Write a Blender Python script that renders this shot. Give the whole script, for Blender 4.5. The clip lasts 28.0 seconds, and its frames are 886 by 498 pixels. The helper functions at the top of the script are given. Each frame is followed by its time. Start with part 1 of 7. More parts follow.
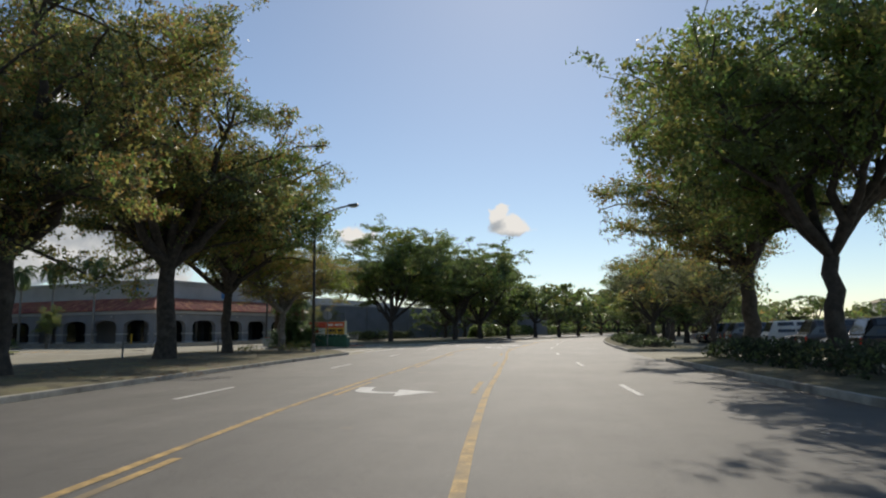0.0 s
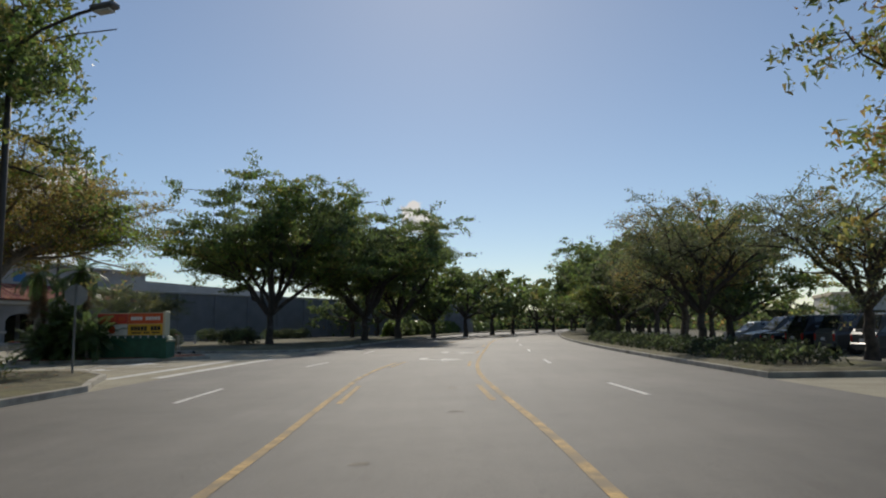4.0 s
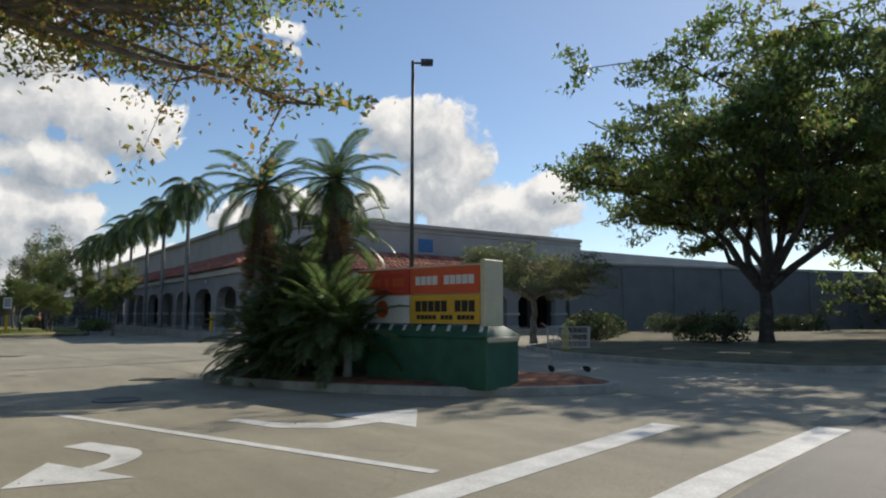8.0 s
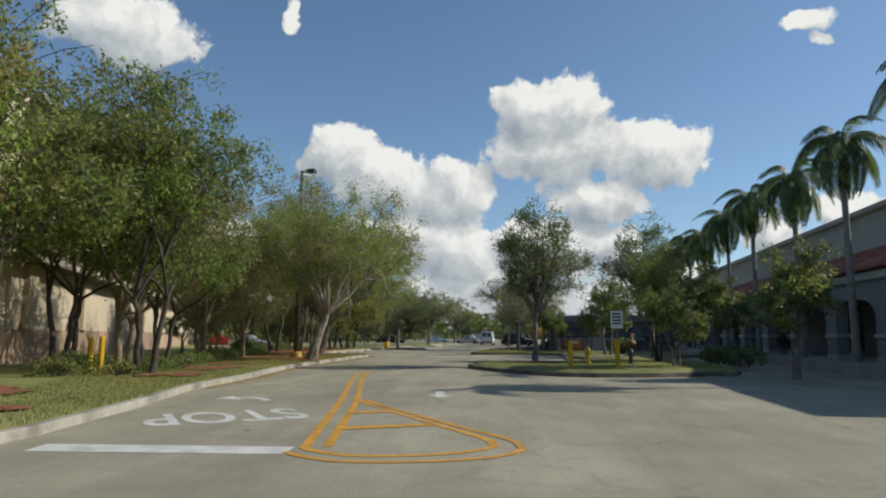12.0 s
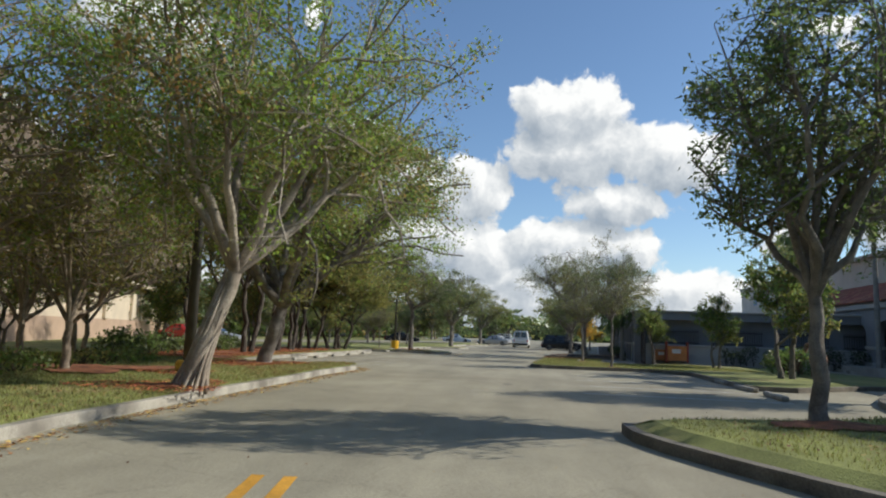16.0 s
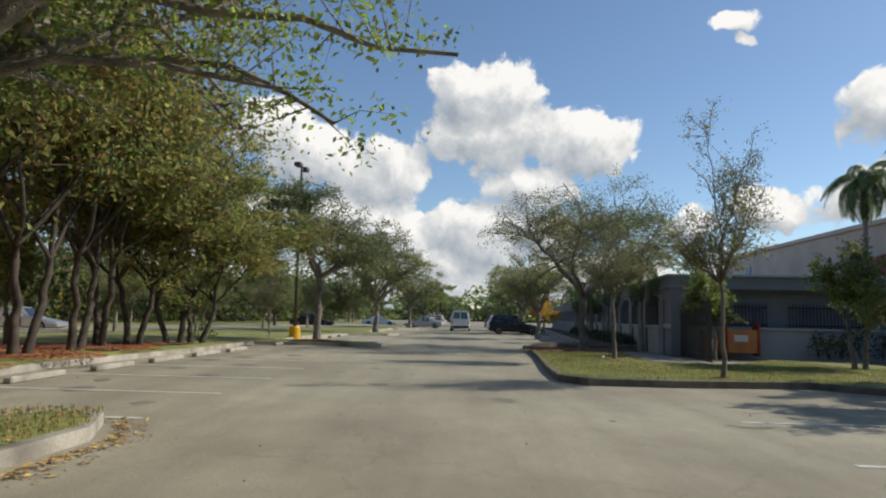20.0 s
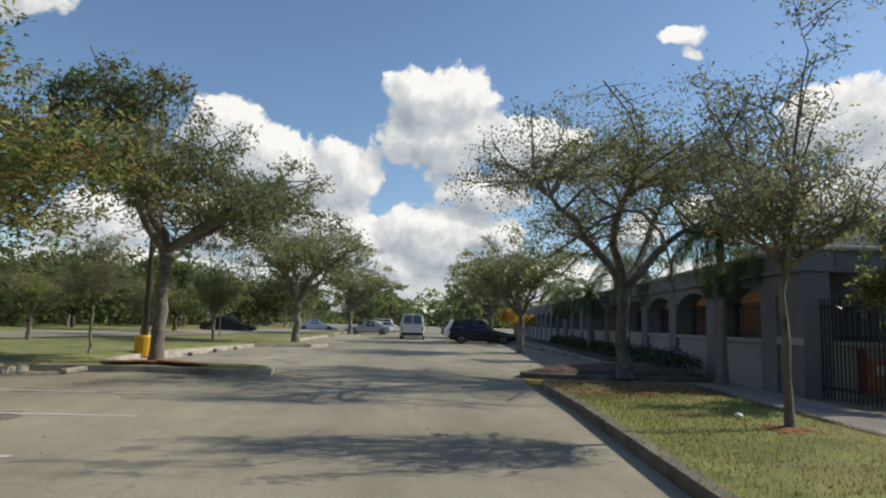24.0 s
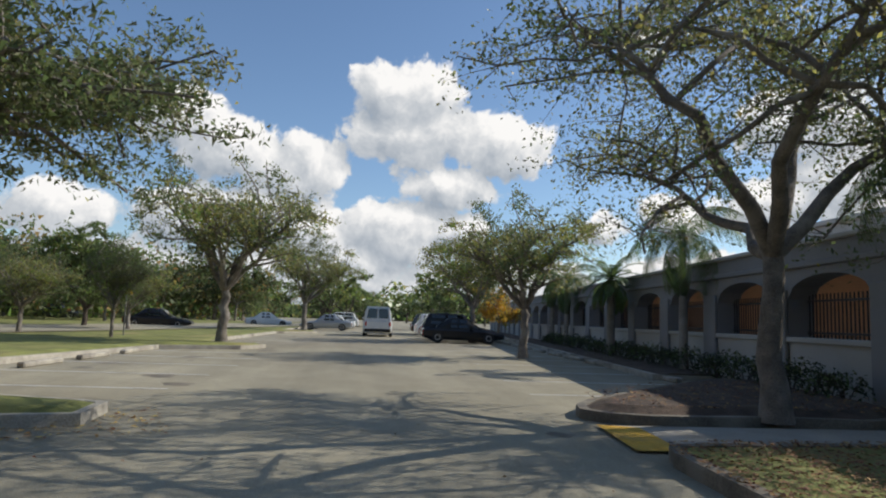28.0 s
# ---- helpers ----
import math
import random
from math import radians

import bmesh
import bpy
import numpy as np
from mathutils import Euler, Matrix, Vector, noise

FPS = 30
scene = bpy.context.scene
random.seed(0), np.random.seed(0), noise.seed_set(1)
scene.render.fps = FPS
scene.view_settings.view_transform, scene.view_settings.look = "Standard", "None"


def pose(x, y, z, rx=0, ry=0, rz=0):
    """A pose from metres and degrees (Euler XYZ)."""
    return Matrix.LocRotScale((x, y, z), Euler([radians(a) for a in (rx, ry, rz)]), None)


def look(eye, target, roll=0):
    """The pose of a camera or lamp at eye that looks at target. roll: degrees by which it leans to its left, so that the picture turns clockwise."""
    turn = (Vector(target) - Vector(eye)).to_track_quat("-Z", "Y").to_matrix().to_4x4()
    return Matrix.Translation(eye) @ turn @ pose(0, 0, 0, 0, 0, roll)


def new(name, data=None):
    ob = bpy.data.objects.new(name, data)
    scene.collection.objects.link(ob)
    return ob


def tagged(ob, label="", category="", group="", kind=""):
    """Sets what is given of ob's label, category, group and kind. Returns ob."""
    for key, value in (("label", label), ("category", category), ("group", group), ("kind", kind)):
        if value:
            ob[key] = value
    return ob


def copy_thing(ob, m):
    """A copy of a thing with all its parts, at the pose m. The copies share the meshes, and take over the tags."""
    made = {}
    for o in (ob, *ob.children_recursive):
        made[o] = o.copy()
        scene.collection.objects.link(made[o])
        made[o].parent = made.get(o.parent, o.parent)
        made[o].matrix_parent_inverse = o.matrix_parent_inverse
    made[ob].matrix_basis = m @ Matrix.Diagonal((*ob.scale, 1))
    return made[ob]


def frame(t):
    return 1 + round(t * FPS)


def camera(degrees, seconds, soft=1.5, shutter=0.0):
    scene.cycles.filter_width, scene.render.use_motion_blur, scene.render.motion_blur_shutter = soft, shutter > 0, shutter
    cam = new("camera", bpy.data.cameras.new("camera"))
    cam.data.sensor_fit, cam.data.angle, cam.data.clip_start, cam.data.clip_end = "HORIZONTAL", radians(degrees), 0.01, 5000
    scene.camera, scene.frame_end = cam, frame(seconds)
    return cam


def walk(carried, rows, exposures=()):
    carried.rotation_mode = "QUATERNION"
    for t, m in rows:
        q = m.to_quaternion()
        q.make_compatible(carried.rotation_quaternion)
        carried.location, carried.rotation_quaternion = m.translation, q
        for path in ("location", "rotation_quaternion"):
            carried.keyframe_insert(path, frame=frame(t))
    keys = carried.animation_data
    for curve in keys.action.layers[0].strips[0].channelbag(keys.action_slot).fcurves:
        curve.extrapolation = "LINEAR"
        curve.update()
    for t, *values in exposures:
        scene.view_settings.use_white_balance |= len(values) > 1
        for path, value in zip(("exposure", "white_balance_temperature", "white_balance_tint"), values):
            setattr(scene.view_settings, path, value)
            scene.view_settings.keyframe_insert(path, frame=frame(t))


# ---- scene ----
cam = camera(67.83, 28.0, soft=2.1)
ROWS = [
    (0.0, 0.000, 0.000, 1.387, -0.64, 7.06, 0.71),
    (0.5, -0.240, 3.143, 1.400, 0.42, 7.24, 0.42),
    (1.0, -0.385, 6.196, 1.402, 0.37, 7.29, 0.65),
    (1.5, -0.287, 9.151, 1.399, -0.25, 7.35, 0.60),
    (2.0, -0.062, 12.077, 1.397, -2.58, 7.12, 0.86),
    (2.5, 0.099, 15.041, 1.407, -4.81, 7.00, 1.00),
    (3.0, 0.291, 17.848, 1.413, -6.38, 6.94, 0.99),
    (3.5, 0.489, 20.625, 1.430, -7.79, 6.68, 0.93),
    (5.5, 1.321, 33.290, 1.406, -8.80, 6.73, 0.72),
    (6.0, 1.348, 36.319, 1.419, -5.18, 6.52, 0.50),
    (6.5, 1.070, 39.116, 1.413, 2.69, 6.33, -0.17),
    (7.0, 0.374, 41.576, 1.426, 11.04, 5.94, -0.25),
    (7.5, -0.798, 43.945, 1.402, 21.11, 5.70, 0.15),
    (8.0, -2.467, 46.336, 1.359, 31.03, 5.73, -0.13),
    (8.5, -4.385, 48.279, 1.358, 40.41, 5.56, -0.02),
    (9.0, -6.663, 49.942, 1.379, 49.79, 6.74, 0.25),
    (9.5, -8.788, 51.141, 1.400, 58.32, 6.22, -0.59),
    (10.0, -11.230, 51.949, 1.386, 66.38, 5.04, -0.99),
    (10.5, -14.094, 52.625, 1.377, 72.31, 5.68, -0.80),
    (11.0, -17.087, 53.294, 1.371, 74.64, 6.58, 0.14),
    (11.5, -20.052, 53.852, 1.368, 75.47, 7.15, -0.15),
    (12.0, -22.980, 54.412, 1.400, 75.55, 7.50, -0.15),
    (12.5, -25.625, 54.965, 1.407, 75.77, 7.36, -0.07),
    (14.5, -36.341, 56.991, 1.425, 76.00, 6.67, -0.72),
    (15.0, -38.582, 57.347, 1.375, 76.03, 6.85, -0.50),
    (15.5, -40.660, 57.720, 1.376, 76.13, 7.07, -1.39),
    (16.0, -42.615, 58.038, 1.389, 76.62, 7.33, -2.01),
    (16.5, -44.582, 58.311, 1.418, 77.81, 7.43, -2.58),
    (17.0, -46.454, 58.571, 1.464, 78.80, 7.39, -2.68),
    (17.5, -48.356, 58.820, 1.467, 79.15, 7.29, -2.29),
    (18.0, -50.245, 59.181, 1.451, 78.38, 6.75, -1.35),
    (18.5, -52.164, 59.671, 1.411, 76.46, 6.16, -0.54),
    (19.0, -54.261, 60.209, 1.393, 74.31, 5.85, -0.40),
    (19.5, -56.494, 60.824, 1.369, 71.95, 5.77, -0.59),
    (20.0, -58.761, 61.559, 1.362, 69.53, 5.93, -1.28),
    (20.5, -60.800, 62.297, 1.408, 67.77, 5.99, -0.99),
    (21.0, -62.767, 63.154, 1.361, 66.89, 6.07, -1.04),
    (21.5, -64.580, 63.866, 1.374, 65.97, 5.95, -0.74),
    (23.5, -69.378, 65.813, 1.359, 65.17, 6.40, -1.36),
    (24.0, -70.604, 66.280, 1.397, 65.35, 6.41, -1.63),
    (24.5, -71.784, 66.717, 1.401, 65.50, 6.40, -1.87),
    (25.0, -72.931, 67.145, 1.387, 65.59, 6.36, -1.67),
    (25.5, -73.975, 67.534, 1.404, 65.67, 6.24, -1.95),
    (26.0, -74.998, 67.897, 1.400, 65.19, 6.25, -1.89),
    (26.5, -76.027, 68.312, 1.407, 64.38, 6.32, -1.91),
    (27.0, -76.964, 68.725, 1.381, 63.59, 6.32, -1.95),
    (27.5, -77.766, 69.058, 1.383, 62.84, 6.12, -1.93),
    (28.0, -78.377, 69.354, 1.379, 62.29, 6.05, -1.93),
]
EXPO = [(0.0, -0.22, 6950, 10), (1.0, -0.34, 6950, 10), (5.5, -0.45, 6850, 10), (7.0, -0.2, 6850, 10), (8.0, 0.0, 6800, 10), (9.0, 0.12, 6600, 6), (10.0, -0.07, 6750, 7), (12.5, -0.11, 6650, 6), (15.0, 0.05, 6550, 8), (16.0, 0.12, 6500, 8), (17.0, 0.3, 6550, 8), (18.0, 0.22, 6600, 8), (20.0, 0.05, 6750, 9), (21.0, -0.07, 6700, 9), (24.0, 0.04, 6750, 9), (28.0, 0.05, 6650, 10)]
walk(cam, [(t, pose(x, y, z, 90 + pitch, roll, yaw)) for t, x, y, z, yaw, pitch, roll in ROWS], EXPO)

# ---- sky, clouds and sun ----
SUN_AZ, SUN_EL = -9.0, 35.3  # degrees: turned from +y towards -x, and up
CLOUDS = [
    (65.9, 19.3, 5.3, 2.5), (64.5, 15.9, 6.6, 3.5), (57.0, 14.9, 4.4, 2.5), (62.2, 11.5, 4.6, 1.9), (85.0, 15.5, 3.5, 2.1),
    (80.5, 13.2, 5.5, 2.7), (75.0, 12.3, 4.5, 2.9), (78.0, 8.4, 5.0, 2.9), (73.5, 6.9, 3.9, 2.9), (70.1, 4.9, 5.3, 2.0),
    (102.8, 23.4, 5.6, 2.8), (61.0, 7.2, 3.2, 2.1), (48.4, 7.9, 2.3, 1.5), (33.3, 15.5, 5.3, 3.1), (30.8, 12.1, 4.5, 3.4),
    (26.3, 8.9, 7.3, 2.4), (28.0, 6.0, 8.0, 2.6), (66.0, 7.5, 5.5, 3.0), (84.0, 7.5, 5.0, 2.6), (43.0, 9.0, 2.9, 1.7), (35.2, 9.7, 5.5, 1.9), (22.0, 10.6, 2.7, 1.3), (93.5, 6.9, 4.5, 2.4),
]
CLOUDS += [(58.0, 3.2, 10.0, 2.6), (74.0, 3.4, 9.0, 2.8), (90.0, 3.2, 9.0, 2.6), (40.0, 3.5, 9.0, 2.4), (45.0, 23.9, 2.0, 0.9), (44.2, 22.3, 0.8, 0.6), (89.6, 26.2, 0.8, 1.5), (-6.9, 8.9, 2.3, 0.7), (-5.6, 9.8, 0.8, 0.8), (6.4, 8.1, 2.2, 1.0)]


def build_world():
    world = bpy.data.worlds.new("sky")
    scene.world = world
    world.use_nodes = True
    nt = world.node_tree
    nt.nodes.clear()
    N, L = nt.nodes, nt.links

    def m(op, a, b=None, c=None, clamp=False):
        n = N.new("ShaderNodeMath")
        n.operation, n.use_clamp = op, clamp
        for i, v in enumerate((a, b, c)):
            if v is None:
                continue
            if isinstance(v, (int, float)):
                n.inputs[i].default_value = v
            else:
                L.new(v, n.inputs[i])
        return n.outputs[0]

    tc = N.new("ShaderNodeTexCoord").outputs["Generated"]
    sky = N.new("ShaderNodeTexSky")
    sky.sky_type, sky.sun_disc = "NISHITA", False
    sky.sun_elevation, sky.sun_rotation = radians(SUN_EL), radians(-SUN_AZ)
    sky.air_density, sky.dust_density, sky.ozone_density, sky.altitude = 1.0, 0.15, 4.0, 0.0

    def vec(op, a, b):
        n = N.new("ShaderNodeVectorMath")
        n.operation = op
        for i, v in enumerate((a, b)):
            if isinstance(v, (tuple, Vector)):
                n.inputs[i].default_value = v
            else:
                L.new(v, n.inputs[i])
        return n.outputs[0]

    def noise_of(p, scale, detail, rough, out="Fac"):
        n = N.new("ShaderNodeTexNoise")
        n.inputs["Scale"].default_value, n.inputs["Detail"].default_value, n.inputs["Roughness"].default_value = scale, detail, rough
        L.new(p, n.inputs["Vector"])
        return n.outputs[out]

    def puffs(p, scale, detail):
        n = N.new("ShaderNodeTexVoronoi")
        n.feature = "SMOOTH_F1"
        n.normalize = True
        n.inputs["Scale"].default_value, n.inputs["Detail"].default_value, n.inputs["Roughness"].default_value = scale, detail, 0.55
        n.inputs["Lacunarity"].default_value, n.inputs["Smoothness"].default_value = 2.1, 0.25
        L.new(p, n.inputs["Vector"])
        return n.outputs["Distance"]

    def heaps(p):
        """How deep in a heap of cloud the direction p lies."""
        w = vec("SUBTRACT", noise_of(p, 11.0, 4.0, 0.55, "Color"), (0.5, 0.5, 0.5))
        p = vec("ADD", p, vec("MULTIPLY", w, (0.085, 0.085, 0.07)))
        sp = N.new("ShaderNodeSeparateXYZ")
        L.new(p, sp.inputs[0])
        az = m("MULTIPLY", m("ARCTAN2", m("MULTIPLY", sp.outputs[0], -1.0), sp.outputs[1]), 57.29578)
        el = m("MULTIPLY", m("ARCSINE", sp.outputs[2]), 57.29578)
        field = None
        for a, e, ra, re in CLOUDS:
            dx = m("MULTIPLY", m("SUBTRACT", az, a), 1.0 / ra)
            dy = m("MULTIPLY", m("SUBTRACT", el, e), 1.0 / re)
            q = m("SUBTRACT", 1.0, m("SQRT", m("ADD", m("MULTIPLY", dx, dx), m("MULTIPLY", dy, dy))))
            q = m("MULTIPLY", q, min(1.0, 0.35 + re / 4.0))
            field = q if field is None else m("SMOOTH_MAX", field, q, 0.12)
        rough = m("MULTIPLY", m("SUBTRACT", 0.42, puffs(p, 17.0, 3.5)), 1.5)
        rough = m("ADD", rough, m("MULTIPLY", m("SUBTRACT", noise_of(p, 34.0, 7.0, 0.62), 0.5), 0.75))
        return m("ADD", m("MULTIPLY", m("MINIMUM", field, 0.6), 1.25), rough)

    sunv = Vector((-math.sin(radians(SUN_AZ)) * math.cos(radians(SUN_EL)), math.cos(radians(SUN_AZ)) * math.cos(radians(SUN_EL)), math.sin(radians(SUN_EL))))
    body = heaps(tc)
    ahead = heaps(vec("ADD", tc, (sunv + Vector((0, 0, 0.5))) * 0.021))
    mask = N.new("ShaderNodeMapRange")
    mask.interpolation_type = "SMOOTHSTEP"
    mask.inputs["From Min"].default_value, mask.inputs["From Max"].default_value = 0.10, 0.36
    L.new(body, mask.inputs["Value"])
    lit = m("ADD", 0.57, m("MULTIPLY", m("SUBTRACT", body, ahead), 0.66))
    lit = m("ADD", lit, m("MULTIPLY", m("SUBTRACT", 0.5, body), 0.10))
    dot = N.new("ShaderNodeVectorMath")
    dot.operation = "DOT_PRODUCT"
    dot.inputs[1].default_value = sunv
    L.new(tc, dot.inputs[0])
    # clouds near the sun are lit through
    lit = m("ADD", lit, m("MULTIPLY", m("POWER", m("MAXIMUM", dot.outputs["Value"], 0.0), 14.0), 0.3))
    ramp = N.new("ShaderNodeValToRGB")
    ramp.color_ramp.elements[0].position, ramp.color_ramp.elements[0].color = 0.15, (0.36, 0.42, 0.50, 1)
    ramp.color_ramp.elements[1].position, ramp.color_ramp.elements[1].color = 0.95, (1.0, 1.0, 1.0, 1)
    mid = ramp.color_ramp.elements.new(0.55)
    mid.color = (0.60, 0.64, 0.69, 1)
    L.new(lit, ramp.inputs[0])
    # thin whitish veil round the sun and low in the sky
    glow = m("POWER", m("MAXIMUM", dot.outputs["Value"], 0.0), 6.0)
    gain = N.new("ShaderNodeMix")
    gain.data_type = "RGBA"
    gain.inputs[7].default_value = (4.2, 4.6, 5.3, 1)
    L.new(m("MULTIPLY", glow, 0.30, clamp=True), gain.inputs[0])
    L.new(sky.outputs[0], gain.inputs[6])
    bg1, bg2, mix, out = N.new("ShaderNodeBackground"), N.new("ShaderNodeBackground"), N.new("ShaderNodeMixShader"), N.new("ShaderNodeOutputWorld")
    bg1.inputs["Strength"].default_value = 0.125
    bg2.inputs["Strength"].default_value = 0.92
    L.new(gain.outputs[2], bg1.inputs["Color"])
    L.new(ramp.outputs[0], bg2.inputs["Color"])
    L.new(mask.outputs[0], mix.inputs[0])
    L.new(bg1.outputs[0], mix.inputs[1])
    L.new(bg2.outputs[0], mix.inputs[2])
    L.new(mix.outputs[0], out.inputs["Surface"])
    return sunv


SUN_VEC = build_world()
sun = new("sun", bpy.data.lights.new("sun", "SUN"))
sun.data.energy, sun.data.angle, sun.data.color = 4.0, radians(0.55), (1.0, 0.95, 0.86)
sun.matrix_world = look(SUN_VEC * 100, (0, 0, 0))

# ---- materials ----


def material(name, colour, rough=0.8, spread=0.12, scale=3.0, fine=40.0, bump=0.15, metal=0.0, stain=None, stain_at=0.55, random_value=0.0, translucent=0.0):
    """A surface with two scales of variation, an optional second colour in stains, and fine relief."""
    mat = bpy.data.materials.new(name)
    mat.use_nodes = True
    nt = mat.node_tree
    N, L = nt.nodes, nt.links
    bsdf = N["Principled BSDF"]
    bsdf.inputs["Roughness"].default_value, bsdf.inputs["Metallic"].default_value = rough, metal
    pos = N.new("ShaderNodeNewGeometry").outputs["Position"] if random_value == 0 else N.new("ShaderNodeTexCoord").outputs["Object"]
    big, small = N.new("ShaderNodeTexNoise"), N.new("ShaderNodeTexNoise")
    for n, s, d in ((big, scale, 4.0), (small, fine, 3.0)):
        n.inputs["Scale"].default_value, n.inputs["Detail"].default_value = s, d
        L.new(pos, n.inputs["Vector"])
    ramp = N.new("ShaderNodeValToRGB")
    lo = [max(0.0, c * (1 - spread * 1.6)) for c in colour]
    hi = [min(1.0, c * (1 + spread * 1.6)) for c in colour]
    ramp.color_ramp.elements[0].position, ramp.color_ramp.elements[0].color = 0.3, (*lo, 1)
    ramp.color_ramp.elements[1].position, ramp.color_ramp.elements[1].color = 0.7, (*hi, 1)
    L.new(big.outputs["Fac"], ramp.inputs[0])
    col = ramp.outputs[0]
    hsv = N.new("ShaderNodeHueSaturation")
    L.new(col, hsv.inputs["Color"])
    mr = N.new("ShaderNodeMapRange")
    mr.inputs["To Min"].default_value, mr.inputs["To Max"].default_value = 1 - spread * 1.5, 1 + spread * 1.5
    mr.inputs["From Min"].default_value, mr.inputs["From Max"].default_value = 0.25, 0.75
    L.new(small.outputs["Fac"], mr.inputs["Value"])
    L.new(mr.outputs[0], hsv.inputs["Value"])
    col = hsv.outputs[0]
    if random_value:
        info = N.new("ShaderNodeNewGeometry")
        r2 = N.new("ShaderNodeMapRange")
        r2.inputs["To Min"].default_value, r2.inputs["To Max"].default_value = 1 - random_value, 1 + random_value
        L.new(info.outputs["Random Per Island"], r2.inputs["Value"])
        h2 = N.new("ShaderNodeHueSaturation")
        r3 = N.new("ShaderNodeMapRange")
        r3.inputs["To Min"].default_value, r3.inputs["To Max"].default_value = 0.5 - random_value * 0.07, 0.5 + random_value * 0.05
        L.new(info.outputs["Random Per Island"], r3.inputs["Value"])
        L.new(r3.outputs[0], h2.inputs["Hue"])
        L.new(col, h2.inputs["Color"])
        L.new(r2.outputs[0], h2.inputs["Value"])
        col = h2.outputs[0]
    if stain is not None:
        st = N.new("ShaderNodeTexNoise")
        st.inputs["Scale"].default_value, st.inputs["Detail"].default_value = scale * 0.35, 6.0
        L.new(pos, st.inputs["Vector"])
        sm = N.new("ShaderNodeMapRange")
        sm.inputs["From Min"].default_value, sm.inputs["From Max"].default_value = stain_at, stain_at + 0.18
        L.new(st.outputs["Fac"], sm.inputs["Value"])
        mx = N.new("ShaderNodeMix")
        mx.data_type = "RGBA"
        L.new(sm.outputs[0], mx.inputs[0])
        L.new(col, mx.inputs[6])
        mx.inputs[7].default_value = (*stain, 1)
        col = mx.outputs[2]
    L.new(col, bsdf.inputs["Base Color"])
    if bump:
        b = N.new("ShaderNodeBump")
        b.inputs["Strength"].default_value, b.inputs["Distance"].default_value = bump, 0.02
        L.new(small.outputs["Fac"], b.inputs["Height"])
        L.new(b.outputs[0], bsdf.inputs["Normal"])
    if translucent:
        tr, ms = N.new("ShaderNodeBsdfTranslucent"), N.new("ShaderNodeMixShader")
        ms.inputs[0].default_value = translucent
        thin = N.new("ShaderNodeHueSaturation")
        thin.inputs["Value"].default_value = 1.7
        L.new(col, thin.inputs["Color"])
        L.new(thin.outputs[0], tr.inputs["Color"])
        L.new(bsdf.outputs[0], ms.inputs[1])
        L.new(tr.outputs[0], ms.inputs[2])
        L.new(ms.outputs[0], N["Material Output"].inputs["Surface"])
    return mat


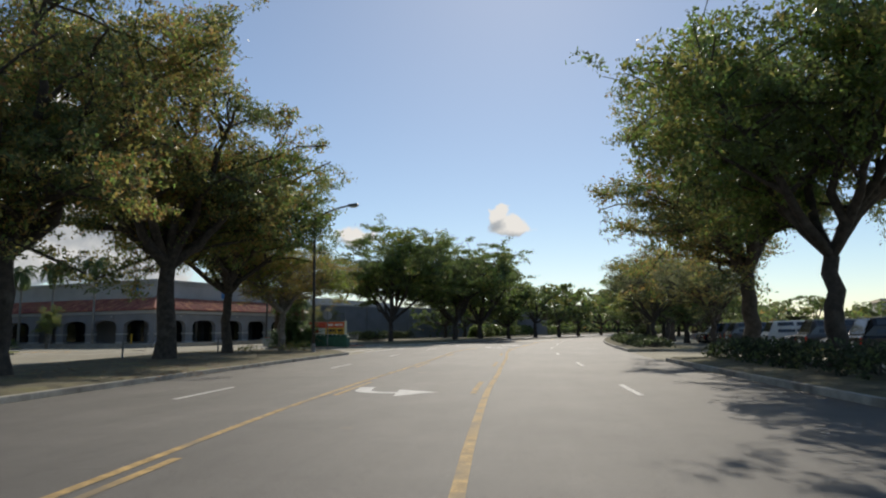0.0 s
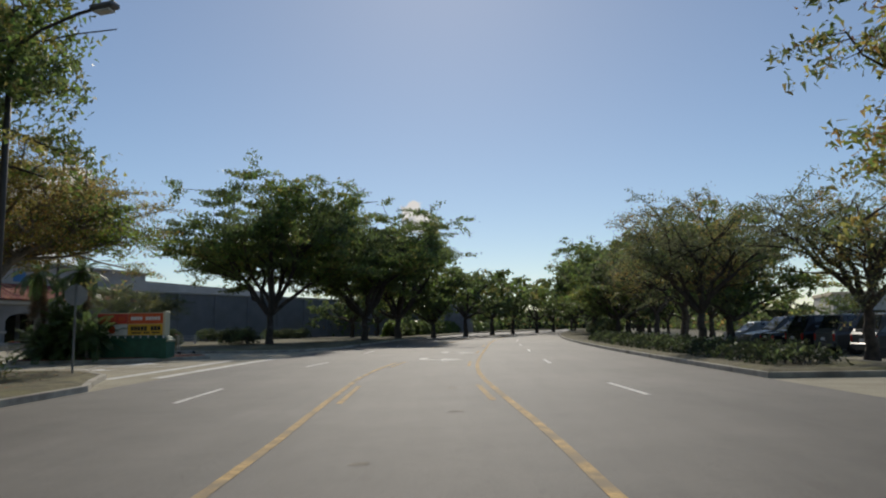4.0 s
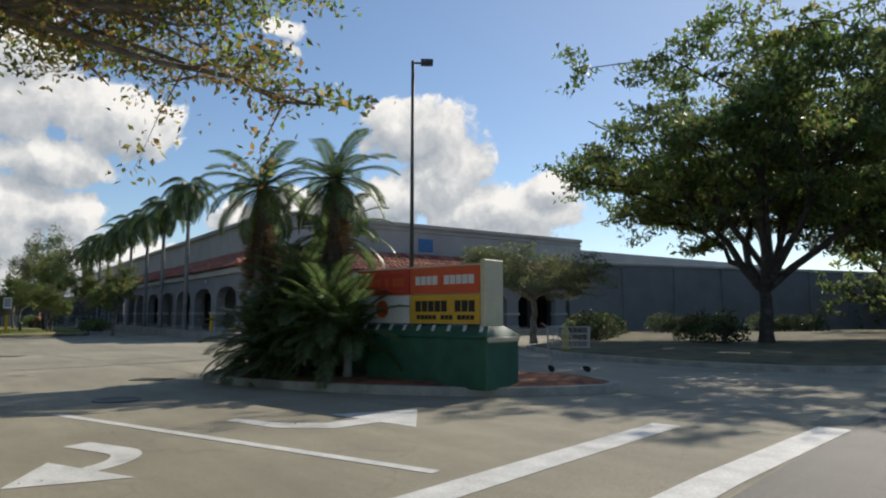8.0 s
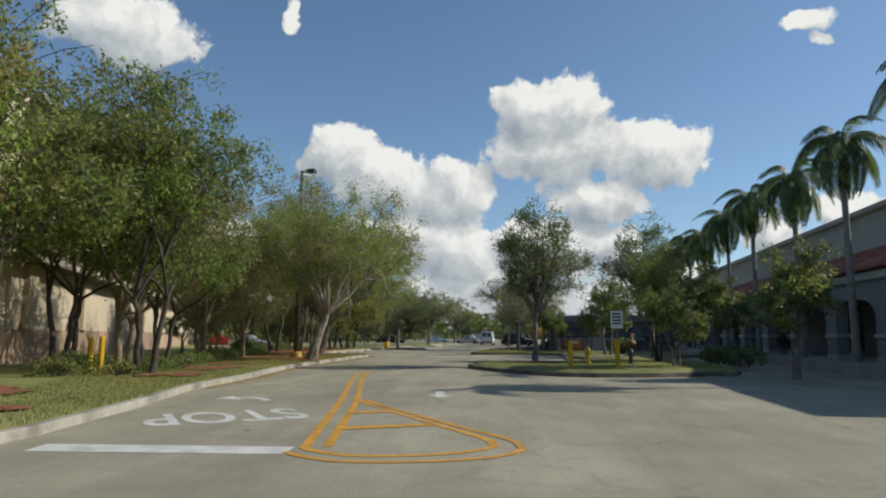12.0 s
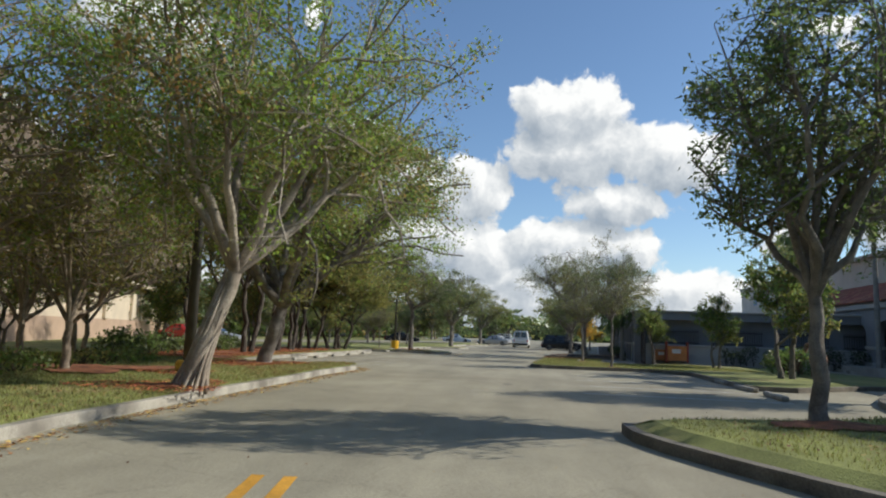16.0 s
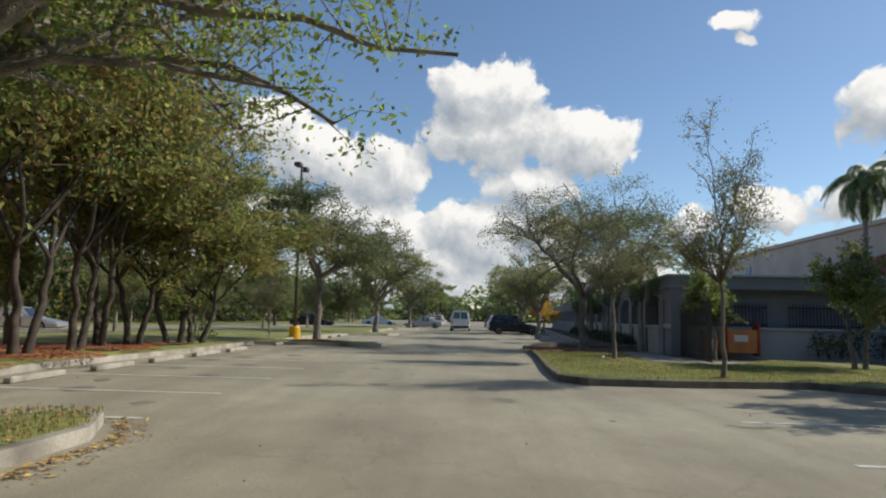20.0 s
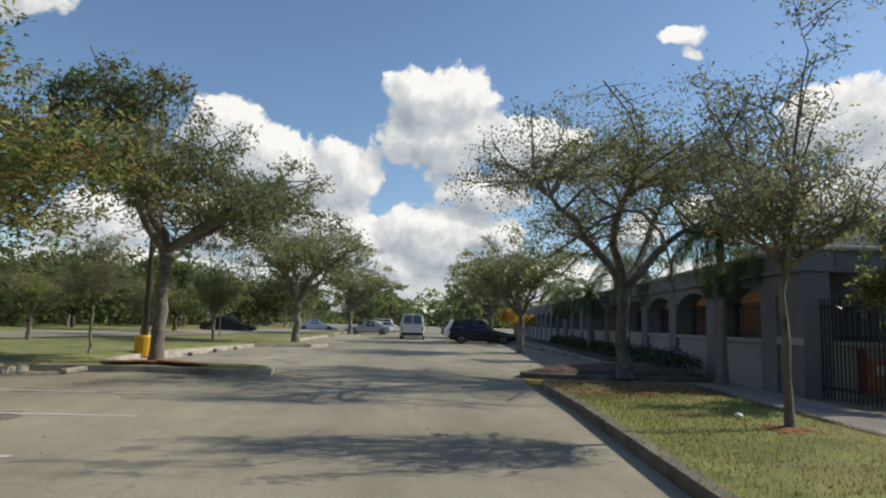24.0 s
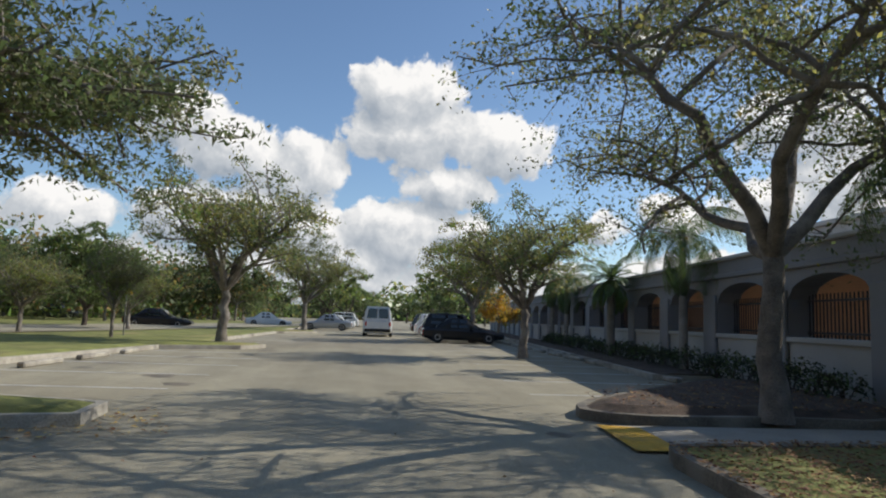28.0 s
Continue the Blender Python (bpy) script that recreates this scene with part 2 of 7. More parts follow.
def asphalt(name, colour, dark, rough, along, crack=0.5):
    """Old asphalt: broad pale and dark fields, streaks along the way of travel, grit, pits and a net of fine cracks."""
    mat = material(name, colour, rough, 0.10, 0.22, 26, 0.0, stain=dark, stain_at=0.47)
    N, L = mat.node_tree.nodes, mat.node_tree.links
    bsdf = N["Principled BSDF"]
    pos = N.new("ShaderNodeNewGeometry").outputs["Position"]

    def tex(scale, detail, turn=0.0, stretch=(1, 1, 1)):
        mp, n = N.new("ShaderNodeMapping"), N.new("ShaderNodeTexNoise")
        mp.vector_type = "TEXTURE"
        mp.inputs["Rotation"].default_value = (0, 0, radians(turn))
        mp.inputs["Scale"].default_value = stretch
        L.new(pos, mp.inputs["Vector"])
        L.new(mp.outputs[0], n.inputs["Vector"])
        n.inputs["Scale"].default_value, n.inputs["Detail"].default_value, n.inputs["Roughness"].default_value = scale, detail, 0.65
        return n.outputs["Fac"]

    def span(v, a, b, c, d):
        r = N.new("ShaderNodeMapRange")
        for k, q in zip(("From Min", "From Max", "To Min", "To Max"), (a, b, c, d)):
            r.inputs[k].default_value = q
        L.new(v, r.inputs["Value"])
        return r.outputs[0]

    def times(a, b):
        n = N.new("ShaderNodeMath")
        n.operation = "MULTIPLY"
        L.new(a, n.inputs[0])
        L.new(b, n.inputs[1])
        return n.outputs[0]

    streak = span(tex(0.9, 5.0, along, (9.0, 1.0, 1.0)), 0.3, 0.7, 0.84, 1.14)
    blotch = span(tex(0.7, 7.0), 0.32, 0.68, 0.88, 1.11)
    grit = span(tex(95.0, 2.0), 0.3, 0.7, 0.72, 1.28)
    pits = span(tex(11.0, 4.0), 0.30, 0.38, 0.72, 1.0)
    cell = N.new("ShaderNodeTexVoronoi")
    cell.feature = "DISTANCE_TO_EDGE"
    cell.inputs["Scale"].default_value, cell.inputs["Detail"].default_value = 0.33, 2.0
    warp = N.new("ShaderNodeVectorMath")
    warp.operation = "MULTIPLY_ADD"
    wn = N.new("ShaderNodeTexNoise")
    wn.inputs["Scale"].default_value, wn.inputs["Detail"].default_value = 1.3, 5.0
    L.new(pos, wn.inputs["Vector"])
    L.new(wn.outputs["Color"], warp.inputs[0])
    warp.inputs[1].default_value = (1.1, 1.1, 0.0)
    L.new(pos, warp.inputs[2])
    L.new(warp.outputs[0], cell.inputs["Vector"])
    line = span(cell.outputs["Distance"], 0.0, 0.008, 1 - crack, 1.0)
    shade = times(times(streak, blotch), times(times(grit, pits), line))
    old = bsdf.inputs["Base Color"].links[0].from_socket
    hsv = N.new("ShaderNodeHueSaturation")
    L.new(old, hsv.inputs["Color"])
    L.new(shade, hsv.inputs["Value"])
    L.new(hsv.outputs[0], bsdf.inputs["Base Color"])
    b = N.new("ShaderNodeBump")
    b.inputs["Strength"].default_value, b.inputs["Distance"].default_value = 0.4, 0.015
    L.new(times(grit, line), b.inputs["Height"])
    L.new(b.outputs[0], bsdf.inputs["Normal"])
    return mat


def glass(name, tint, rough=0.05):
    mat = bpy.data.materials.new(name)
    mat.use_nodes = True
    b = mat.node_tree.nodes["Principled BSDF"]
    b.inputs["Base Color"].default_value = (*tint, 1)
    b.inputs["Roughness"].default_value = rough
    b.inputs["Specular IOR Level"].default_value = 0.8
    return mat


M = {
    "asphalt": asphalt("street_asphalt", (0.118, 0.109, 0.094), (0.092, 0.086, 0.075), 0.72, 80, 0.12),
    "lot": asphalt("lot_asphalt", (0.335, 0.303, 0.22), (0.275, 0.244, 0.176), 0.9, 160, 0.14),
    "walk": material("walk_concrete", (0.36, 0.33, 0.28), 0.9, 0.1, 1.2, 50, 0.2, stain=(0.25, 0.23, 0.2)),
    "kerb": material("kerb_concrete", (0.40, 0.37, 0.31), 0.9, 0.14, 2.5, 40, 0.3, stain=(0.19, 0.17, 0.14), stain_at=0.5),
    # old dirt, plus the shade of faces turned from the sun, in one colour
    "kerb_dark": material("dirty_kerb_with_shade", (0.17, 0.15, 0.12), 0.9, 0.2, 2.5, 40, 0.4, stain=(0.30, 0.27, 0.22), stain_at=0.55),
    "soil": material("far_ground", (0.10, 0.12, 0.05), 0.95, 0.2, 0.3, 8, 0.2),
    "lawn": material("lawn_turf", (0.195, 0.208, 0.06), 0.95, 0.22, 1.1, 45, 0.6, stain=(0.30, 0.255, 0.105), stain_at=0.52),
    # thin brown turf, darkened: shade of the street trees is put into the colour
    "verge": material("soil_and_tree_shade", (0.12, 0.105, 0.055), 0.95, 0.3, 1.5, 40, 0.8, stain=(0.16, 0.15, 0.05), stain_at=0.52),
    "brown_wall": material("brown_fascia", (0.155, 0.112, 0.078), 0.85, 0.08, 0.6, 60, 0.15),
    "oil": material("oil_stained_asphalt", (0.20, 0.175, 0.135), 0.85, 0.2, 2.5, 40, 0.3),
    "dirt": material("dirt_trail", (0.25, 0.22, 0.16), 0.9, 0.25, 1.5, 30, 0.3, stain=(0.31, 0.275, 0.205), stain_at=0.5),
    "tar": material("tar_seam", (0.055, 0.05, 0.045), 0.7, 0.2, 2, 30, 0.2),
    "mulch": material("red_mulch", (0.25, 0.095, 0.045), 0.95, 0.3, 4, 60, 0.8, stain=(0.10, 0.06, 0.04)),
    "worn_yellow": material("worn_yellow_paint", (0.55, 0.36, 0.05), 0.8, 0.3, 5, 40, 0.4, stain=(0.5, 0.47, 0.4), stain_at=0.5),
    "gutter_leaf": material("gold_dry_leaf", (0.44, 0.27, 0.09), 0.85, 0.1, 2, 20, 0.0, random_value=0.6),
    "chips": material("bark_chips", (0.40, 0.13, 0.05), 0.9, 0.1, 2, 20, 0.0, random_value=0.6),
    "mulch_dark": material("dark_mulch", (0.085, 0.06, 0.045), 0.95, 0.3, 4, 60, 0.8, stain=(0.15, 0.11, 0.07)),
    "white_paint": material("road_white", (0.62, 0.61, 0.57), 0.75, 0.1, 3, 30, 0.2, stain=(0.36, 0.35, 0.32), stain_at=0.55),
    "yellow_worn": material("worn_road_yellow", (0.45, 0.29, 0.10), 0.8, 0.2, 4, 30, 0.2, stain=(0.24, 0.18, 0.10), stain_at=0.46),
    # near-black green: the shade inside the woods is put into the colour
    "wood_shade": material("painted_woods_shade", (0.04, 0.05, 0.022), 0.95, 0.4, 0.6, 6, 0.8, stain=(0.065, 0.06, 0.03), stain_at=0.5),
    "yellow_paint": material("road_yellow", (0.60, 0.30, 0.035), 0.75, 0.12, 3, 30, 0.2, stain=(0.36, 0.21, 0.06), stain_at=0.55),
    "bollard": material("bollard_yellow", (0.70, 0.40, 0.02), 0.45, 0.05, 4, 30, 0.05, stain=(0.50, 0.28, 0.03), stain_at=0.6),
    "stucco_grey": material("grey_stucco", (0.245, 0.245, 0.25), 0.9, 0.06, 0.8, 70, 0.25, stain=(0.18, 0.18, 0.18), stain_at=0.58),
    "stucco_dark": material("dark_grey_stucco", (0.22, 0.225, 0.235), 0.9, 0.07, 0.7, 70, 0.25, stain=(0.17, 0.17, 0.18), stain_at=0.57),
    "stucco_light": material("pale_stucco", (0.44, 0.43, 0.40), 0.9, 0.06, 0.6, 70, 0.2, stain=(0.35, 0.34, 0.32), stain_at=0.6),
    "stucco_beige": material("beige_stucco", (0.60, 0.50, 0.37), 0.9, 0.06, 0.6, 70, 0.2, stain=(0.52, 0.43, 0.32), stain_at=0.58),
    "stucco_orange": material("tan_band_stucco", (0.44, 0.31, 0.22), 0.9, 0.08, 0.6, 70, 0.2),
    "tile": material("clay_roof_tile", (0.36, 0.13, 0.08), 0.8, 0.18, 2, 25, 0.3, stain=(0.24, 0.09, 0.06), stain_at=0.55, random_value=0.3),
    "blue": material("blue_window_panel", (0.06, 0.20, 0.42), 0.4, 0.05, 2, 20, 0.0),
    "orange_wall": material("orange_inner_wall", (0.66, 0.37, 0.21), 0.85, 0.06, 1, 40, 0.1),
    "statue": material("brown_statue", (0.23, 0.11, 0.06), 0.75, 0.2, 3, 30, 0.3, stain=(0.32, 0.2, 0.13), stain_at=0.55),
    "bench_wood": material("bench_wood", (0.10, 0.07, 0.05), 0.7, 0.2, 4, 40, 0.3),
    "iron": material("dark_iron", (0.035, 0.03, 0.03), 0.5, 0.1, 5, 40, 0.05),
    "shopfront": glass("shop_glass", (0.02, 0.022, 0.025), 0.08),
    "steel": material("galvanised_steel", (0.42, 0.43, 0.44), 0.45, 0.08, 6, 60, 0.05, metal=0.6),
    "pole": material("painted_pole", (0.06, 0.055, 0.05), 0.6, 0.1, 4, 50, 0.05),
    "alu": material("grey_pole", (0.20, 0.20, 0.20), 0.5, 0.1, 4, 50, 0.05, metal=0.4),
    "sign_red": material("sign_red", (0.55, 0.045, 0.03), 0.4, 0.04, 2, 20, 0.0),
    "sign_orange": material("sign_orange_red", (0.66, 0.10, 0.025), 0.4, 0.04, 2, 20, 0.0),
    "sign_yellow": material("sign_yellow", (0.70, 0.40, 0.03), 0.4, 0.04, 2, 20, 0.0),
    "sign_white": material("sign_white", (0.72, 0.72, 0.70), 0.45, 0.04, 2, 20, 0.0),
    "sign_cream": material("sign_cream", (0.62, 0.55, 0.36), 0.6, 0.06, 3, 30, 0.05),
    "sign_green": material("sign_green", (0.025, 0.105, 0.06), 0.6, 0.12, 3, 40, 0.1),
    "black": material("black_print", (0.02, 0.018, 0.015), 0.6, 0.05, 4, 30, 0.0),
    "bark": material("grey_bark", (0.19, 0.165, 0.14), 0.95, 0.22, 5, 45, 1.0, stain=(0.34, 0.31, 0.27), stain_at=0.55),
    "bark_twig": material("twig_bark", (0.30, 0.24, 0.18), 0.95, 0.2, 5, 45, 0.6),
    "bark_dark": material("dark_bark", (0.075, 0.06, 0.048), 0.95, 0.25, 5, 45, 1.0, stain=(0.15, 0.13, 0.11), stain_at=0.58),
    "bark_pale": material("pale_ficus_bark", (0.40, 0.34, 0.27), 0.9, 0.2, 3, 35, 0.9, stain=(0.17, 0.13, 0.10), stain_at=0.5),
    "leaf_olive": material("olive_leaf", (0.25, 0.23, 0.07), 0.55, 0.1, 2, 20, 0.0, random_value=0.38, translucent=0.5),
    "leaf_green": material("green_leaf", (0.14, 0.20, 0.05), 0.5, 0.1, 2, 20, 0.0, random_value=0.38, translucent=0.5),
    "leaf_dark": material("dark_leaf", (0.10, 0.13, 0.05), 0.45, 0.1, 2, 20, 0.0, random_value=0.38, translucent=0.5),
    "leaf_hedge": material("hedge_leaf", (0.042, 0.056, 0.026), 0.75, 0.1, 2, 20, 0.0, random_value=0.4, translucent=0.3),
    "leaf_bright": material("fresh_leaf", (0.22, 0.3, 0.05), 0.5, 0.1, 2, 20, 0.0, random_value=0.38, translucent=0.45),
    "leaf_grey": material("grey_green_leaf", (0.17, 0.18, 0.09), 0.6, 0.1, 2, 20, 0.0, random_value=0.38, translucent=0.4),
    "leaf_rust": material("rusty_leaf", (0.33, 0.21, 0.07), 0.6, 0.1, 2, 20, 0.0, random_value=0.38, translucent=0.4),
    "leaf_yellow": material("yellow_leaf", (0.45, 0.27, 0.03), 0.6, 0.1, 2, 20, 0.0, random_value=0.4, translucent=0.4),
    "frond": material("palm_frond", (0.085, 0.125, 0.042), 0.42, 0.1, 2, 20, 0.0, random_value=0.5, translucent=0.42),
    "frond_dead": material("dead_frond", (0.17, 0.12, 0.075), 0.8, 0.15, 2, 20, 0.0, random_value=0.4, translucent=0.15),
    "palm_trunk": material("palm_trunk", (0.27, 0.25, 0.22), 0.9, 0.12, 3, 30, 0.4, stain=(0.17, 0.15, 0.13)),
    "grass": material("grass_blade", (0.245, 0.25, 0.075), 0.7, 0.1, 1, 10, 0.0, random_value=0.55, translucent=0.3),
    "litter": material("fallen_leaf", (0.28, 0.15, 0.06), 0.8, 0.1, 2, 20, 0.0, random_value=0.5),
    "car_white": material("white_car_paint", (0.72, 0.72, 0.70), 0.25, 0.02, 1, 10, 0.0),
    "car_silver": material("silver_car_paint", (0.42, 0.43, 0.44), 0.28, 0.02, 1, 10, 0.0, metal=0.5),
    "car_black": material("black_car_paint", (0.018, 0.018, 0.02), 0.2, 0.02, 1, 10, 0.0),
    "car_grey": material("grey_car_paint", (0.13, 0.135, 0.14), 0.25, 0.02, 1, 10, 0.0, metal=0.4),
    "car_red": material("red_car_paint", (0.35, 0.03, 0.025), 0.25, 0.02, 1, 10, 0.0),
    "car_glass": glass("car_glass", (0.015, 0.018, 0.02)),
    "tyre": material("tyre_rubber", (0.02, 0.02, 0.02), 0.85, 0.1, 6, 60, 0.1),
    "rim": material("wheel_rim", (0.45, 0.45, 0.46), 0.35, 0.05, 6, 40, 0.0, metal=0.8),
    "lamp_red": glass("tail_lamp_red", (0.45, 0.02, 0.015), 0.15),
    "lamp_clear": glass("head_lamp_clear", (0.75, 0.75, 0.72), 0.1),
    "red_metal": material("red_painted_metal", (0.33, 0.06, 0.03), 0.5, 0.08, 3, 30, 0.05),
    "plastic_orange": material("faded_orange_panel", (0.55, 0.22, 0.07), 0.6, 0.08, 3, 30, 0.0),
    "hydrant": material("hydrant_yellow", (0.50, 0.36, 0.06), 0.5, 0.1, 8, 40, 0.1),
    "hydrant_dark": material("dark_green_valve", (0.04, 0.06, 0.05), 0.5, 0.1, 8, 40, 0.1),
    "tactile": material("tactile_yellow", (0.62, 0.36, 0.03), 0.8, 0.12, 5, 50, 0.4, stain=(0.42, 0.27, 0.06)),
    "back_sign": material("bare_sign_back", (0.30, 0.30, 0.30), 0.5, 0.08, 3, 30, 0.0, metal=0.3),
}
from mathutils import geometry

# ---- building tools ----


def mesh_of(name, verts, faces, mat, smooth=False):
    me = bpy.data.meshes.new(name)
    me.from_pydata([tuple(v) for v in verts], [], [tuple(f) for f in faces])
    mats = mat if isinstance(mat, (list, tuple)) else [mat]
    for q in mats:
        me.materials.append(q)
    if smooth:
        me.polygons.foreach_set("use_smooth", [True] * len(me.polygons))
    me.update()
    return me


def part(name, bm, mat, parent=None, label="", smooth=False):
    """Links a bmesh as one mesh object, under a thing or a part if one is given."""
    me = bpy.data.meshes.new(name)
    bmesh.ops.recalc_face_normals(bm, faces=bm.faces)
    bm.to_mesh(me)
    bm.free()
    me.materials.append(mat)
    if smooth:
        me.polygons.foreach_set("use_smooth", [True] * len(me.polygons))
    ob = new(name, me)
    if parent is not None:
        ob.parent = parent
    if label:
        ob["label"] = label
    return ob


def piece(name, me, parent, m=None, label=""):
    """An object on a mesh that exists already."""
    ob = new(name, me)
    ob.parent = parent
    if m is not None:
        ob.matrix_basis = m
    if label:
        ob["label"] = label
    return ob


def holder(name, m, label, category, group="", kind=""):
    ob = new(name)
    ob.empty_display_size = 0.2
    ob.matrix_basis = m
    return tagged(ob, label, category, group, kind)


def add_box(bm, x0, x1, y0, y1, z0, z1, bevel=0.0, m=None):
    r = bmesh.ops.create_cube(bm, size=1.0)
    vs = r["verts"]
    for v in vs:
        v.co = Vector((x0 + (v.co.x + 0.5) * (x1 - x0), y0 + (v.co.y + 0.5) * (y1 - y0), z0 + (v.co.z + 0.5) * (z1 - z0)))
    if bevel:
        es = list({e for v in vs for e in v.link_edges})
        r = bmesh.ops.bevel(bm, geom=es, offset=bevel, segments=1, affect="EDGES", profile=0.5)
        vs = list({v for f in r["faces"] for v in f.verts} | {v for v in vs if v.is_valid})
    if m is not None:
        bmesh.ops.transform(bm, matrix=m, verts=[v for v in vs if v.is_valid])
    return bm


def box(x0, x1, y0, y1, z0, z1, bevel=0.0, m=None):
    return add_box(bmesh.new(), x0, x1, y0, y1, z0, z1, bevel, m)


def add_tube(bm, p0, p1, r0, r1=None, n=12, caps=True):
    p0, p1 = Vector(p0), Vector(p1)
    r1 = r0 if r1 is None else r1
    d = p1 - p0
    m = Matrix.Translation((p0 + p1) / 2) @ d.to_track_quat("Z", "Y").to_matrix().to_4x4()
    bmesh.ops.create_cone(bm, cap_ends=caps, segments=n, radius1=r0, radius2=max(r1, 1e-4), depth=d.length, matrix=m)
    return bm


def tube(p0, p1, r0, r1=None, n=12):
    return add_tube(bmesh.new(), p0, p1, r0, r1, n)


def lathe(profile, n=20):
    """A body turned from (radius, height) pairs."""
    bm = bmesh.new()
    rings = []
    for r, z in profile:
        rings.append([bm.verts.new((r * math.cos(2 * math.pi * i / n), r * math.sin(2 * math.pi * i / n), z)) for i in range(n)])
    for a, b in zip(rings, rings[1:]):
        for i in range(n):
            bm.faces.new((a[i], a[(i + 1) % n], b[(i + 1) % n], b[i]))
    bm.faces.new(rings[0][::-1])
    bm.faces.new(rings[-1])
    return bm


def slab(points, z0, z1):
    """An upright prism over a polygon."""
    bm = bmesh.new()
    f = bm.faces.new([bm.verts.new((x, y, z0)) for x, y in points])
    r = bmesh.ops.extrude_face_region(bm, geom=[f])
    for v in r["geom"]:
        if isinstance(v, bmesh.types.BMVert):
            v.co.z = z1
    return bm


def smooth_line(points, step=0.8, closed=False):
    """Points along a soft curve through the given ones (Catmull-Rom)."""
    p = [Vector((*q, 0)) for q in points]
    n, out = len(p), []
    for i in range(n if closed else n - 1):
        a = p[(i - 1) % n] if closed or i > 0 else p[0] * 2 - p[1]
        b, c = p[i], p[(i + 1) % n]
        d = p[(i + 2) % n] if closed or i + 2 < n else c * 2 - b
        k = max(2, int((c - b).length / step))
        for j in range(k):
            t = j / k
            v = 0.5 * (2 * b + (c - a) * t + (2 * a - 5 * b + 4 * c - d) * t * t + (3 * b - a - 3 * c + d) * t ** 3)
            out.append((v.x, v.y))
    if not closed:
        out.append(tuple(points[-1]))
    return out


def offset_line(pts, d, closed=False):
    out, n = [], len(pts)
    for i in range(n):
        a = pts[(i - 1) % n] if closed or i > 0 else pts[i]
        b = pts[(i + 1) % n] if closed or i < n - 1 else pts[i]
        tx, ty = b[0] - a[0], b[1] - a[1]
        k = math.hypot(tx, ty) or 1.0
        out.append((pts[i][0] - ty / k * d, pts[i][1] + tx / k * d))
    return out


def strip(left, right, z=0.0):
    n = len(left)
    verts = [(*p, z) for p in left] + [(*p, z) for p in right]
    return verts, [(i, n + i, n + i + 1, i + 1) for i in range(n - 1)]


def inside(x, y, poly):
    hit, n = False, len(poly)
    for i in range(n):
        (x1, y1), (x2, y2) = poly[i], poly[(i + 1) % n]
        if (y1 > y) != (y2 > y) and x < (x2 - x1) * (y - y1) / (y2 - y1) + x1:
            hit = not hit
    return hit


# ---- the street's line: the left yellow line, as x over y ----


def street_x(y):
    if y < 0:
        return -3.93 + 0.075 * y
    if y < 130:
        return -3.93 + 0.075 * y + 0.001157 * y * y
    return 25.37 + 0.376 * (y - 130)


def street(y, off):
    s = (street_x(y + 0.5) - street_x(y - 0.5))
    k = math.hypot(s, 1.0)
    return (street_x(y) + off / k, y - off * s / k)


def street_line(y0, y1, off, step=2.0):
    n = max(2, int(abs(y1 - y0) / step) + 1)
    return [street(y0 + (y1 - y0) * i / (n - 1), off) for i in range(n)]


def wander(y):
    """How far the painted lines stray from the street's line."""
    return float(np.interp(y, [0, 7, 12, 18, 24, 32, 43, 47, 51, 60], [0.1, 0.1, 0.02, 0.06, 0.2, 0.16, -0.27, -0.2, 0.0, 0.0]))


def wander_right(y):
    return float(np.interp(y, [0, 8, 16, 22, 33, 43, 47, 51, 56, 66], [0.05, 0.05, 0.1, 0.2, 0.12, -0.38, -0.4, -0.32, -0.15, 0.1]))


LEFT_KERB, RIGHT_KERB = -6.2, 10.4

# ---- ground ----
ys = [-80 + 4 * i for i in range(110)]
left, right = [street(y, LEFT_KERB) for y in ys], [street(y, RIGHT_KERB) for y in ys]
g = new("ground", mesh_of("ground", [(-2500, -2500, -0.06), (2500, -2500, -0.06), (2500, 2500, -0.06), (-2500, 2500, -0.06)], [(0, 1, 2, 3)], M["soil"]))
tagged(g, "flat green and brown earth reaching the horizon", "ground", kind="structure")
v, f = strip(left, right)
tagged(new("road", mesh_of("road", v, f, M["asphalt"])), "worn grey asphalt street with a middle turning lane", "road", kind="structure")
v, f = strip([(-330.0, p[1]) for p in left], left)
tagged(new("parking_lot", mesh_of("parking_lot", v, f, M["lot"])), "sun-bleached asphalt of the parking lot and drives", "pavement", kind="structure")
v, f = strip(right, [(p[0] + 130.0, p[1] - 15) for p in right], 0.0)
tagged(new("far_parking_lot", mesh_of("far_parking_lot", v, f, M["lot"])), "asphalt parking lot across the street", "pavement", kind="structure")


def kerb(name, pts, closed, high=0.15, wide=0.16, label="cast concrete kerb with joints and dirt", mat="kerb"):
    """A kerb of cast stones along a line; the lawn lies on the line's left."""
    outer, inner = pts, offset_line(pts, wide, closed)
    n = len(pts)
    prof = [(0.0, -0.05), (0.015, high - 0.03), (0.045, high), (1.0, high), (1.0, -0.05)]
    verts, faces = [], []
    for i in range(n):
        o, q = outer[i], inner[i]
        for k, z in prof:
            verts.append((o[0] + (q[0] - o[0]) * k, o[1] + (q[1] - o[1]) * k, z))
    np_ = len(prof)
    for i in range(n if closed else n - 1):
        j = (i + 1) % n
        for k in range(np_ - 1):
            faces.append((i * np_ + k, j * np_ + k, j * np_ + k + 1, i * np_ + k + 1))
    ob = new(name, mesh_of(name, verts, faces, M[mat]))
    return tagged(ob, label, "kerb", kind="structure")


LAWNS = []


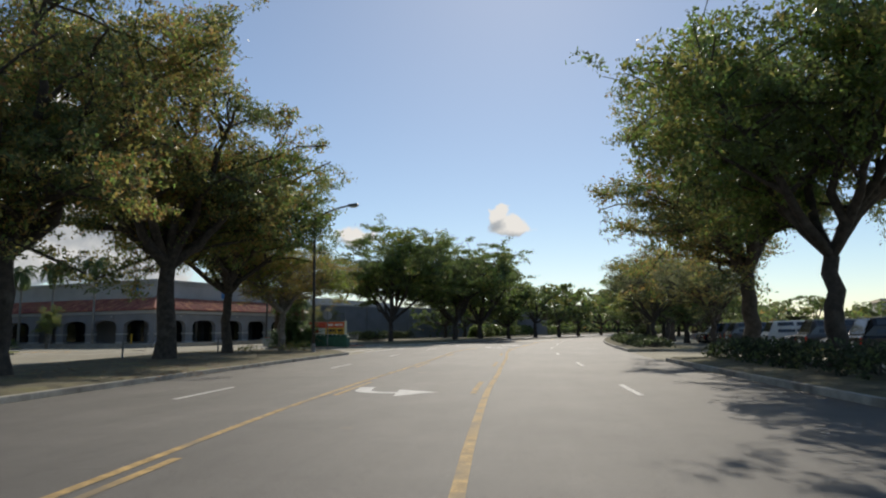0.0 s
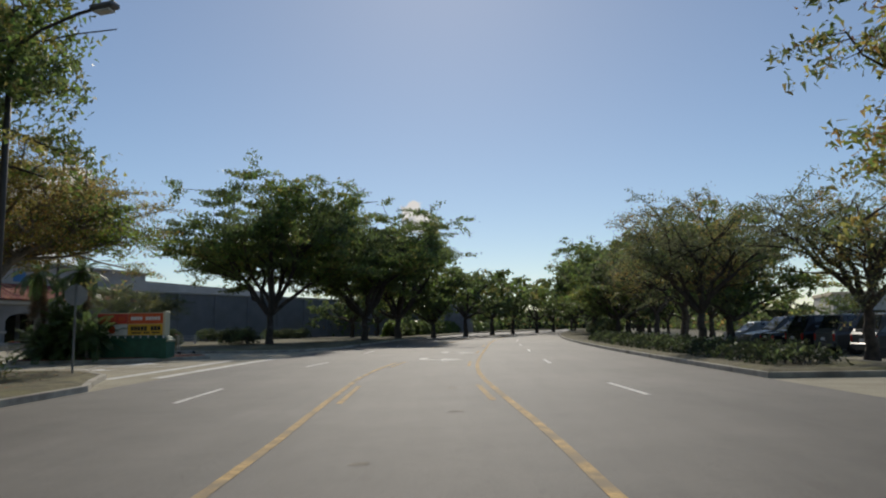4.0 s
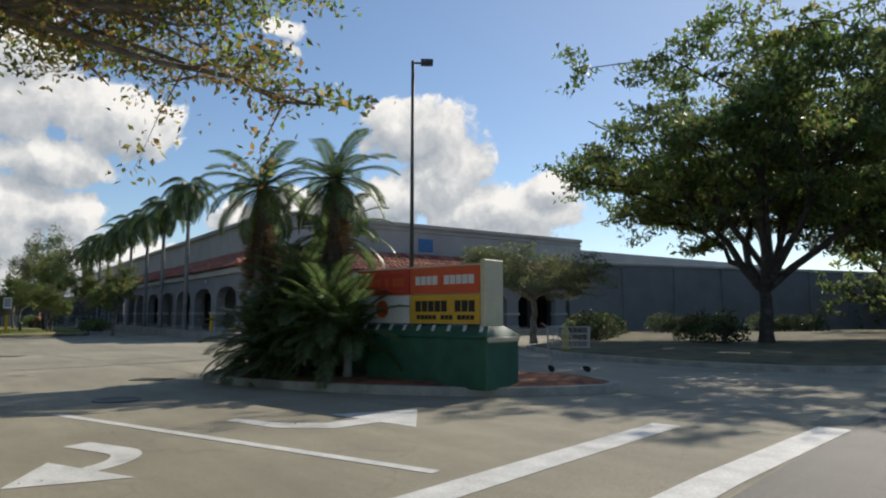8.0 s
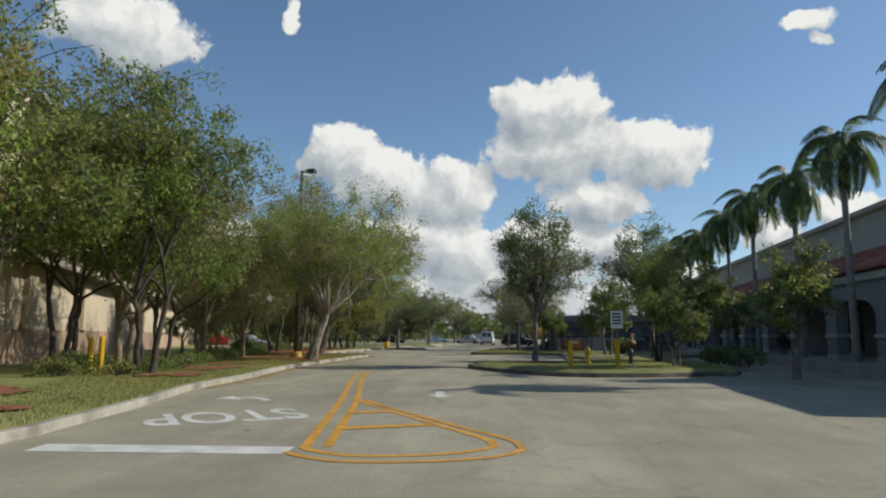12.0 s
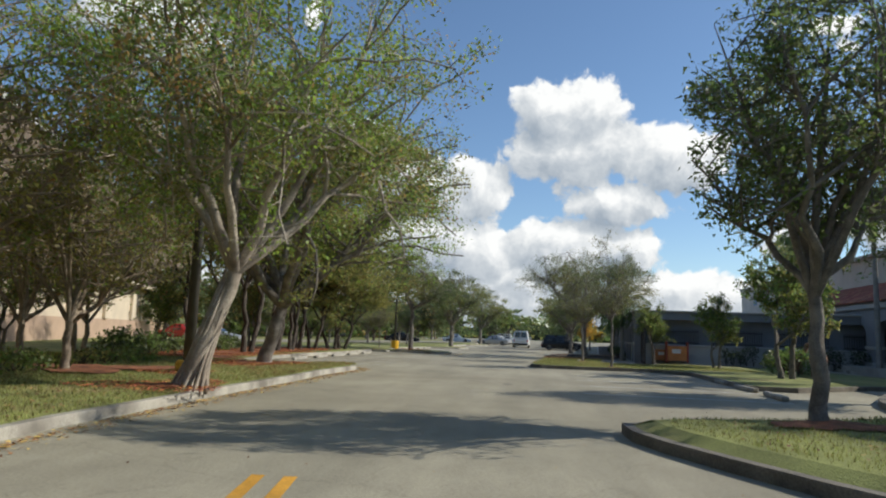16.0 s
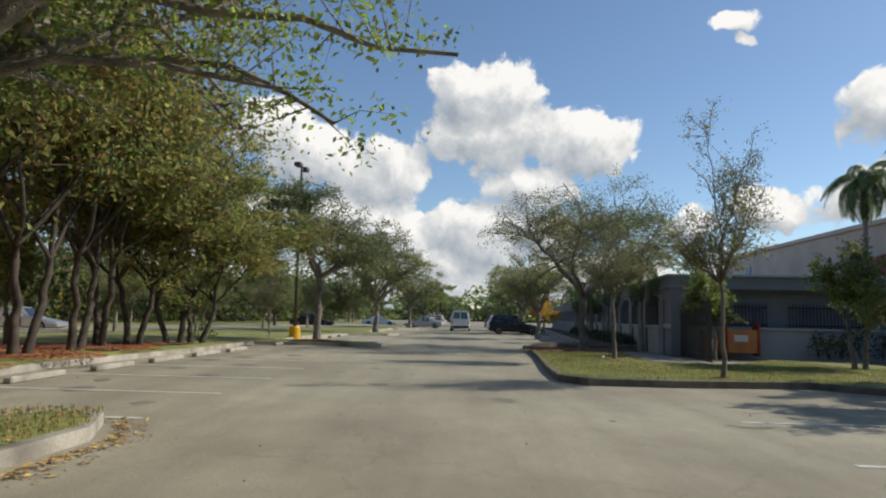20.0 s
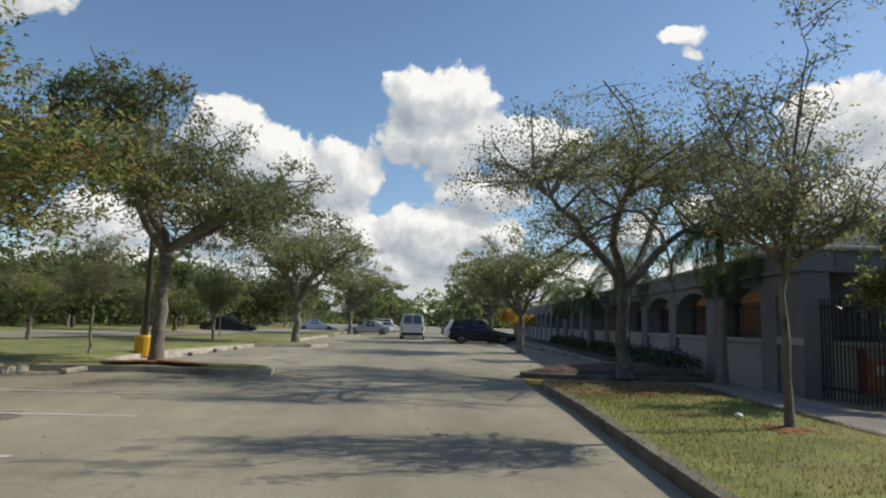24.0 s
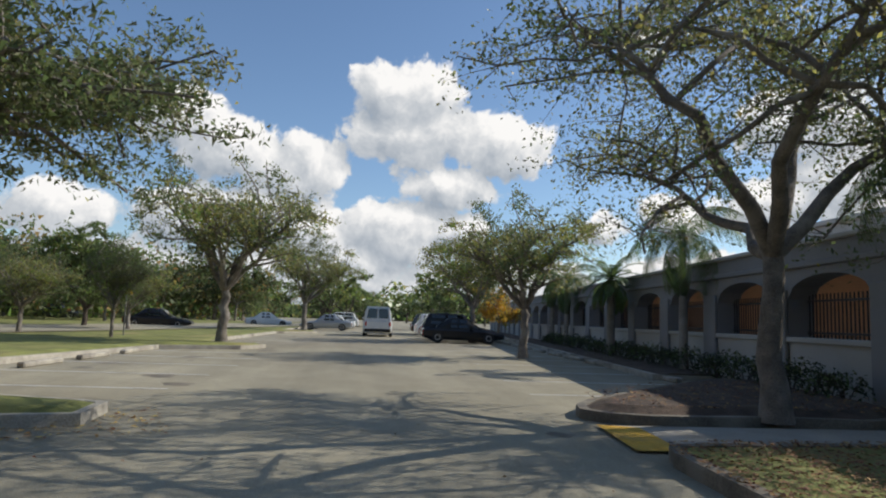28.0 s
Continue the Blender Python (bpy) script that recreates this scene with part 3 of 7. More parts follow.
def lawn(name, pts, mound=0.16, closed_kerb=True, label="patchy green and brown turf", mat="lawn", kerb_mat="kerb", smooth=True):
    """A raised lawn with a kerb round it."""
    ring = smooth_line(pts, 0.9, True) if smooth else list(pts)
    area = sum(a[0] * b[1] - b[0] * a[1] for a, b in zip(ring, ring[1:] + ring[:1]))
    if area < 0:
        ring = ring[::-1]
    inner = offset_line(ring, 0.155, True)
    core = offset_line(ring, 0.45, True)
    bm = bmesh.new()
    low = [bm.verts.new((x, y, 0.135)) for x, y in inner]
    top = [bm.verts.new((x, y, mound + 0.03 * noise.noise(Vector((x * 0.4, y * 0.4, 0.0))))) for x, y in core]
    for a in range(len(low)):
        b = (a + 1) % len(low)
        bm.faces.new((low[a], low[b], top[b], top[a]))
    pts2, _, tris, _, _, _ = geometry.delaunay_2d_cdt([Vector(p) for p in core], [], [list(range(len(core)))], 1, 1e-4)
    cap = [bm.verts.new((p.x, p.y, mound + 0.03 * noise.noise(Vector((p.x * 0.4, p.y * 0.4, 0.0))))) for p in pts2]
    for t in tris:
        bm.faces.new([cap[k] for k in t])
    bmesh.ops.remove_doubles(bm, verts=bm.verts, dist=0.002)
    ob = part(name, bm, M[mat])
    tagged(ob, label, "lawn" if mat in ("lawn", "verge") else "mulch bed", kind="structure")
    if closed_kerb:
        kerb("kerb", ring, True, mat=kerb_mat, **({} if kerb_mat == "kerb" else {"label": "old dirty concrete kerb, the shade of its faces in the colour"}))
    LAWNS.append((ring, mound))
    return ring


# street verge with the first trees
verge = street_line(-60, 39.5, LEFT_KERB, 3.0) + [(-5.8, 42.4), (-6.3, 44.8), (-7.2, 46.2), (-8.8, 47.2), (-11, 47.7), (-16, 47.8), (-17.3, 46.5)] + [(-17.5, 20), (-17.5, -60)]
lawn("verge_south", verge, 0.2, smooth=False, mat="verge", label="verge of thin grass and fallen leaves, tree shade in its colour")
# island with the shop sign
lawn("sign_island", [(-6.0, 58.0), (-7.3, 56.5), (-9.5, 55.6), (-12.2, 55.3), (-13.8, 55.6), (-14.5, 56.7), (-14.2, 57.9), (-12, 59.0), (-8, 59.5), (-6.4, 59.0)], 0.2, mat="mulch", label="island bed of reddish bark mulch")
# verge beyond the entry
verge = [(-3.6, 64.6), (-6.5, 65.1), (-10.5, 67.2), (-13.4, 71), (-14.4, 77), (-15.4, 84), (-17.5, 93.5), (-4, 111), (30, 155), (60, 200)] + street_line(200, 66.5, LEFT_KERB, 4.0) + [(-2.2, 65.1)]
lawn("verge_north", verge, 0.2, smooth=False, mat="verge", label="verge with thin grass beside a long wall, tree shade in its colour")
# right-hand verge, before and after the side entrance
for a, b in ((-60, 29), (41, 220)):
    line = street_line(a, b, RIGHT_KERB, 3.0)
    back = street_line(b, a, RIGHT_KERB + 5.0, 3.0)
    lawn("verge_east", line + back, 0.2, smooth=False, mat="verge", label="verge of grass and low shrubs with tree shade in its colour")
# south lawn along the drive
SOUTH = [(-36.5, 40), (-32.6, 46.5), (-30.9, 49.2), (-31.3, 50.6), (-33.6, 51.3), (-36.8, 51.9), (-41.5, 52.5), (-45.8, 53.75), (-49.4, 54.5), (-52.4, 55.25), (-55.5, 56.35), (-58.0, 57.25),
         (-60.9, 58.35), (-63.5, 59.2), (-66.6, 60.6), (-67.7, 60.6), (-67.9, 59.8), (-66.8, 58.6), (-68.4, 56.4), (-70.5, 56.6), (-76.5, 58.6), (-82.4, 61.5), (-89.0, 64.0),
         (-88.5, 66.5), (-87.3, 68.3), (-87.2, 69.3), (-88.3, 69.6), (-89.6, 68.0), (-90.5, 65.2), (-95.5, 66.9), (-103.5, 71.4), (-103.6, 74.2), (-104.8, 75.4), (-106.0, 73.5), (-112, 75.2),
         (-124, 80.4), (-126, 84), (-127.5, 83.0), (-129, 82), (-170, 99), (-172, 60), (-110, 40), (-60, 39)]
lawn("lawn_south", SOUTH, 0.2, smooth=False, label="sunny lawn with bare patches and fallen leaves")
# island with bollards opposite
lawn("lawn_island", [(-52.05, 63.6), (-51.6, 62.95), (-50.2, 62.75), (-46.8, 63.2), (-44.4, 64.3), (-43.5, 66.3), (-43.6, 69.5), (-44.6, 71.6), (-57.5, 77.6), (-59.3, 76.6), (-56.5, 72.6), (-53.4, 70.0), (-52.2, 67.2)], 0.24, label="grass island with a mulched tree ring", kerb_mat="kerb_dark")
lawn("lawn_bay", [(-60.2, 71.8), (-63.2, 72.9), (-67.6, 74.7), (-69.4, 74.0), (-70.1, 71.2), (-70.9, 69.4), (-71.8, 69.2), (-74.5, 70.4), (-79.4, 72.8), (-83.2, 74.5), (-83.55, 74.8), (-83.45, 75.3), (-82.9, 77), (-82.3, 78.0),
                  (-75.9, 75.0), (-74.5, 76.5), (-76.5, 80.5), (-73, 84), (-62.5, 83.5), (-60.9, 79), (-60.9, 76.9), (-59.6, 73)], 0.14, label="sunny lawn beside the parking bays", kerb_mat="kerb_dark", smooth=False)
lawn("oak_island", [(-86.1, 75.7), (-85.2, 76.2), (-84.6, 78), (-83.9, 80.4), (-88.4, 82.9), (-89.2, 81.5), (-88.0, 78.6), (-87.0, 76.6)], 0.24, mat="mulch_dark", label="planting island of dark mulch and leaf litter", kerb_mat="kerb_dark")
lawn("shop_bed", [(-91.0, 82.1), (-90.0, 84.0), (-150.8, 114.4), (-151.8, 112.4)], 0.2, mat="mulch_dark", label="narrow dark bed along the arcade", smooth=False)
lawn("palm_bed", [(-35.6, 72.2), (-36.0, 73.6), (-75, 90.8), (-75.6, 89.4)], 0.16, smooth=False, label="narrow lawn strip with palms along the shop front")
# walk to the arcade
tagged(part("walkway", slab([(-83.9, 75.0), (-85.35, 75.55), (-84.3, 78.2), (-83.3, 80.7), (-75.0, 76.6), (-75.7, 75.3), (-82.2, 78.5)], -0.03, 0.03), M["walk"]), "pale concrete walkway across the lawn", "walkway", kind="structure")
# a drive beyond the south lawn
drive = smooth_line([(-96, 50), (-110, 60.5), (-121, 68.5), (-134, 77), (-150, 88.5), (-168, 102)], 4.0)
v, f = strip(offset_line(drive, -4.0), offset_line(drive, 4.0), 0.235)
tagged(new("side_drive", mesh_of("side_drive", v, f, M["lot"])), "pale asphalt drive beyond the lawn", "road", kind="structure")
# ---- painted markings ----
PAINT_Z = 0.005


def painted(name, pts, wide, mat, label, closed=False, z=PAINT_Z):
    a, b = offset_line(pts, wide / 2, closed), offset_line(pts, -wide / 2, closed)
    if closed:
        a, b = a + a[:1], b + b[:1]
    v, f = strip(b, a, z)
    return tagged(new(name, mesh_of(name, v, f, M[mat])), label, "road marking", kind="structure")


def patch(name, polys, mat, label, z=PAINT_Z):
    verts, faces = [], []
    for poly in polys:
        faces.append(tuple(range(len(verts), len(verts) + len(poly))))
        verts += [(x, y, z) for x, y in poly]
    return tagged(new(name, mesh_of(name, verts, faces, M[mat])), label, "road marking", kind="structure")


YL, WL = "worn yellow lane line", "faded white lane dash"


def lane(y0, y1, off, step=2.0):
    n = max(2, int(abs(y1 - y0) / step) + 1)
    return [street(y, off + (wander(y) if off < 2 else wander_right(y))) for y in (y0 + (y1 - y0) * i / (n - 1) for i in range(n))]


painted("yellow_line", lane(-50, 50.6, 0.0), 0.13, "yellow_worn", YL)
painted("yellow_line", lane(67, 160, 0.0), 0.13, "yellow_worn", YL)
painted("yellow_line", lane(-50, 160, 3.56), 0.14, "yellow_worn", YL)
for i in range(-4, 14):
    y = 14.9 + 10.8 * i
    if not 52 < y < 66:
        painted("yellow_dash", lane(y, y + 3.6, 0.28, 1.0), 0.12, "yellow_worn", "worn yellow inner dash")
    if i != -1:
        painted("yellow_dash", lane(y + 0.3, y + 3.6, 3.26, 1.0), 0.13, "yellow_worn", "worn yellow inner dash")
for i in range(-5, 12):
    y = 14.1 + 11.4 * i
    painted("lane_dash", lane(y, y + 3.0, -3.0, 1.0), 0.12, "white_paint", WL)
    painted("lane_dash", lane(y + 11.9, y + 14.7, 6.6 - 0.015 * (y - 15), 1.0), 0.12, "white_paint", WL)


def turned(pts, x, y, deg, sx=1.0, sy=1.0):
    c, s = math.cos(radians(deg)), math.sin(radians(deg))
    return [(x + c * px * sx - s * py * sy, y + s * px * sx + c * py * sy) for px, py in pts]


def bent_arrow(x, y, deg, flip=1, scale=1.0, name="turn_arrow", wide=1.0):
    """A turning arrow: a shaft along +y that bends to the side, with a head."""
    shaft = []
    inner, outer = [], []
    for i in range(9):
        a = i / 8 * math.pi / 2
        inner.append((0.75 - 0.55 * math.cos(a) + 0.0, 0.9 + 0.55 * math.sin(a)))
        outer.append((0.75 - 0.87 * math.cos(a), 0.9 + 0.87 * math.sin(a)))
    inner = [(0.2, 0.0)] + inner
    outer = [(-0.12, 0.0)] + outer
    polys = [[outer[i], inner[i], inner[i + 1], outer[i + 1]] for i in range(len(inner) - 1)]
    polys.append([(0.752, 0.8), (1.55, 1.61), (0.752, 2.45)])
    polys = [turned([(flip * px, py) for px, py in p], x, y, deg, scale * wide, scale) for p in polys]
    return patch(name, polys, "white_paint", "worn white turn arrow")


# arrow in the turning lane, pointing to the right across the lane as it is seen
bent_arrow(-1.75, 16.8, 178, -1, 0.96, wide=1.25)
bent_arrow(4.2, 53.6, 170, -1, 0.96, wide=1.25)
bent_arrow(6.2, 60.4, 168, -1, 0.96, wide=1.25)
# exit of the lot: two bars along the street, a lane line and two arrows
painted("crosswalk_bar", [(-6.25, 44.6), (-5.65, 48), (-4.95, 52), (-4.4, 55.0)], 0.36, "white_paint", "broad white crosswalk bar")
painted("crosswalk_bar", [(-4.85, 44.6), (-4.25, 48), (-3.4, 52.4), (-2.6, 55.8)], 0.36, "white_paint", "broad white crosswalk bar")
painted("lane_line", [(-11.7, 51.45), (-5.55, 51.35)], 0.14, "white_paint", "thin white lane line")


def straight_arrow(tail, head, wide, name="arrow"):
    d = Vector((head[0] - tail[0], head[1] - tail[1]))
    k = d.length
    deg = math.degrees(math.atan2(d.y, d.x))
    polys = [[(0, -wide / 2), (k - 0.7, -wide / 2), (k - 0.7, wide / 2), (0, wide / 2)], [(k - 0.7, -wide * 1.5), (k, 0), (k - 0.7, wide * 1.5)]]
    return patch(name, [turned(p, tail[0], tail[1], deg) for p in polys], "white_paint", "worn white lane arrow")


patch("turn_arrow", [[(-9.3, 52.3), (-8.4, 52.25), (-8.6, 52.55), (-9.35, 52.5)], [(-8.4, 52.25), (-7.75, 52.6), (-8.1, 52.85), (-8.6, 52.55)], [(-7.75, 52.6), (-7.55, 53.27), (-7.95, 53.33), (-8.1, 52.85)], [(-6.96, 53.18), (-7.79, 54.47), (-8.51, 53.43), (-7.95, 53.33), (-7.55, 53.27)]], "white_paint", "white right-turn arrow")
bent_arrow(-9.4, 50.45, -86, 1, 0.72, wide=1.3)
# stop line and word before the lot's junction
patch("stop_bar", [[(-32.75, 51.65), (-32.2, 51.55), (-31.25, 54.6), (-31.75, 54.75)]], "white_paint", "white stop bar")


def word_on_road(text, origin, right_dir, up_dir, size, stretch):
    """Flat letters on the asphalt."""
    cu = bpy.data.curves.new("road_word", "FONT")
    cu.body, cu.size, cu.align_x = text, size, "LEFT"
    cu.offset = 0.02
    ob = new("road_word", cu)
    r, u = Vector((*right_dir, 0)).normalized(), Vector((*up_dir, 0)).normalized() * stretch
    m = Matrix.Identity(4)
    m.col[0][:3], m.col[1][:3], m.col[2][:3], m.col[3][:3] = r, u, (0, 0, 1), (*origin, PAINT_Z)
    dep = bpy.context.evaluated_depsgraph_get()
    me = bpy.data.meshes.new_from_object(ob.evaluated_get(dep))
    me.transform(m)
    me.materials.clear()
    me.materials.append(M["white_paint"])
    bpy.data.objects.remove(ob)
    return tagged(new("road_word", me), "white STOP lettering painted on the drive", "road marking", kind="structure")


# the word faces the drivers who leave, so it reads upside down from the entry
word_on_road("STOP", (-36.3, 54.85), (0.22, -0.975), (0.975, 0.22), 1.12, 2.0)
straight_arrow((-39.6, 58.6), (-37.8, 58.2), 0.22)
bent_arrow(-38.0, 54.4, 105, -1, 0.6)
# yellow wedge of double lines
for a in ([(-31.6, 54.85), (-37.9, 55.95), (-44.4, 56.95), (-49.3, 57.88)], [(-31.7, 55.15), (-37.6, 56.25), (-44.5, 57.27), (-49.2, 58.18)]):
    painted("yellow_wedge_line", smooth_line(a), 0.13, "yellow_paint", "bright yellow double line")
painted("yellow_wedge_line", smooth_line([(-38.2, 56.25), (-36.4, 56.45), (-33.4, 57.0), (-31.6, 57.3), (-31.0, 57.0), (-30.8, 56.2), (-31.0, 55.3), (-31.6, 54.85)], 0.3), 0.13, "yellow_paint", "bright yellow wedge outline", z=0.0062)
painted("yellow_wedge_line", smooth_line([(-37.6, 56.45), (-36.0, 56.7), (-33.2, 57.25), (-31.4, 57.6), (-30.6, 57.2), (-30.4, 56.2), (-30.7, 55.1), (-31.4, 54.6)], 0.3), 0.11, "yellow_paint", "bright yellow wedge outline", z=0.0074)
for a, b in (((-33.3, 55.4), (-33.4, 56.9)), ((-35.3, 55.8), (-35.4, 56.6))):
    painted("yellow_wedge_stripe", [a, b], 0.3, "yellow_paint", "bright yellow cross stripe", z=0.0086)
# parking bays: along the south lawn and along the arcade
ROW = Vector((-0.922, 0.387))
SIDE = Vector((0.387, 0.922))
for i in range(24):
    p = Vector((-69.9, 56.75)) + ROW * (2.75 * i)
    if i in (7, 14, 15, 21, 22):
        continue
    q = p + SIDE * 4.6
    painted("bay_line", [tuple(p), tuple(q)], 0.1, "white_paint", "faint white parking bay line")
for i in range(4):
    p = Vector((-58.6, 65.3)) + ROW * (2.75 * i) + SIDE * 0.3
    painted("bay_line", [tuple(p), tuple(p + SIDE * 5.0)], 0.1, "white_paint", "white parking bay line")
for i in range(16):
    p = Vector((-88.9, 76.8)) + ROW * (2.75 * i)
    painted("bay_line", [tuple(p), tuple(p + SIDE * 4.8)], 0.1, "white_paint", "white parking bay line")
patch("tactile_pad", [[(-85.45, 75.45), (-83.85, 74.65), (-83.65, 75.15), (-85.05, 75.85)]], "tactile", "yellow tactile paving at the ramp", 0.034)


# wheel stops
def stop_mesh():
    bm = box(-0.88, 0.88, -0.09, 0.09, 0.0, 0.13, 0.03)
    me = bpy.data.meshes.new("wheel_stop")
    bm.to_mesh(me)
    bm.free()
    me.materials.append(M["kerb"])
    return me


STOP = stop_mesh()


def wheel_stop(p, deg):
    ob = new("wheel_stop", STOP)
    ob.matrix_basis = pose(p[0], p[1], 0.0, 0, 0, deg + random.uniform(-4, 4))
    return tagged(ob, "pale chipped concrete wheel stop in a parking bay", "wheel stop", "wheel stops")


ROW_DEG = math.degrees(math.atan2(ROW.y, ROW.x))
for i in range(24):
    if i in (0, 6, 13, 14, 20, 21):
        continue
    p = Vector((-69.9, 56.75)) + ROW * (2.75 * (i + 0.5)) + SIDE * 0.45
    wheel_stop(p, ROW_DEG)
for i in range(14):
    p = Vector((-88.9, 76.8)) + ROW * (2.75 * (i + 0.5)) + SIDE * 4.4
    wheel_stop(p, ROW_DEG)
for i in range(3):
    p = Vector((-58.6, 65.3)) + ROW * (2.75 * (i + 0.5)) + SIDE * 5.3
    wheel_stop(p, ROW_DEG)

# drain covers and the joint lines in the lot
def drain(x, y, w, d, deg, name, label):
    h = holder(name, pose(x, y, 0.002, 0, 0, deg), label, "drain cover")
    bm = bmesh.new()
    for a in (-d / 2, d / 2 - 0.05):
        add_box(bm, -w / 2, w / 2, a, a + 0.05, -0.01, 0.012)
    part("frame", bm, M["pole"], h)
    n = int(w / 0.09)
    bar = box(-0.025, 0.025, -d / 2 + 0.05, d / 2 - 0.05, -0.01, 0.01)
    me = bpy.data.meshes.new("bar")
    bar.to_mesh(me)
    bar.free()
    me.materials.append(M["pole"])
    for i in range(n):
        piece("bar", me, h, pose(-w / 2 + (i + 0.5) * w / n, 0, 0))
    part("pit", box(-w / 2 + 0.01, w / 2 - 0.01, -d / 2 + 0.01, d / 2 - 0.01, -0.3, -0.006), M["black"], h)


drain(-25.5, 57.5, 0.8, 0.62, 40, "drain_grate", "dark iron drain grate set in the asphalt")
drain(-14.9, 55.2, 0.75, 0.5, 28, "drain_grate", "dark iron drain grate beside the kerb")
tagged(part("manhole_cover", lathe([(0.0, 0.0), (0.36, 0.0), (0.36, 0.012), (0.3, 0.014), (0.29, 0.008), (0.0, 0.01)], 28), M["pole"]), "round dark iron manhole cover", "manhole cover").location = (-12.4, 52.8, 0.002)


# tar seams and joints in the old asphalt
SEAM = "dark ragged tar seam in the asphalt"


def seam(pts, wide, seed, mat="tar", label=SEAM):
    rng = random.Random(seed)
    pts = smooth_line(pts, 0.35)
    pts = [(x + rng.uniform(-0.03, 0.03), y + rng.uniform(-0.03, 0.03)) for x, y in pts]
    return painted("tar_seam", pts, wide, mat, label, z=0.0035)


seam([(-27.5, 59.0), (-22.9, 58.24), (-19.8, 57.6), (-18.1, 57.3), (-16.6, 57.0), (-15.0, 56.45)], 0.16, 1, "dirt", "brown trail of dirt where water drains")
seam([(-31.0, 66.8), (-29.8, 68.0), (-27.9, 69.8), (-23.8, 71.4), (-18.5, 74.0)], 0.03, 2)


def oil_stain(x, y, r, seed):
    rng = random.Random(seed)
    k = [r * rng.uniform(0.5, 1.2) for _ in range(18)]
    pts = [(x + (k[i] + k[i - 1]) / 2 * math.cos(i * math.pi / 9), y + 0.7 * (k[i] + k[i - 1]) / 2 * math.sin(i * math.pi / 9)) for i in range(18)]
    return patch("oil_stain", [pts], "oil", "dark dirt and oil stain on the asphalt", 0.0025)


rngo = random.Random(77)
for i in range(26):
    p = Vector((-69.9, 56.75)) + ROW * (2.75 * (i * 0.55 + 0.5)) + SIDE * rngo.uniform(1.2, 4.6)
    oil_stain(p.x, p.y, rngo.uniform(0.15, 0.55), 300 + i)
for i in range(16):
    p = Vector((-58.6, 65.3)) + ROW * (2.0 * i) + SIDE * rngo.uniform(-6.5, 3.5)
    oil_stain(p.x, p.y, rngo.uniform(0.08, 0.35), 340 + i)
for i in range(14):
    oil_stain(-18 - rngo.uniform(0, 20), 53 + rngo.uniform(0, 13), rngo.uniform(0.06, 0.3), 370 + i)
for i in range(12):
    y = 10 + i * 4.2
    p = street(y, rngo.uniform(0.6, 3.0))
    oil_stain(p[0], p[1], rngo.uniform(0.05, 0.16), 400 + i)
# ---- buildings ----
U, W = Vector((-0.915, 0.403, 0)), Vector((0.403, 0.915, 0))


def frame_at(origin, along, hand=1):
    """A pose whose x runs along a wall and whose y points to its left (hand 1) or right (hand -1)."""
    a = Vector((along[0], along[1], 0)).normalized()
    n = Vector((-a.y, a.x, 0)) * hand
    out_z = 0.0
    m = Matrix.Identity(4)
    m.col[0][:3], m.col[1][:3], m.col[2][:3], m.col[3][:3] = a, n, (0, 0, 1), (*origin, out_z)
    return m


def arch_bay(width, opening, spring, rise, top, thick, base=0.0, sides=14):
    """One bay of an arcade: a wall with a segmental arch cut through it."""
    h, o = width / 2, opening / 2
    arc = [(-o + opening * i / sides, spring + rise * math.sqrt(max(0.0, 1 - (2 * i / sides - 1) ** 2))) for i in range(sides + 1)]
    bm = bmesh.new()

    def face(pts):
        f1 = [bm.verts.new((x, 0, z)) for x, z in pts]
        f2 = [bm.verts.new((x, thick, z)) for x, z in pts]
        bm.faces.new(f1)
        bm.faces.new(f2[::-1])

    face([(-h, base), (-o, base), (-o, spring), (-o, top), (-h, top)])
    face([(h, base), (h, top), (o, top), (o, spring), (o, base)])
    for (x0, z0), (x1, z1) in zip(arc, arc[1:]):
        face([(x0, z0), (x1, z1), (x1, top), (x0, top)])
        bm.faces.new([bm.verts.new(q) for q in ((x0, 0, z0), (x0, thick, z0), (x1, thick, z1), (x1, 0, z1))])
    for x in (-o, o):
        bm.faces.new([bm.verts.new(q) for q in ((x, 0, base), (x, thick, base), (x, thick, spring), (x, 0, spring))])
    bm.faces.new([bm.verts.new(q) for q in ((-h, 0, top), (h, 0, top), (h, thick, top), (-h, thick, top))])
    bmesh.ops.remove_doubles(bm, verts=bm.verts, dist=0.001)
    return bm


def as_mesh(name, bm, mat, smooth=False):
    me = bpy.data.meshes.new(name)
    bmesh.ops.recalc_face_normals(bm, faces=bm.faces)
    bm.to_mesh(me)
    bm.free()
    me.materials.append(mat)
    if smooth:
        me.polygons.foreach_set("use_smooth", [True] * len(me.polygons))
    return me


# -- large store: arcade, clay tile roof and a tall parapet --
store = holder("store", frame_at((-30.0, 71.1), U, -1), "empty grey store with a clay-tiled arcade and tall parapet", "store")


def wall_run(parent, m, n, width, opening, spring, rise, top, thick, mat, name="arch"):
    bay = as_mesh(name, arch_bay(width, opening, spring, rise, top, thick), mat)
    for i in range(n):
        piece(name, bay, parent, m @ pose((i + 0.5) * width, 0, 0))


SIDE_N, FRONT_N, BAY = 13, 6, 4.75
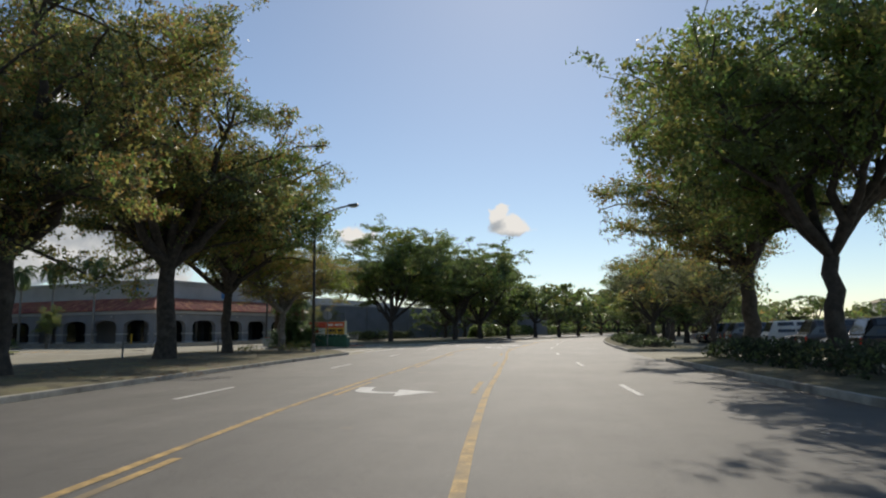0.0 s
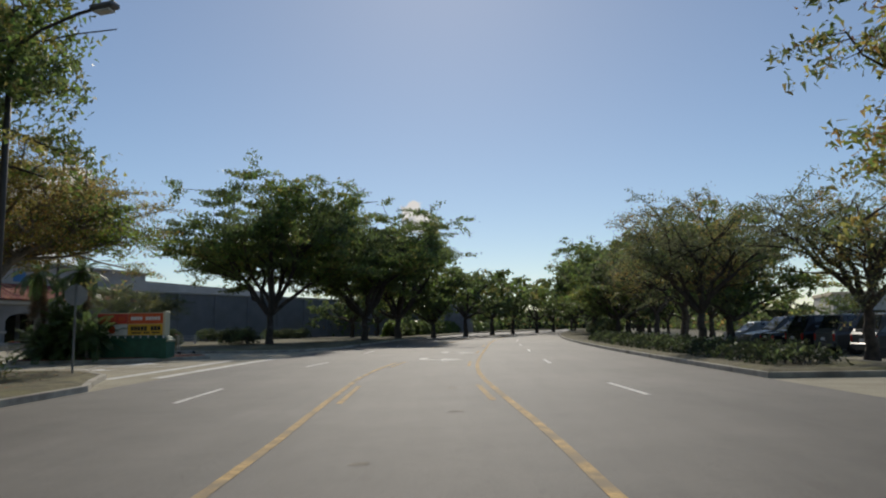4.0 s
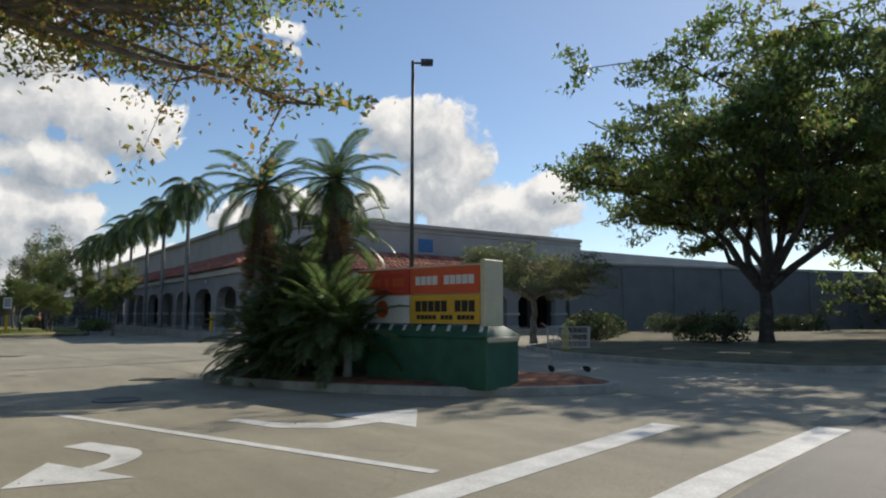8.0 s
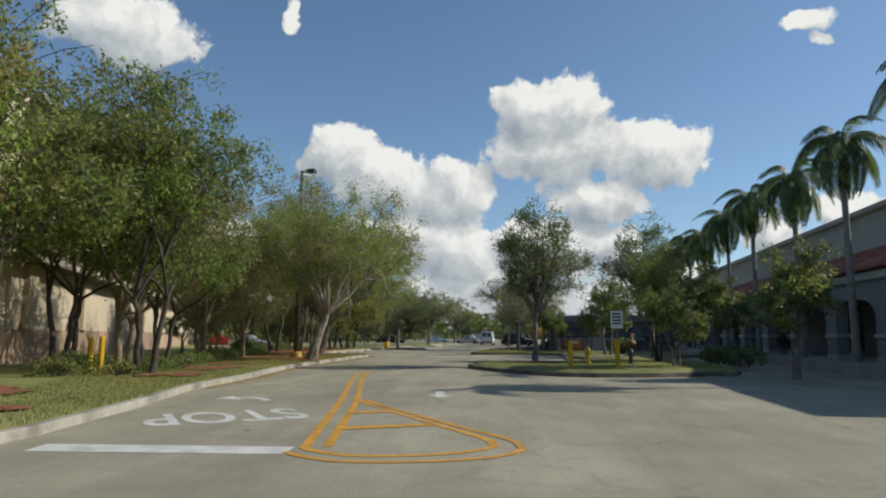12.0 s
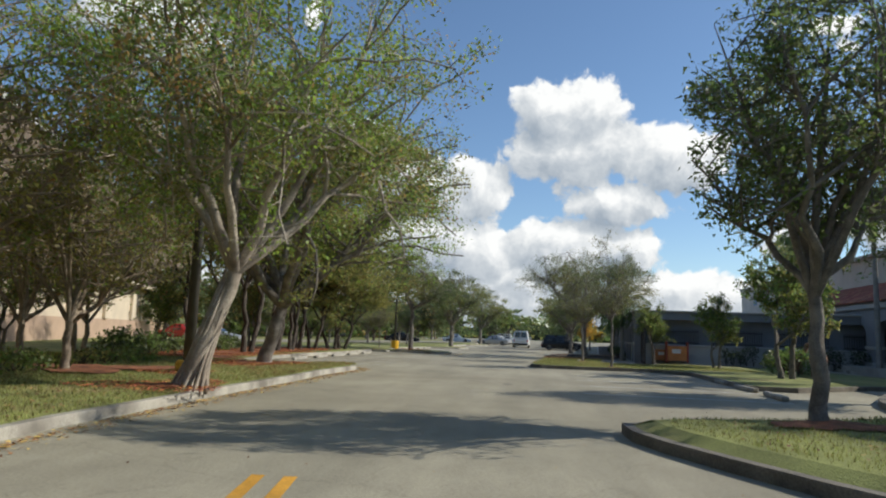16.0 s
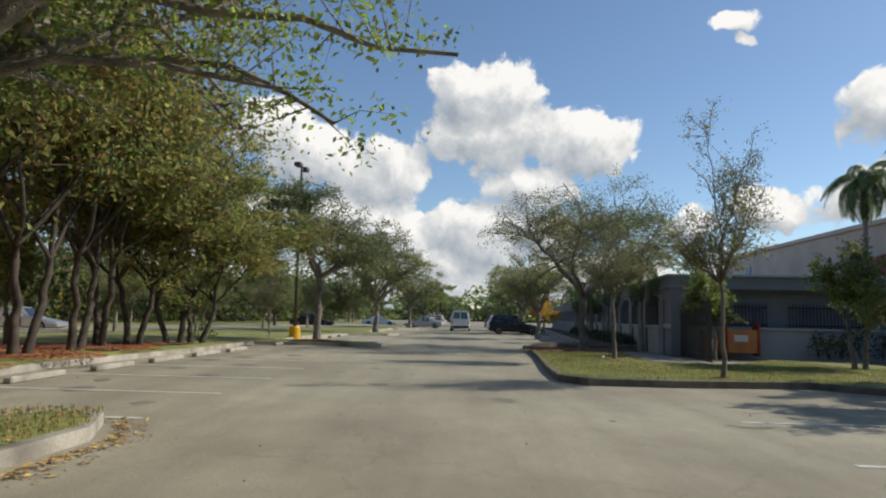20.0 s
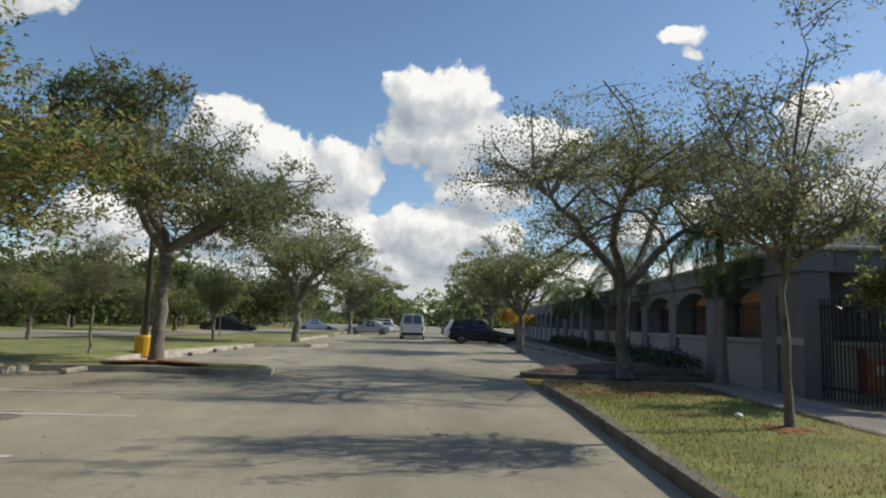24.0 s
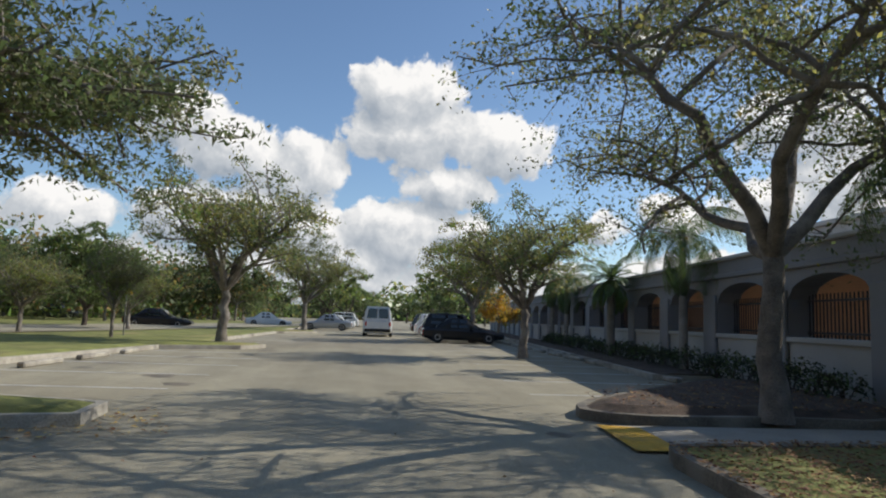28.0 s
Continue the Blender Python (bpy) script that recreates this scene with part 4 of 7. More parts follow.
# local frame: x along the side (west), y into the building; the front runs along -y... of its own frame
side_m = pose(0.25, 0.0, 0)
front_m = Matrix(((0, 1, 0, 0), (1, 0, 0, 0), (0, 0, 1, 0), (0, 0, 0, 1)))
wall_run(store, side_m, SIDE_N, BAY, 3.7, 2.35, 0.62, 3.75, 0.5, M["stucco_grey"])
bay = as_mesh("arch", arch_bay(BAY, 3.7, 2.35, 0.62, 3.75, 0.5), M["stucco_grey"])
for i in range(FRONT_N):
    piece("arch", bay, store, front_m @ pose((i + 0.5) * BAY + 0.25, 0, 0))
LEN_S, LEN_F = SIDE_N * BAY + 0.5, FRONT_N * BAY + 0.5
part("corner_pier", box(-0.08, 0.62, -0.08, 0.62, 0, 3.8, 0.02), M["stucco_grey"], store)
# pale bands round the piers
band = as_mesh("pier_band", box(-0.62, 0.62, -0.07, 0.57, 1.35, 1.52, 0.015), M["stucco_light"])
foot = as_mesh("pier_foot", box(-0.58, 0.58, -0.05, 0.55, 0.4, 0.62, 0.015), M["stucco_light"])
for i in range(SIDE_N + 1):
    piece("pier_band", band, store, pose(0.25 + i * BAY, 0, 0))
    piece("pier_foot", foot, store, pose(0.25 + i * BAY, 0, 0))
for i in range(1, FRONT_N + 1):
    piece("pier_band", band, store, front_m @ pose(0.25 + i * BAY, 0, 0))
    piece("pier_foot", foot, store, front_m @ pose(0.25 + i * BAY, 0, 0))
part("cornice", box(-0.2, LEN_S, -0.2, 0.2, 3.62, 3.98, 0.05), M["stucco_light"], store)
part("cornice", box(-0.2, 0.2, 0.2, LEN_F, 3.62, 3.98, 0.05), M["stucco_light"], store)
# inner wall with dark shop glass, ceiling of the arcade
part("inner_wall", box(3.4, LEN_S, 3.4, 3.7, 0, 4.0), M["stucco_dark"], store)
part("inner_wall", box(3.4, 3.7, 3.7, LEN_F, 0, 4.0), M["stucco_dark"], store)
for i in range(1, SIDE_N, 2):
    part("shop_window", box(i * BAY + 0.4, (i + 1) * BAY - 0.1, 3.34, 3.4, 0.6, 3.0), M["shopfront"], store)
for i in range(0, FRONT_N):
    part("shop_window", box(3.34, 3.4, max(3.8, i * BAY + 0.4), (i + 1) * BAY - 0.1, 0.5, 2.9), M["shopfront"], store)
part("arcade_ceiling", box(0.5, LEN_S, 0.5, 3.4, 3.55, 3.65), M["stucco_grey"], store)
part("arcade_ceiling", box(0.5, 3.4, 3.4, LEN_F, 3.55, 3.65), M["stucco_grey"], store)
part("arcade_floor", slab([(-1.6, -1.6), (LEN_S, -1.6), (LEN_S, LEN_F), (-1.6, LEN_F)], 0.0, 0.42), M["walk"], store)
# parapet block above
IN = 2.7
part("parapet", box(IN, LEN_S + 24, IN, LEN_F + 0.02, 3.9, 7.33), M["stucco_light"], store)
part("parapet", box(IN, LEN_S + 24, LEN_F + 0.02, LEN_F + 30, 3.9, 6.75), M["stucco_light"], store)
part("parapet_coping", box(IN + 5.36, LEN_S + 24, IN - 0.22, IN + 0.25, 7.29, 7.58, 0.04), M["stucco_light"], store)
part("corner_tower", box(IN - 0.1, IN + 5.2, IN - 0.1, LEN_F, 4.0, 7.35), M["stucco_light"], store)
part("tower_coping", box(IN - 0.25, IN + 5.35, IN - 0.25, LEN_F + 0.1, 7.3, 7.6, 0.05), M["stucco_light"], store)
part("tower_moulding", box(IN - 0.17, IN + 5.27, IN - 0.17, LEN_F + 0.05, 7.0, 7.12, 0.02), M["stucco_light"], store)
for x in (2.6,):
    part("blue_panel", box(IN + x, IN + x + 0.95, IN - 0.16, IN - 0.1, 5.9, 6.95, 0.02), M["blue"], store, "small square blue wall panel")
part("blue_panel", box(IN - 0.16, IN - 0.1, 13.0, 14.2, 5.7, 6.6, 0.02), M["blue"], store)
part("blue_panel", box(LEN_S + 18, LEN_S + 19, IN - 0.06, IN, 5.5, 6.3, 0.02), M["blue"], store)
for x, y in ((6, -0.24), (21, -0.24)):
    part("wall_lamp", box(x, x + 0.3, y, y + 0.12, 3.3, 3.45, 0.03), M["stucco_light"], store)
for y in (3.4, 12.6):
    part("wall_lamp", box(-0.24, -0.12, y, y + 0.3, 3.3, 3.45, 0.03), M["stucco_light"], store)


# clay tiles: half-round pans laid in courses on the sloping roof
def tile_field(length, run, rise, x_cut0, x_cut1):
    """Tiled slope: x along the eave, from the eave (y = 0) up to y = run; the ends are hipped where cut is 1."""
    pitch, course = 0.33, 0.62
    slope = math.hypot(run, rise)
    rows = int(slope / course)
    verts, faces = [], []
    seg = 4
    for r in range(rows):
        s0, s1 = r * course, (r + 1) * course + 0.06
        x0, x1 = x_cut0 * s0 * run / slope, length - x_cut1 * s0 * run / slope
        n = int((x1 - x0) / pitch)
        for i in range(n):
            cx = x0 + (i + 0.5) * pitch
            jit = random.uniform(-0.012, 0.012)
            b = len(verts)
            for s, lift in ((s0, 0.045), (s1, 0.0)):
                y, z = s * run / slope, s * rise / slope
                for k in range(seg + 1):
                    a = math.pi * k / seg
                    verts.append((cx - 0.14 * math.cos(a), y - 0.02, z + lift + jit + 0.11 * math.sin(a)))
            for k in range(seg):
                faces.append((b + k, b + k + 1, b + seg + 2 + k, b + seg + 1 + k))
            faces.append(tuple(b + k for k in range(seg + 1)))
    return verts, faces


RISE, RUN = 1.55, IN + 0.35
for m, ln in ((pose(-0.35, -0.35, 3.98), LEN_S), (front_m @ pose(-0.35, -0.35, 3.98), LEN_F)):
    v, f = tile_field(ln, RUN, RISE, 1, 0)
    me = mesh_of("roof_tiles", v, f, M["tile"])
    me.transform(m)
    ob = piece("roof_tiles", me, store, label="weathered red clay tiles in courses")
    ob["kind"] = "stuff"
    bm = bmesh.new()
    q = [(0, 0, 0), (ln, 0, 0), (ln, RUN, RISE), (RUN, RUN, RISE)]
    bm.faces.new([bm.verts.new(m @ Vector(c)) for c in q])
    part("roof_deck", bm, M["tile"], store)
part("hip_ridge", tube((-0.35, -0.35, 4.08), (IN, IN, 4.08 + RISE), 0.12, n=8), M["tile"], store, "pale worn hip tiles")

# -- low dark service wing and its wall along the street --
wing = holder("service_wing", frame_at((-20.0, 94.0), (0.61, 0.79)), "long low dark grey wall with pale coping", "building")
part("wall", box(0, 75, 0, 22, 0, 5.3), M["stucco_dark"], wing)
part("coping", box(-0.1, 75.1, -0.12, 0.3, 5.25, 5.5, 0.03), M["stucco_light"], wing)
for i in range(1, 15):
    part("pilaster", box(i * 5 - 0.2, i * 5 + 0.2, -0.12, -0.002, 0, 5.24, 0.02), M["stucco_dark"], wing)
part("base_band", box(0, 75, -0.06, -0.002, 0, 0.9), M["stucco_dark"], wing)

# -- low grey arcade building at the end of the lot --
U2, W2 = Vector((-0.8947, 0.4466, 0)), Vector((0.4466, 0.8947, 0))
WALL0 = Vector((-97.1, 87.71, 0))  # a point on the foot of its front
A0 = WALL0 - U2 * 18.63
arcade = holder("arcade_building", frame_at((A0.x, A0.y), U2, -1), "low grey arcade building with iron grilles in its arches", "building")
AB, AN, AX = 3.649, 22, 1.4955
bay = as_mesh("arch", arch_bay(AB, 2.88, 2.08, 0.5, 2.74, 0.6, base=1.2), M["stucco_grey"])
dado = as_mesh("dado", box(-AB / 2, AB / 2, 0.02, 0.58, 0, 1.12), M["stucco_light"])
sill = as_mesh("sill", box(-AB / 2, AB / 2, -0.06, 0.64, 1.12, 1.24, 0.02), M["stucco_light"])
rail = as_mesh("grille_rail", box(-1.44, 1.44, 0.44, 0.48, 0, 0.05), M["iron"])
rod = as_mesh("grille_bar", box(-0.013, 0.013, 0.445, 0.47, 1.24, 2.2), M["iron"])
jamb = as_mesh("pier", box(-0.385, 0.385, -0.09, -0.002, 0, 2.3, 0.02), M["stucco_grey"])
part("end_wall", box(0, AX, 0, 0.6, 0, 2.74, 0.01), M["stucco_grey"], arcade, "plain grey corner wall")
part("end_sill", box(-0.06, AX, -0.06, -0.002, 1.12, 1.3, 0.02), M["stucco_light"], arcade)
for i in range(AN):
    m = pose(AX + (i + 0.5) * AB, 0, 0)
    piece("arch", bay, arcade, m)
    piece("dado", dado, arcade, m)
    piece("sill", sill, arcade, m)
    piece("pier", jamb, arcade, pose(AX + i * AB, 0, 0))
    if i < 12:
        for z in (1.32, 2.02):
            piece("grille_rail", rail, arcade, m @ pose(0, 0, z))
        for k in range(22):
            piece("grille_bar", rod, arcade, m @ pose(-1.38 + k * 2.76 / 21, 0, 0))
AL = AX + AN * AB
part("frieze", box(-0.05, AL, -0.1, 0.72, 2.745, 2.86, 0.02), M["stucco_grey"], arcade)
part("parapet", box(-0.02, AL, -0.02, 0.7, 2.86, 3.22), M["stucco_grey"], arcade)
part("coping", box(-0.1, AL, -0.14, 0.8, 3.22, 3.32, 0.02), M["stucco_light"], arcade)
for i in range(4):
    m = front_m @ pose((i + 0.5) * AB + 0.61, 0, 0)
    for nm, me in (("dado", dado), ("sill", sill)):
        piece(nm, me, arcade, m)
    for z in (1.32, 2.02):
        piece("grille_rail", rail, arcade, m @ pose(0, 0, z))
    for k in range(22):
        piece("grille_bar", rod, arcade, m @ pose(-1.38 + k * 2.76 / 21, 0, 0))
part("end_parapet", box(-0.02, 0.7, 0.72, 15, 2.745, 3.22), M["stucco_dark"], arcade)
part("end_coping", box(-0.14, 0.8, 0.8, 15, 3.22, 3.32, 0.02), M["stucco_light"], arcade)
part("end_inner_wall", box(0.65, 0.8, 0.62, 15, 0, 2.74), M["stucco_dark"], arcade)
part("inner_wall", box(1.05, AL, 3.2, 3.5, 0, 3.2), M["orange_wall"], arcade, "orange painted inner wall")
part("back_block", box(0.5, AL, 8.6, 9, 0, 3.2), M["stucco_grey"], arcade)
part("roof", box(32, AL, 3.2, 8.6, 3.2, 3.3), M["stucco_grey"], arcade)
# unseen roof strip, added to stop sun coming through the arches
part("walk_roof", box(0.8, AL, 1.45, 3.199, 3.08, 3.2), M["stucco_light"], arcade, "added pale roof strip that keeps sun from the arches")

# -- tall sunlit store wall beyond the south lawn --
hall = holder("hall", frame_at((-137, 44.8), (1, -0.012)), "tall store with a beige lower wall and deep brown upper fascia", "building")
part("wall", box(0, 98.9, -30, 0, 1.62, 4.5), M["stucco_beige"], hall, "beige stucco wall")
part("wall_band", box(-0.05, 98.95, -30.05, 0.06, 0, 1.616), M["stucco_orange"], hall, "tan lower band")
part("fascia", box(0, 84, -30, 0.9, 4.5, 11.1, 0.05), M["brown_wall"], hall, "deep brown upper fascia")
part("fascia_coping", box(-0.2, 84.2, -0.3, 1.15, 11.1, 11.45, 0.04), M["stucco_light"], hall, "pale coping")
part("fascia_moulding", box(-0.1, 84.1, 0.9, 1.02, 4.5, 4.85, 0.03), M["stucco_beige"], hall)
part("roof", box(0.2, 83.8, -29.8, -0.32, 11.1, 11.2), M["stucco_light"], hall, "pale flat roof")
part("tower", box(84.2, 99.3, -30.2, 0.4, 4.51, 10.79), M["stucco_beige"], hall)
part("tower_coping", box(84.3, 99.5, -30.4, 0.6, 10.8, 11.1, 0.04), M["stucco_beige"], hall)
part("tower_moulding", box(84.25, 99.36, 0.4, 0.48, 7.6, 7.85, 0.03), M["stucco_light"], hall)
for i in range(10):
    part("pilaster", box(4 + i * 8.5, 5 + i * 8.5, 0.001, 0.25, 1.64, 4.49, 0.03), M["stucco_beige"], hall)
part("doorway", box(90.6, 92.6, 0.02, 0.1, 0.1, 3.4, 0.02), M["shopfront"], hall, "dark glass doorway")

# -- far buildings across the street's lot --
far = holder("far_store", pose(128, 128, 0, 0, 0, -28), "far pale flat-roofed store beyond the parked cars", "building")
part("wall", box(-34, 34, 0, 20, 0, 6.5), M["stucco_light"], far)
part("roof_edge", box(-34.3, 34.3, -0.3, 20, 6.5, 7.2, 0.05), M["stucco_beige"], far)
for i in range(6):
    part("window", box(-31 + i * 11, -25 + i * 11, -0.06, -0.002, 0.8, 3.4), M["shopfront"], far)
# ---- trees ----


def tube_path(verts, faces, pts, radii, n):
    """A tapered tube along points, added to lists."""
    b = len(verts)
    up = Vector((0.13, 0.31, 0.94))
    for i, p in enumerate(pts):
        d = (pts[min(i + 1, len(pts) - 1)] - pts[max(i - 1, 0)]).normalized()
        x = d.cross(up)
        if x.length < 0.05:
            x = d.cross(Vector((1, 0, 0)))
        x.normalize()
        y = d.cross(x)
        for k in range(n):
            a = 2 * math.pi * k / n
            verts.append(p + (x * math.cos(a) + y * math.sin(a)) * radii[i])
    for i in range(len(pts) - 1):
        for k in range(n):
            faces.append((b + i * n + k, b + i * n + (k + 1) % n, b + (i + 1) * n + (k + 1) % n, b + (i + 1) * n + k))


def bough(rng, a, b, bend, n):
    """A crooked path from a to b."""
    d = b - a
    off = Vector((rng.uniform(-1, 1), rng.uniform(-1, 1), rng.uniform(-0.3, 1))) * d.length * bend
    pts = []
    for i in range(n + 1):
        t = i / n
        w = Vector((rng.uniform(-1, 1), rng.uniform(-1, 1), rng.uniform(-1, 1))) * d.length * 0.03 * (0 < i < n)
        pts.append(a.lerp(b, t) + off * (4 * t * (1 - t)) * 0.5 + w)
    return pts


def leaf_mesh(name, centres, size, rng, mats, weights, droop=0.0, aspect=0.5, corners=3):
    """Many small leaves round the given centres: pointed ones of three corners, or bent ones of four."""
    n = len(centres)
    c = np.array(centres)
    d = rng.normal(size=(n, 3))
    d[:, 2] -= droop
    d /= np.linalg.norm(d, axis=1)[:, None]
    q = rng.normal(size=(n, 3))
    s = np.cross(d, q)
    s /= np.linalg.norm(s, axis=1)[:, None] + 1e-9
    k = np.cross(d, s)
    ln = size * rng.uniform(0.6, 1.3, size=(n, 1))
    w = ln * aspect
    base, tip = c - d * ln * 0.5, c + d * ln * 0.5
    if corners == 3:
        verts = np.stack([base + s * w * 0.62, base - s * w * 0.38 + k * ln * 0.1, tip], 1).reshape(-1, 3)
    else:
        l, r = c + s * w * 0.5 + k * ln * 0.10, c - s * w * 0.5 + k * ln * 0.10
        verts = np.stack([base, r, tip, l], 1).reshape(-1, 3)
    me = bpy.data.meshes.new(name)
    me.vertices.add(corners * n)
    me.vertices.foreach_set("co", verts.ravel())
    me.loops.add(corners * n)
    me.loops.foreach_set("vertex_index", np.arange(corners * n, dtype=np.int32))
    me.polygons.add(n)
    me.polygons.foreach_set("loop_start", np.arange(0, corners * n, corners, dtype=np.int32))
    for m in mats:
        me.materials.append(m)
    # whole sprays of one colour, with strays
    spray = (np.sin(c[:, 0] * 1.3 + 1.0) + np.sin(c[:, 1] * 1.1) + np.sin(c[:, 2] * 1.7) + rng.normal(size=n) * 1.2)
    rank = np.argsort(np.argsort(spray)) / n
    cum = np.cumsum(weights) / sum(weights)
    me.polygons.foreach_set("material_index", np.searchsorted(cum, rank).clip(0, len(mats) - 1).astype(np.int32))
    me.update(calc_edges=True)
    return me


def tree_meshes(seed, height, fork, spread, crown_base, trunk_r, limbs=6, subs=7, twigs=6, leaves=9, leaf=0.2, fill=1.0, shape="dome", lean=0.0, roots=False, twist=0.22, rim=0.35, droop=0.3, stems=1, sub0=0.3, centre=0.0, twig_wood=True, sides=1.0, flat=1.0, limb_r=0.58):
    """Meshes (wood, leaf centres) of a tree: trunk, limbs to clumps of a crown, twigs, leaves on the twigs."""
    rng = random.Random(seed)
    nrng = np.random.default_rng(seed)
    verts, faces = [], []
    mid = (height + crown_base) / 2
    half = (height - crown_base) / 2

    def clip(p):
        """Keep a point inside the crown's uneven outline."""
        lump = 1.0 + rim * noise.noise(Vector((p.x * 0.35 + seed * 3.1, p.y * 0.35, p.z * 0.35 + seed)))
        p = p - Vector((centre, 0, 0))
        if shape == "dome":
            q = Vector((p.x / spread, p.y / spread, (p.z - crown_base) / (height - crown_base) if p.z > crown_base else (p.z - crown_base) / (half * 0.6)))
        elif shape == "cone":
            t = min(1.0, max(0.0, (p.z - crown_base) / (height - crown_base)))
            w = spread * (1.05 - 0.75 * t)
            q = Vector((p.x / w, p.y / w, (p.z - mid) / half))
        else:
            q = Vector((p.x / spread, p.y / spread, (p.z - mid) / half))
        k = q.length / lump
        if k > 1:
            c = Vector((0, 0, mid if shape != "dome" else crown_base))
            p = c + (p - c) / k
        return p + Vector((centre, 0, 0))

    tips = []
    for stem in range(stems):
        sa = 2 * math.pi * stem / max(1, stems) + rng.random()
        foot = Vector((math.cos(sa), math.sin(sa), 0)) * (0.0 if stems == 1 else trunk_r * 2.2)
        top = Vector((lean * fork + math.cos(sa) * (0 if stems == 1 else fork * 0.25), math.sin(sa) * (0 if stems == 1 else fork * 0.25), fork * rng.uniform(0.9, 1.1)))
        tp = bough(rng, foot, top, 0.05, 6)
        tp[0].z -= 0.15
        rr = [trunk_r * (1.45 - 0.1 * 0) if i == 0 else trunk_r * (1.12 - 0.30 * i / 6) for i in range(7)]
        tube_path(verts, faces, tp, rr, int(12 * sides))
        if roots:
            for i in range(26):
                a = 2 * math.pi * i / 26 + rng.uniform(-0.2, 0.2)
                r0 = trunk_r * rng.uniform(1.5, 2.5)
                h1 = rng.uniform(0.5, 0.98) * fork
                pts = [Vector((math.cos(a) * r0, math.sin(a) * r0, -0.1)), Vector((math.cos(a + 0.1) * trunk_r * 1.25, math.sin(a + 0.1) * trunk_r * 1.25, h1 * 0.25)),
                       Vector((math.cos(a + 0.3) * trunk_r * 1.0, math.sin(a + 0.3) * trunk_r * 1.0, h1 * 0.6)) + top * 0.4 * Vector((1, 1, 0)).x * 0, Vector((math.cos(a + 0.45) * trunk_r * 0.7 + lean * h1, math.sin(a + 0.45) * trunk_r * 0.7, h1))]
                for j, p in enumerate(pts):
                    p.x += lean * max(0.0, p.z) * (j < 3)
                tube_path(verts, faces, pts, [trunk_r * k * rng.uniform(0.7, 1.25) for k in (0.3, 0.24, 0.2, 0.12)], 6)
        nl = max(2, limbs // stems)
        for i in range(nl):
            a = 2 * math.pi * (i + rng.uniform(-0.3, 0.3)) / nl + sa
            if i == nl - 1 and shape != "dome":
                out, hz = 0.15 * spread, 0.75
            else:
                out, hz = spread * rng.uniform(0.42, 0.72), rng.uniform(0.15, 0.72)
            tgt = clip(Vector((math.cos(a) * out + centre, math.sin(a) * out, crown_base + (height - crown_base) * hz)))
            lp = bough(rng, top, tgt, twist, 7)
            lr = [trunk_r * (limb_r * (1 - j / 7) ** 0.8 + 0.05) for j in range(8)]
            tube_path(verts, faces, lp, lr, int(8 * sides))
            for s in range(subs):
                t0 = rng.uniform(sub0, 1.0)
                k = min(6, int(t0 * 7))
                st = lp[k].lerp(lp[k + 1], t0 * 7 - k)
                reach = spread * rng.uniform(0.3, 0.62)
                dirv = Vector((rng.gauss(0, 1), rng.gauss(0, 1), rng.gauss(0.25, 0.7) * flat)).normalized() + (tgt - top).normalized() * 0.5
                en = clip(st + dirv.normalized() * reach)
                if (en - st).length < 0.3:
                    continue
                sp = bough(rng, st, en, twist, 4)
                sr = [lr[k] * 0.5 * (1 - 0.7 * j / 4) + min(0.008, trunk_r * 0.07) for j in range(5)]
                tube_path(verts, faces, sp, sr, max(3, int(5 * sides)))
                for w in range(twigs):
                    t1 = rng.uniform(0.25, 1.0)
                    k1 = min(3, int(t1 * 4))
                    ws = sp[k1].lerp(sp[k1 + 1], t1 * 4 - k1)
                    we = clip(ws + Vector((rng.gauss(0, 1), rng.gauss(0, 1), rng.gauss(0.1, 0.7) * flat)).normalized() * spread * rng.uniform(0.10, 0.26))
                    mid_p = (ws + we) / 2 + Vector((rng.gauss(0, 0.05), rng.gauss(0, 0.05), rng.gauss(0.03, 0.05)))
                    if twig_wood:
                        tube_path(verts, faces, [ws, mid_p, we], [min(0.006, trunk_r * 0.05) + 0.0013 * spread, min(0.006, trunk_r * 0.06), 0.002], 3)
                    tips.append((ws, mid_p, we))
    cs = []
    count = int(len(tips) * leaves * fill)
    pick = nrng.integers(0, len(tips), count)
    tt = nrng.uniform(0.2, 1.12, count)
    jit = nrng.normal(0, 0.055 * spread ** 0.6, (count, 3))
    jit[:, 2] *= flat
    tp_ = np.array([[list(a), list(b), list(c)] for a, b, c in tips])
    seg = tp_[pick]
    t = tt[:, None]
    pos = np.where(t < 0.5, seg[:, 0] + (seg[:, 1] - seg[:, 0]) * t * 2, seg[:, 1] + (seg[:, 2] - seg[:, 1]) * (t * 2 - 1))
    return verts, faces, pos + jit, nrng, leaf, droop


def make_tree(name, bark, leaf_mats, weights, corners=3, **kw):
    v, f, centres, nrng, leaf, droop = tree_meshes(**kw)
    trunk = mesh_of("trunk", v, f, M[bark], True)
    crown = leaf_mesh("crown", centres, leaf, nrng, [M[k] for k in leaf_mats], weights, droop, corners=corners)
    return trunk, crown


TREES = {}


def plant(kind, x, y, scale=1.0, turn=None, label="", z=0.18, sz=None, group="trees", name="tree"):
    trunk, crown, lab = TREES[kind]
    sz = scale if sz is None else sz
    turn = random.uniform(0, 360) if turn is None else turn
    h = holder(name, pose(x, y, z, 0, 0, turn) @ Matrix.Diagonal((scale, scale, sz, 1)), label or lab, "tree", group)
    piece("trunk", trunk, h)
    piece("crown", crown, h)
    return h


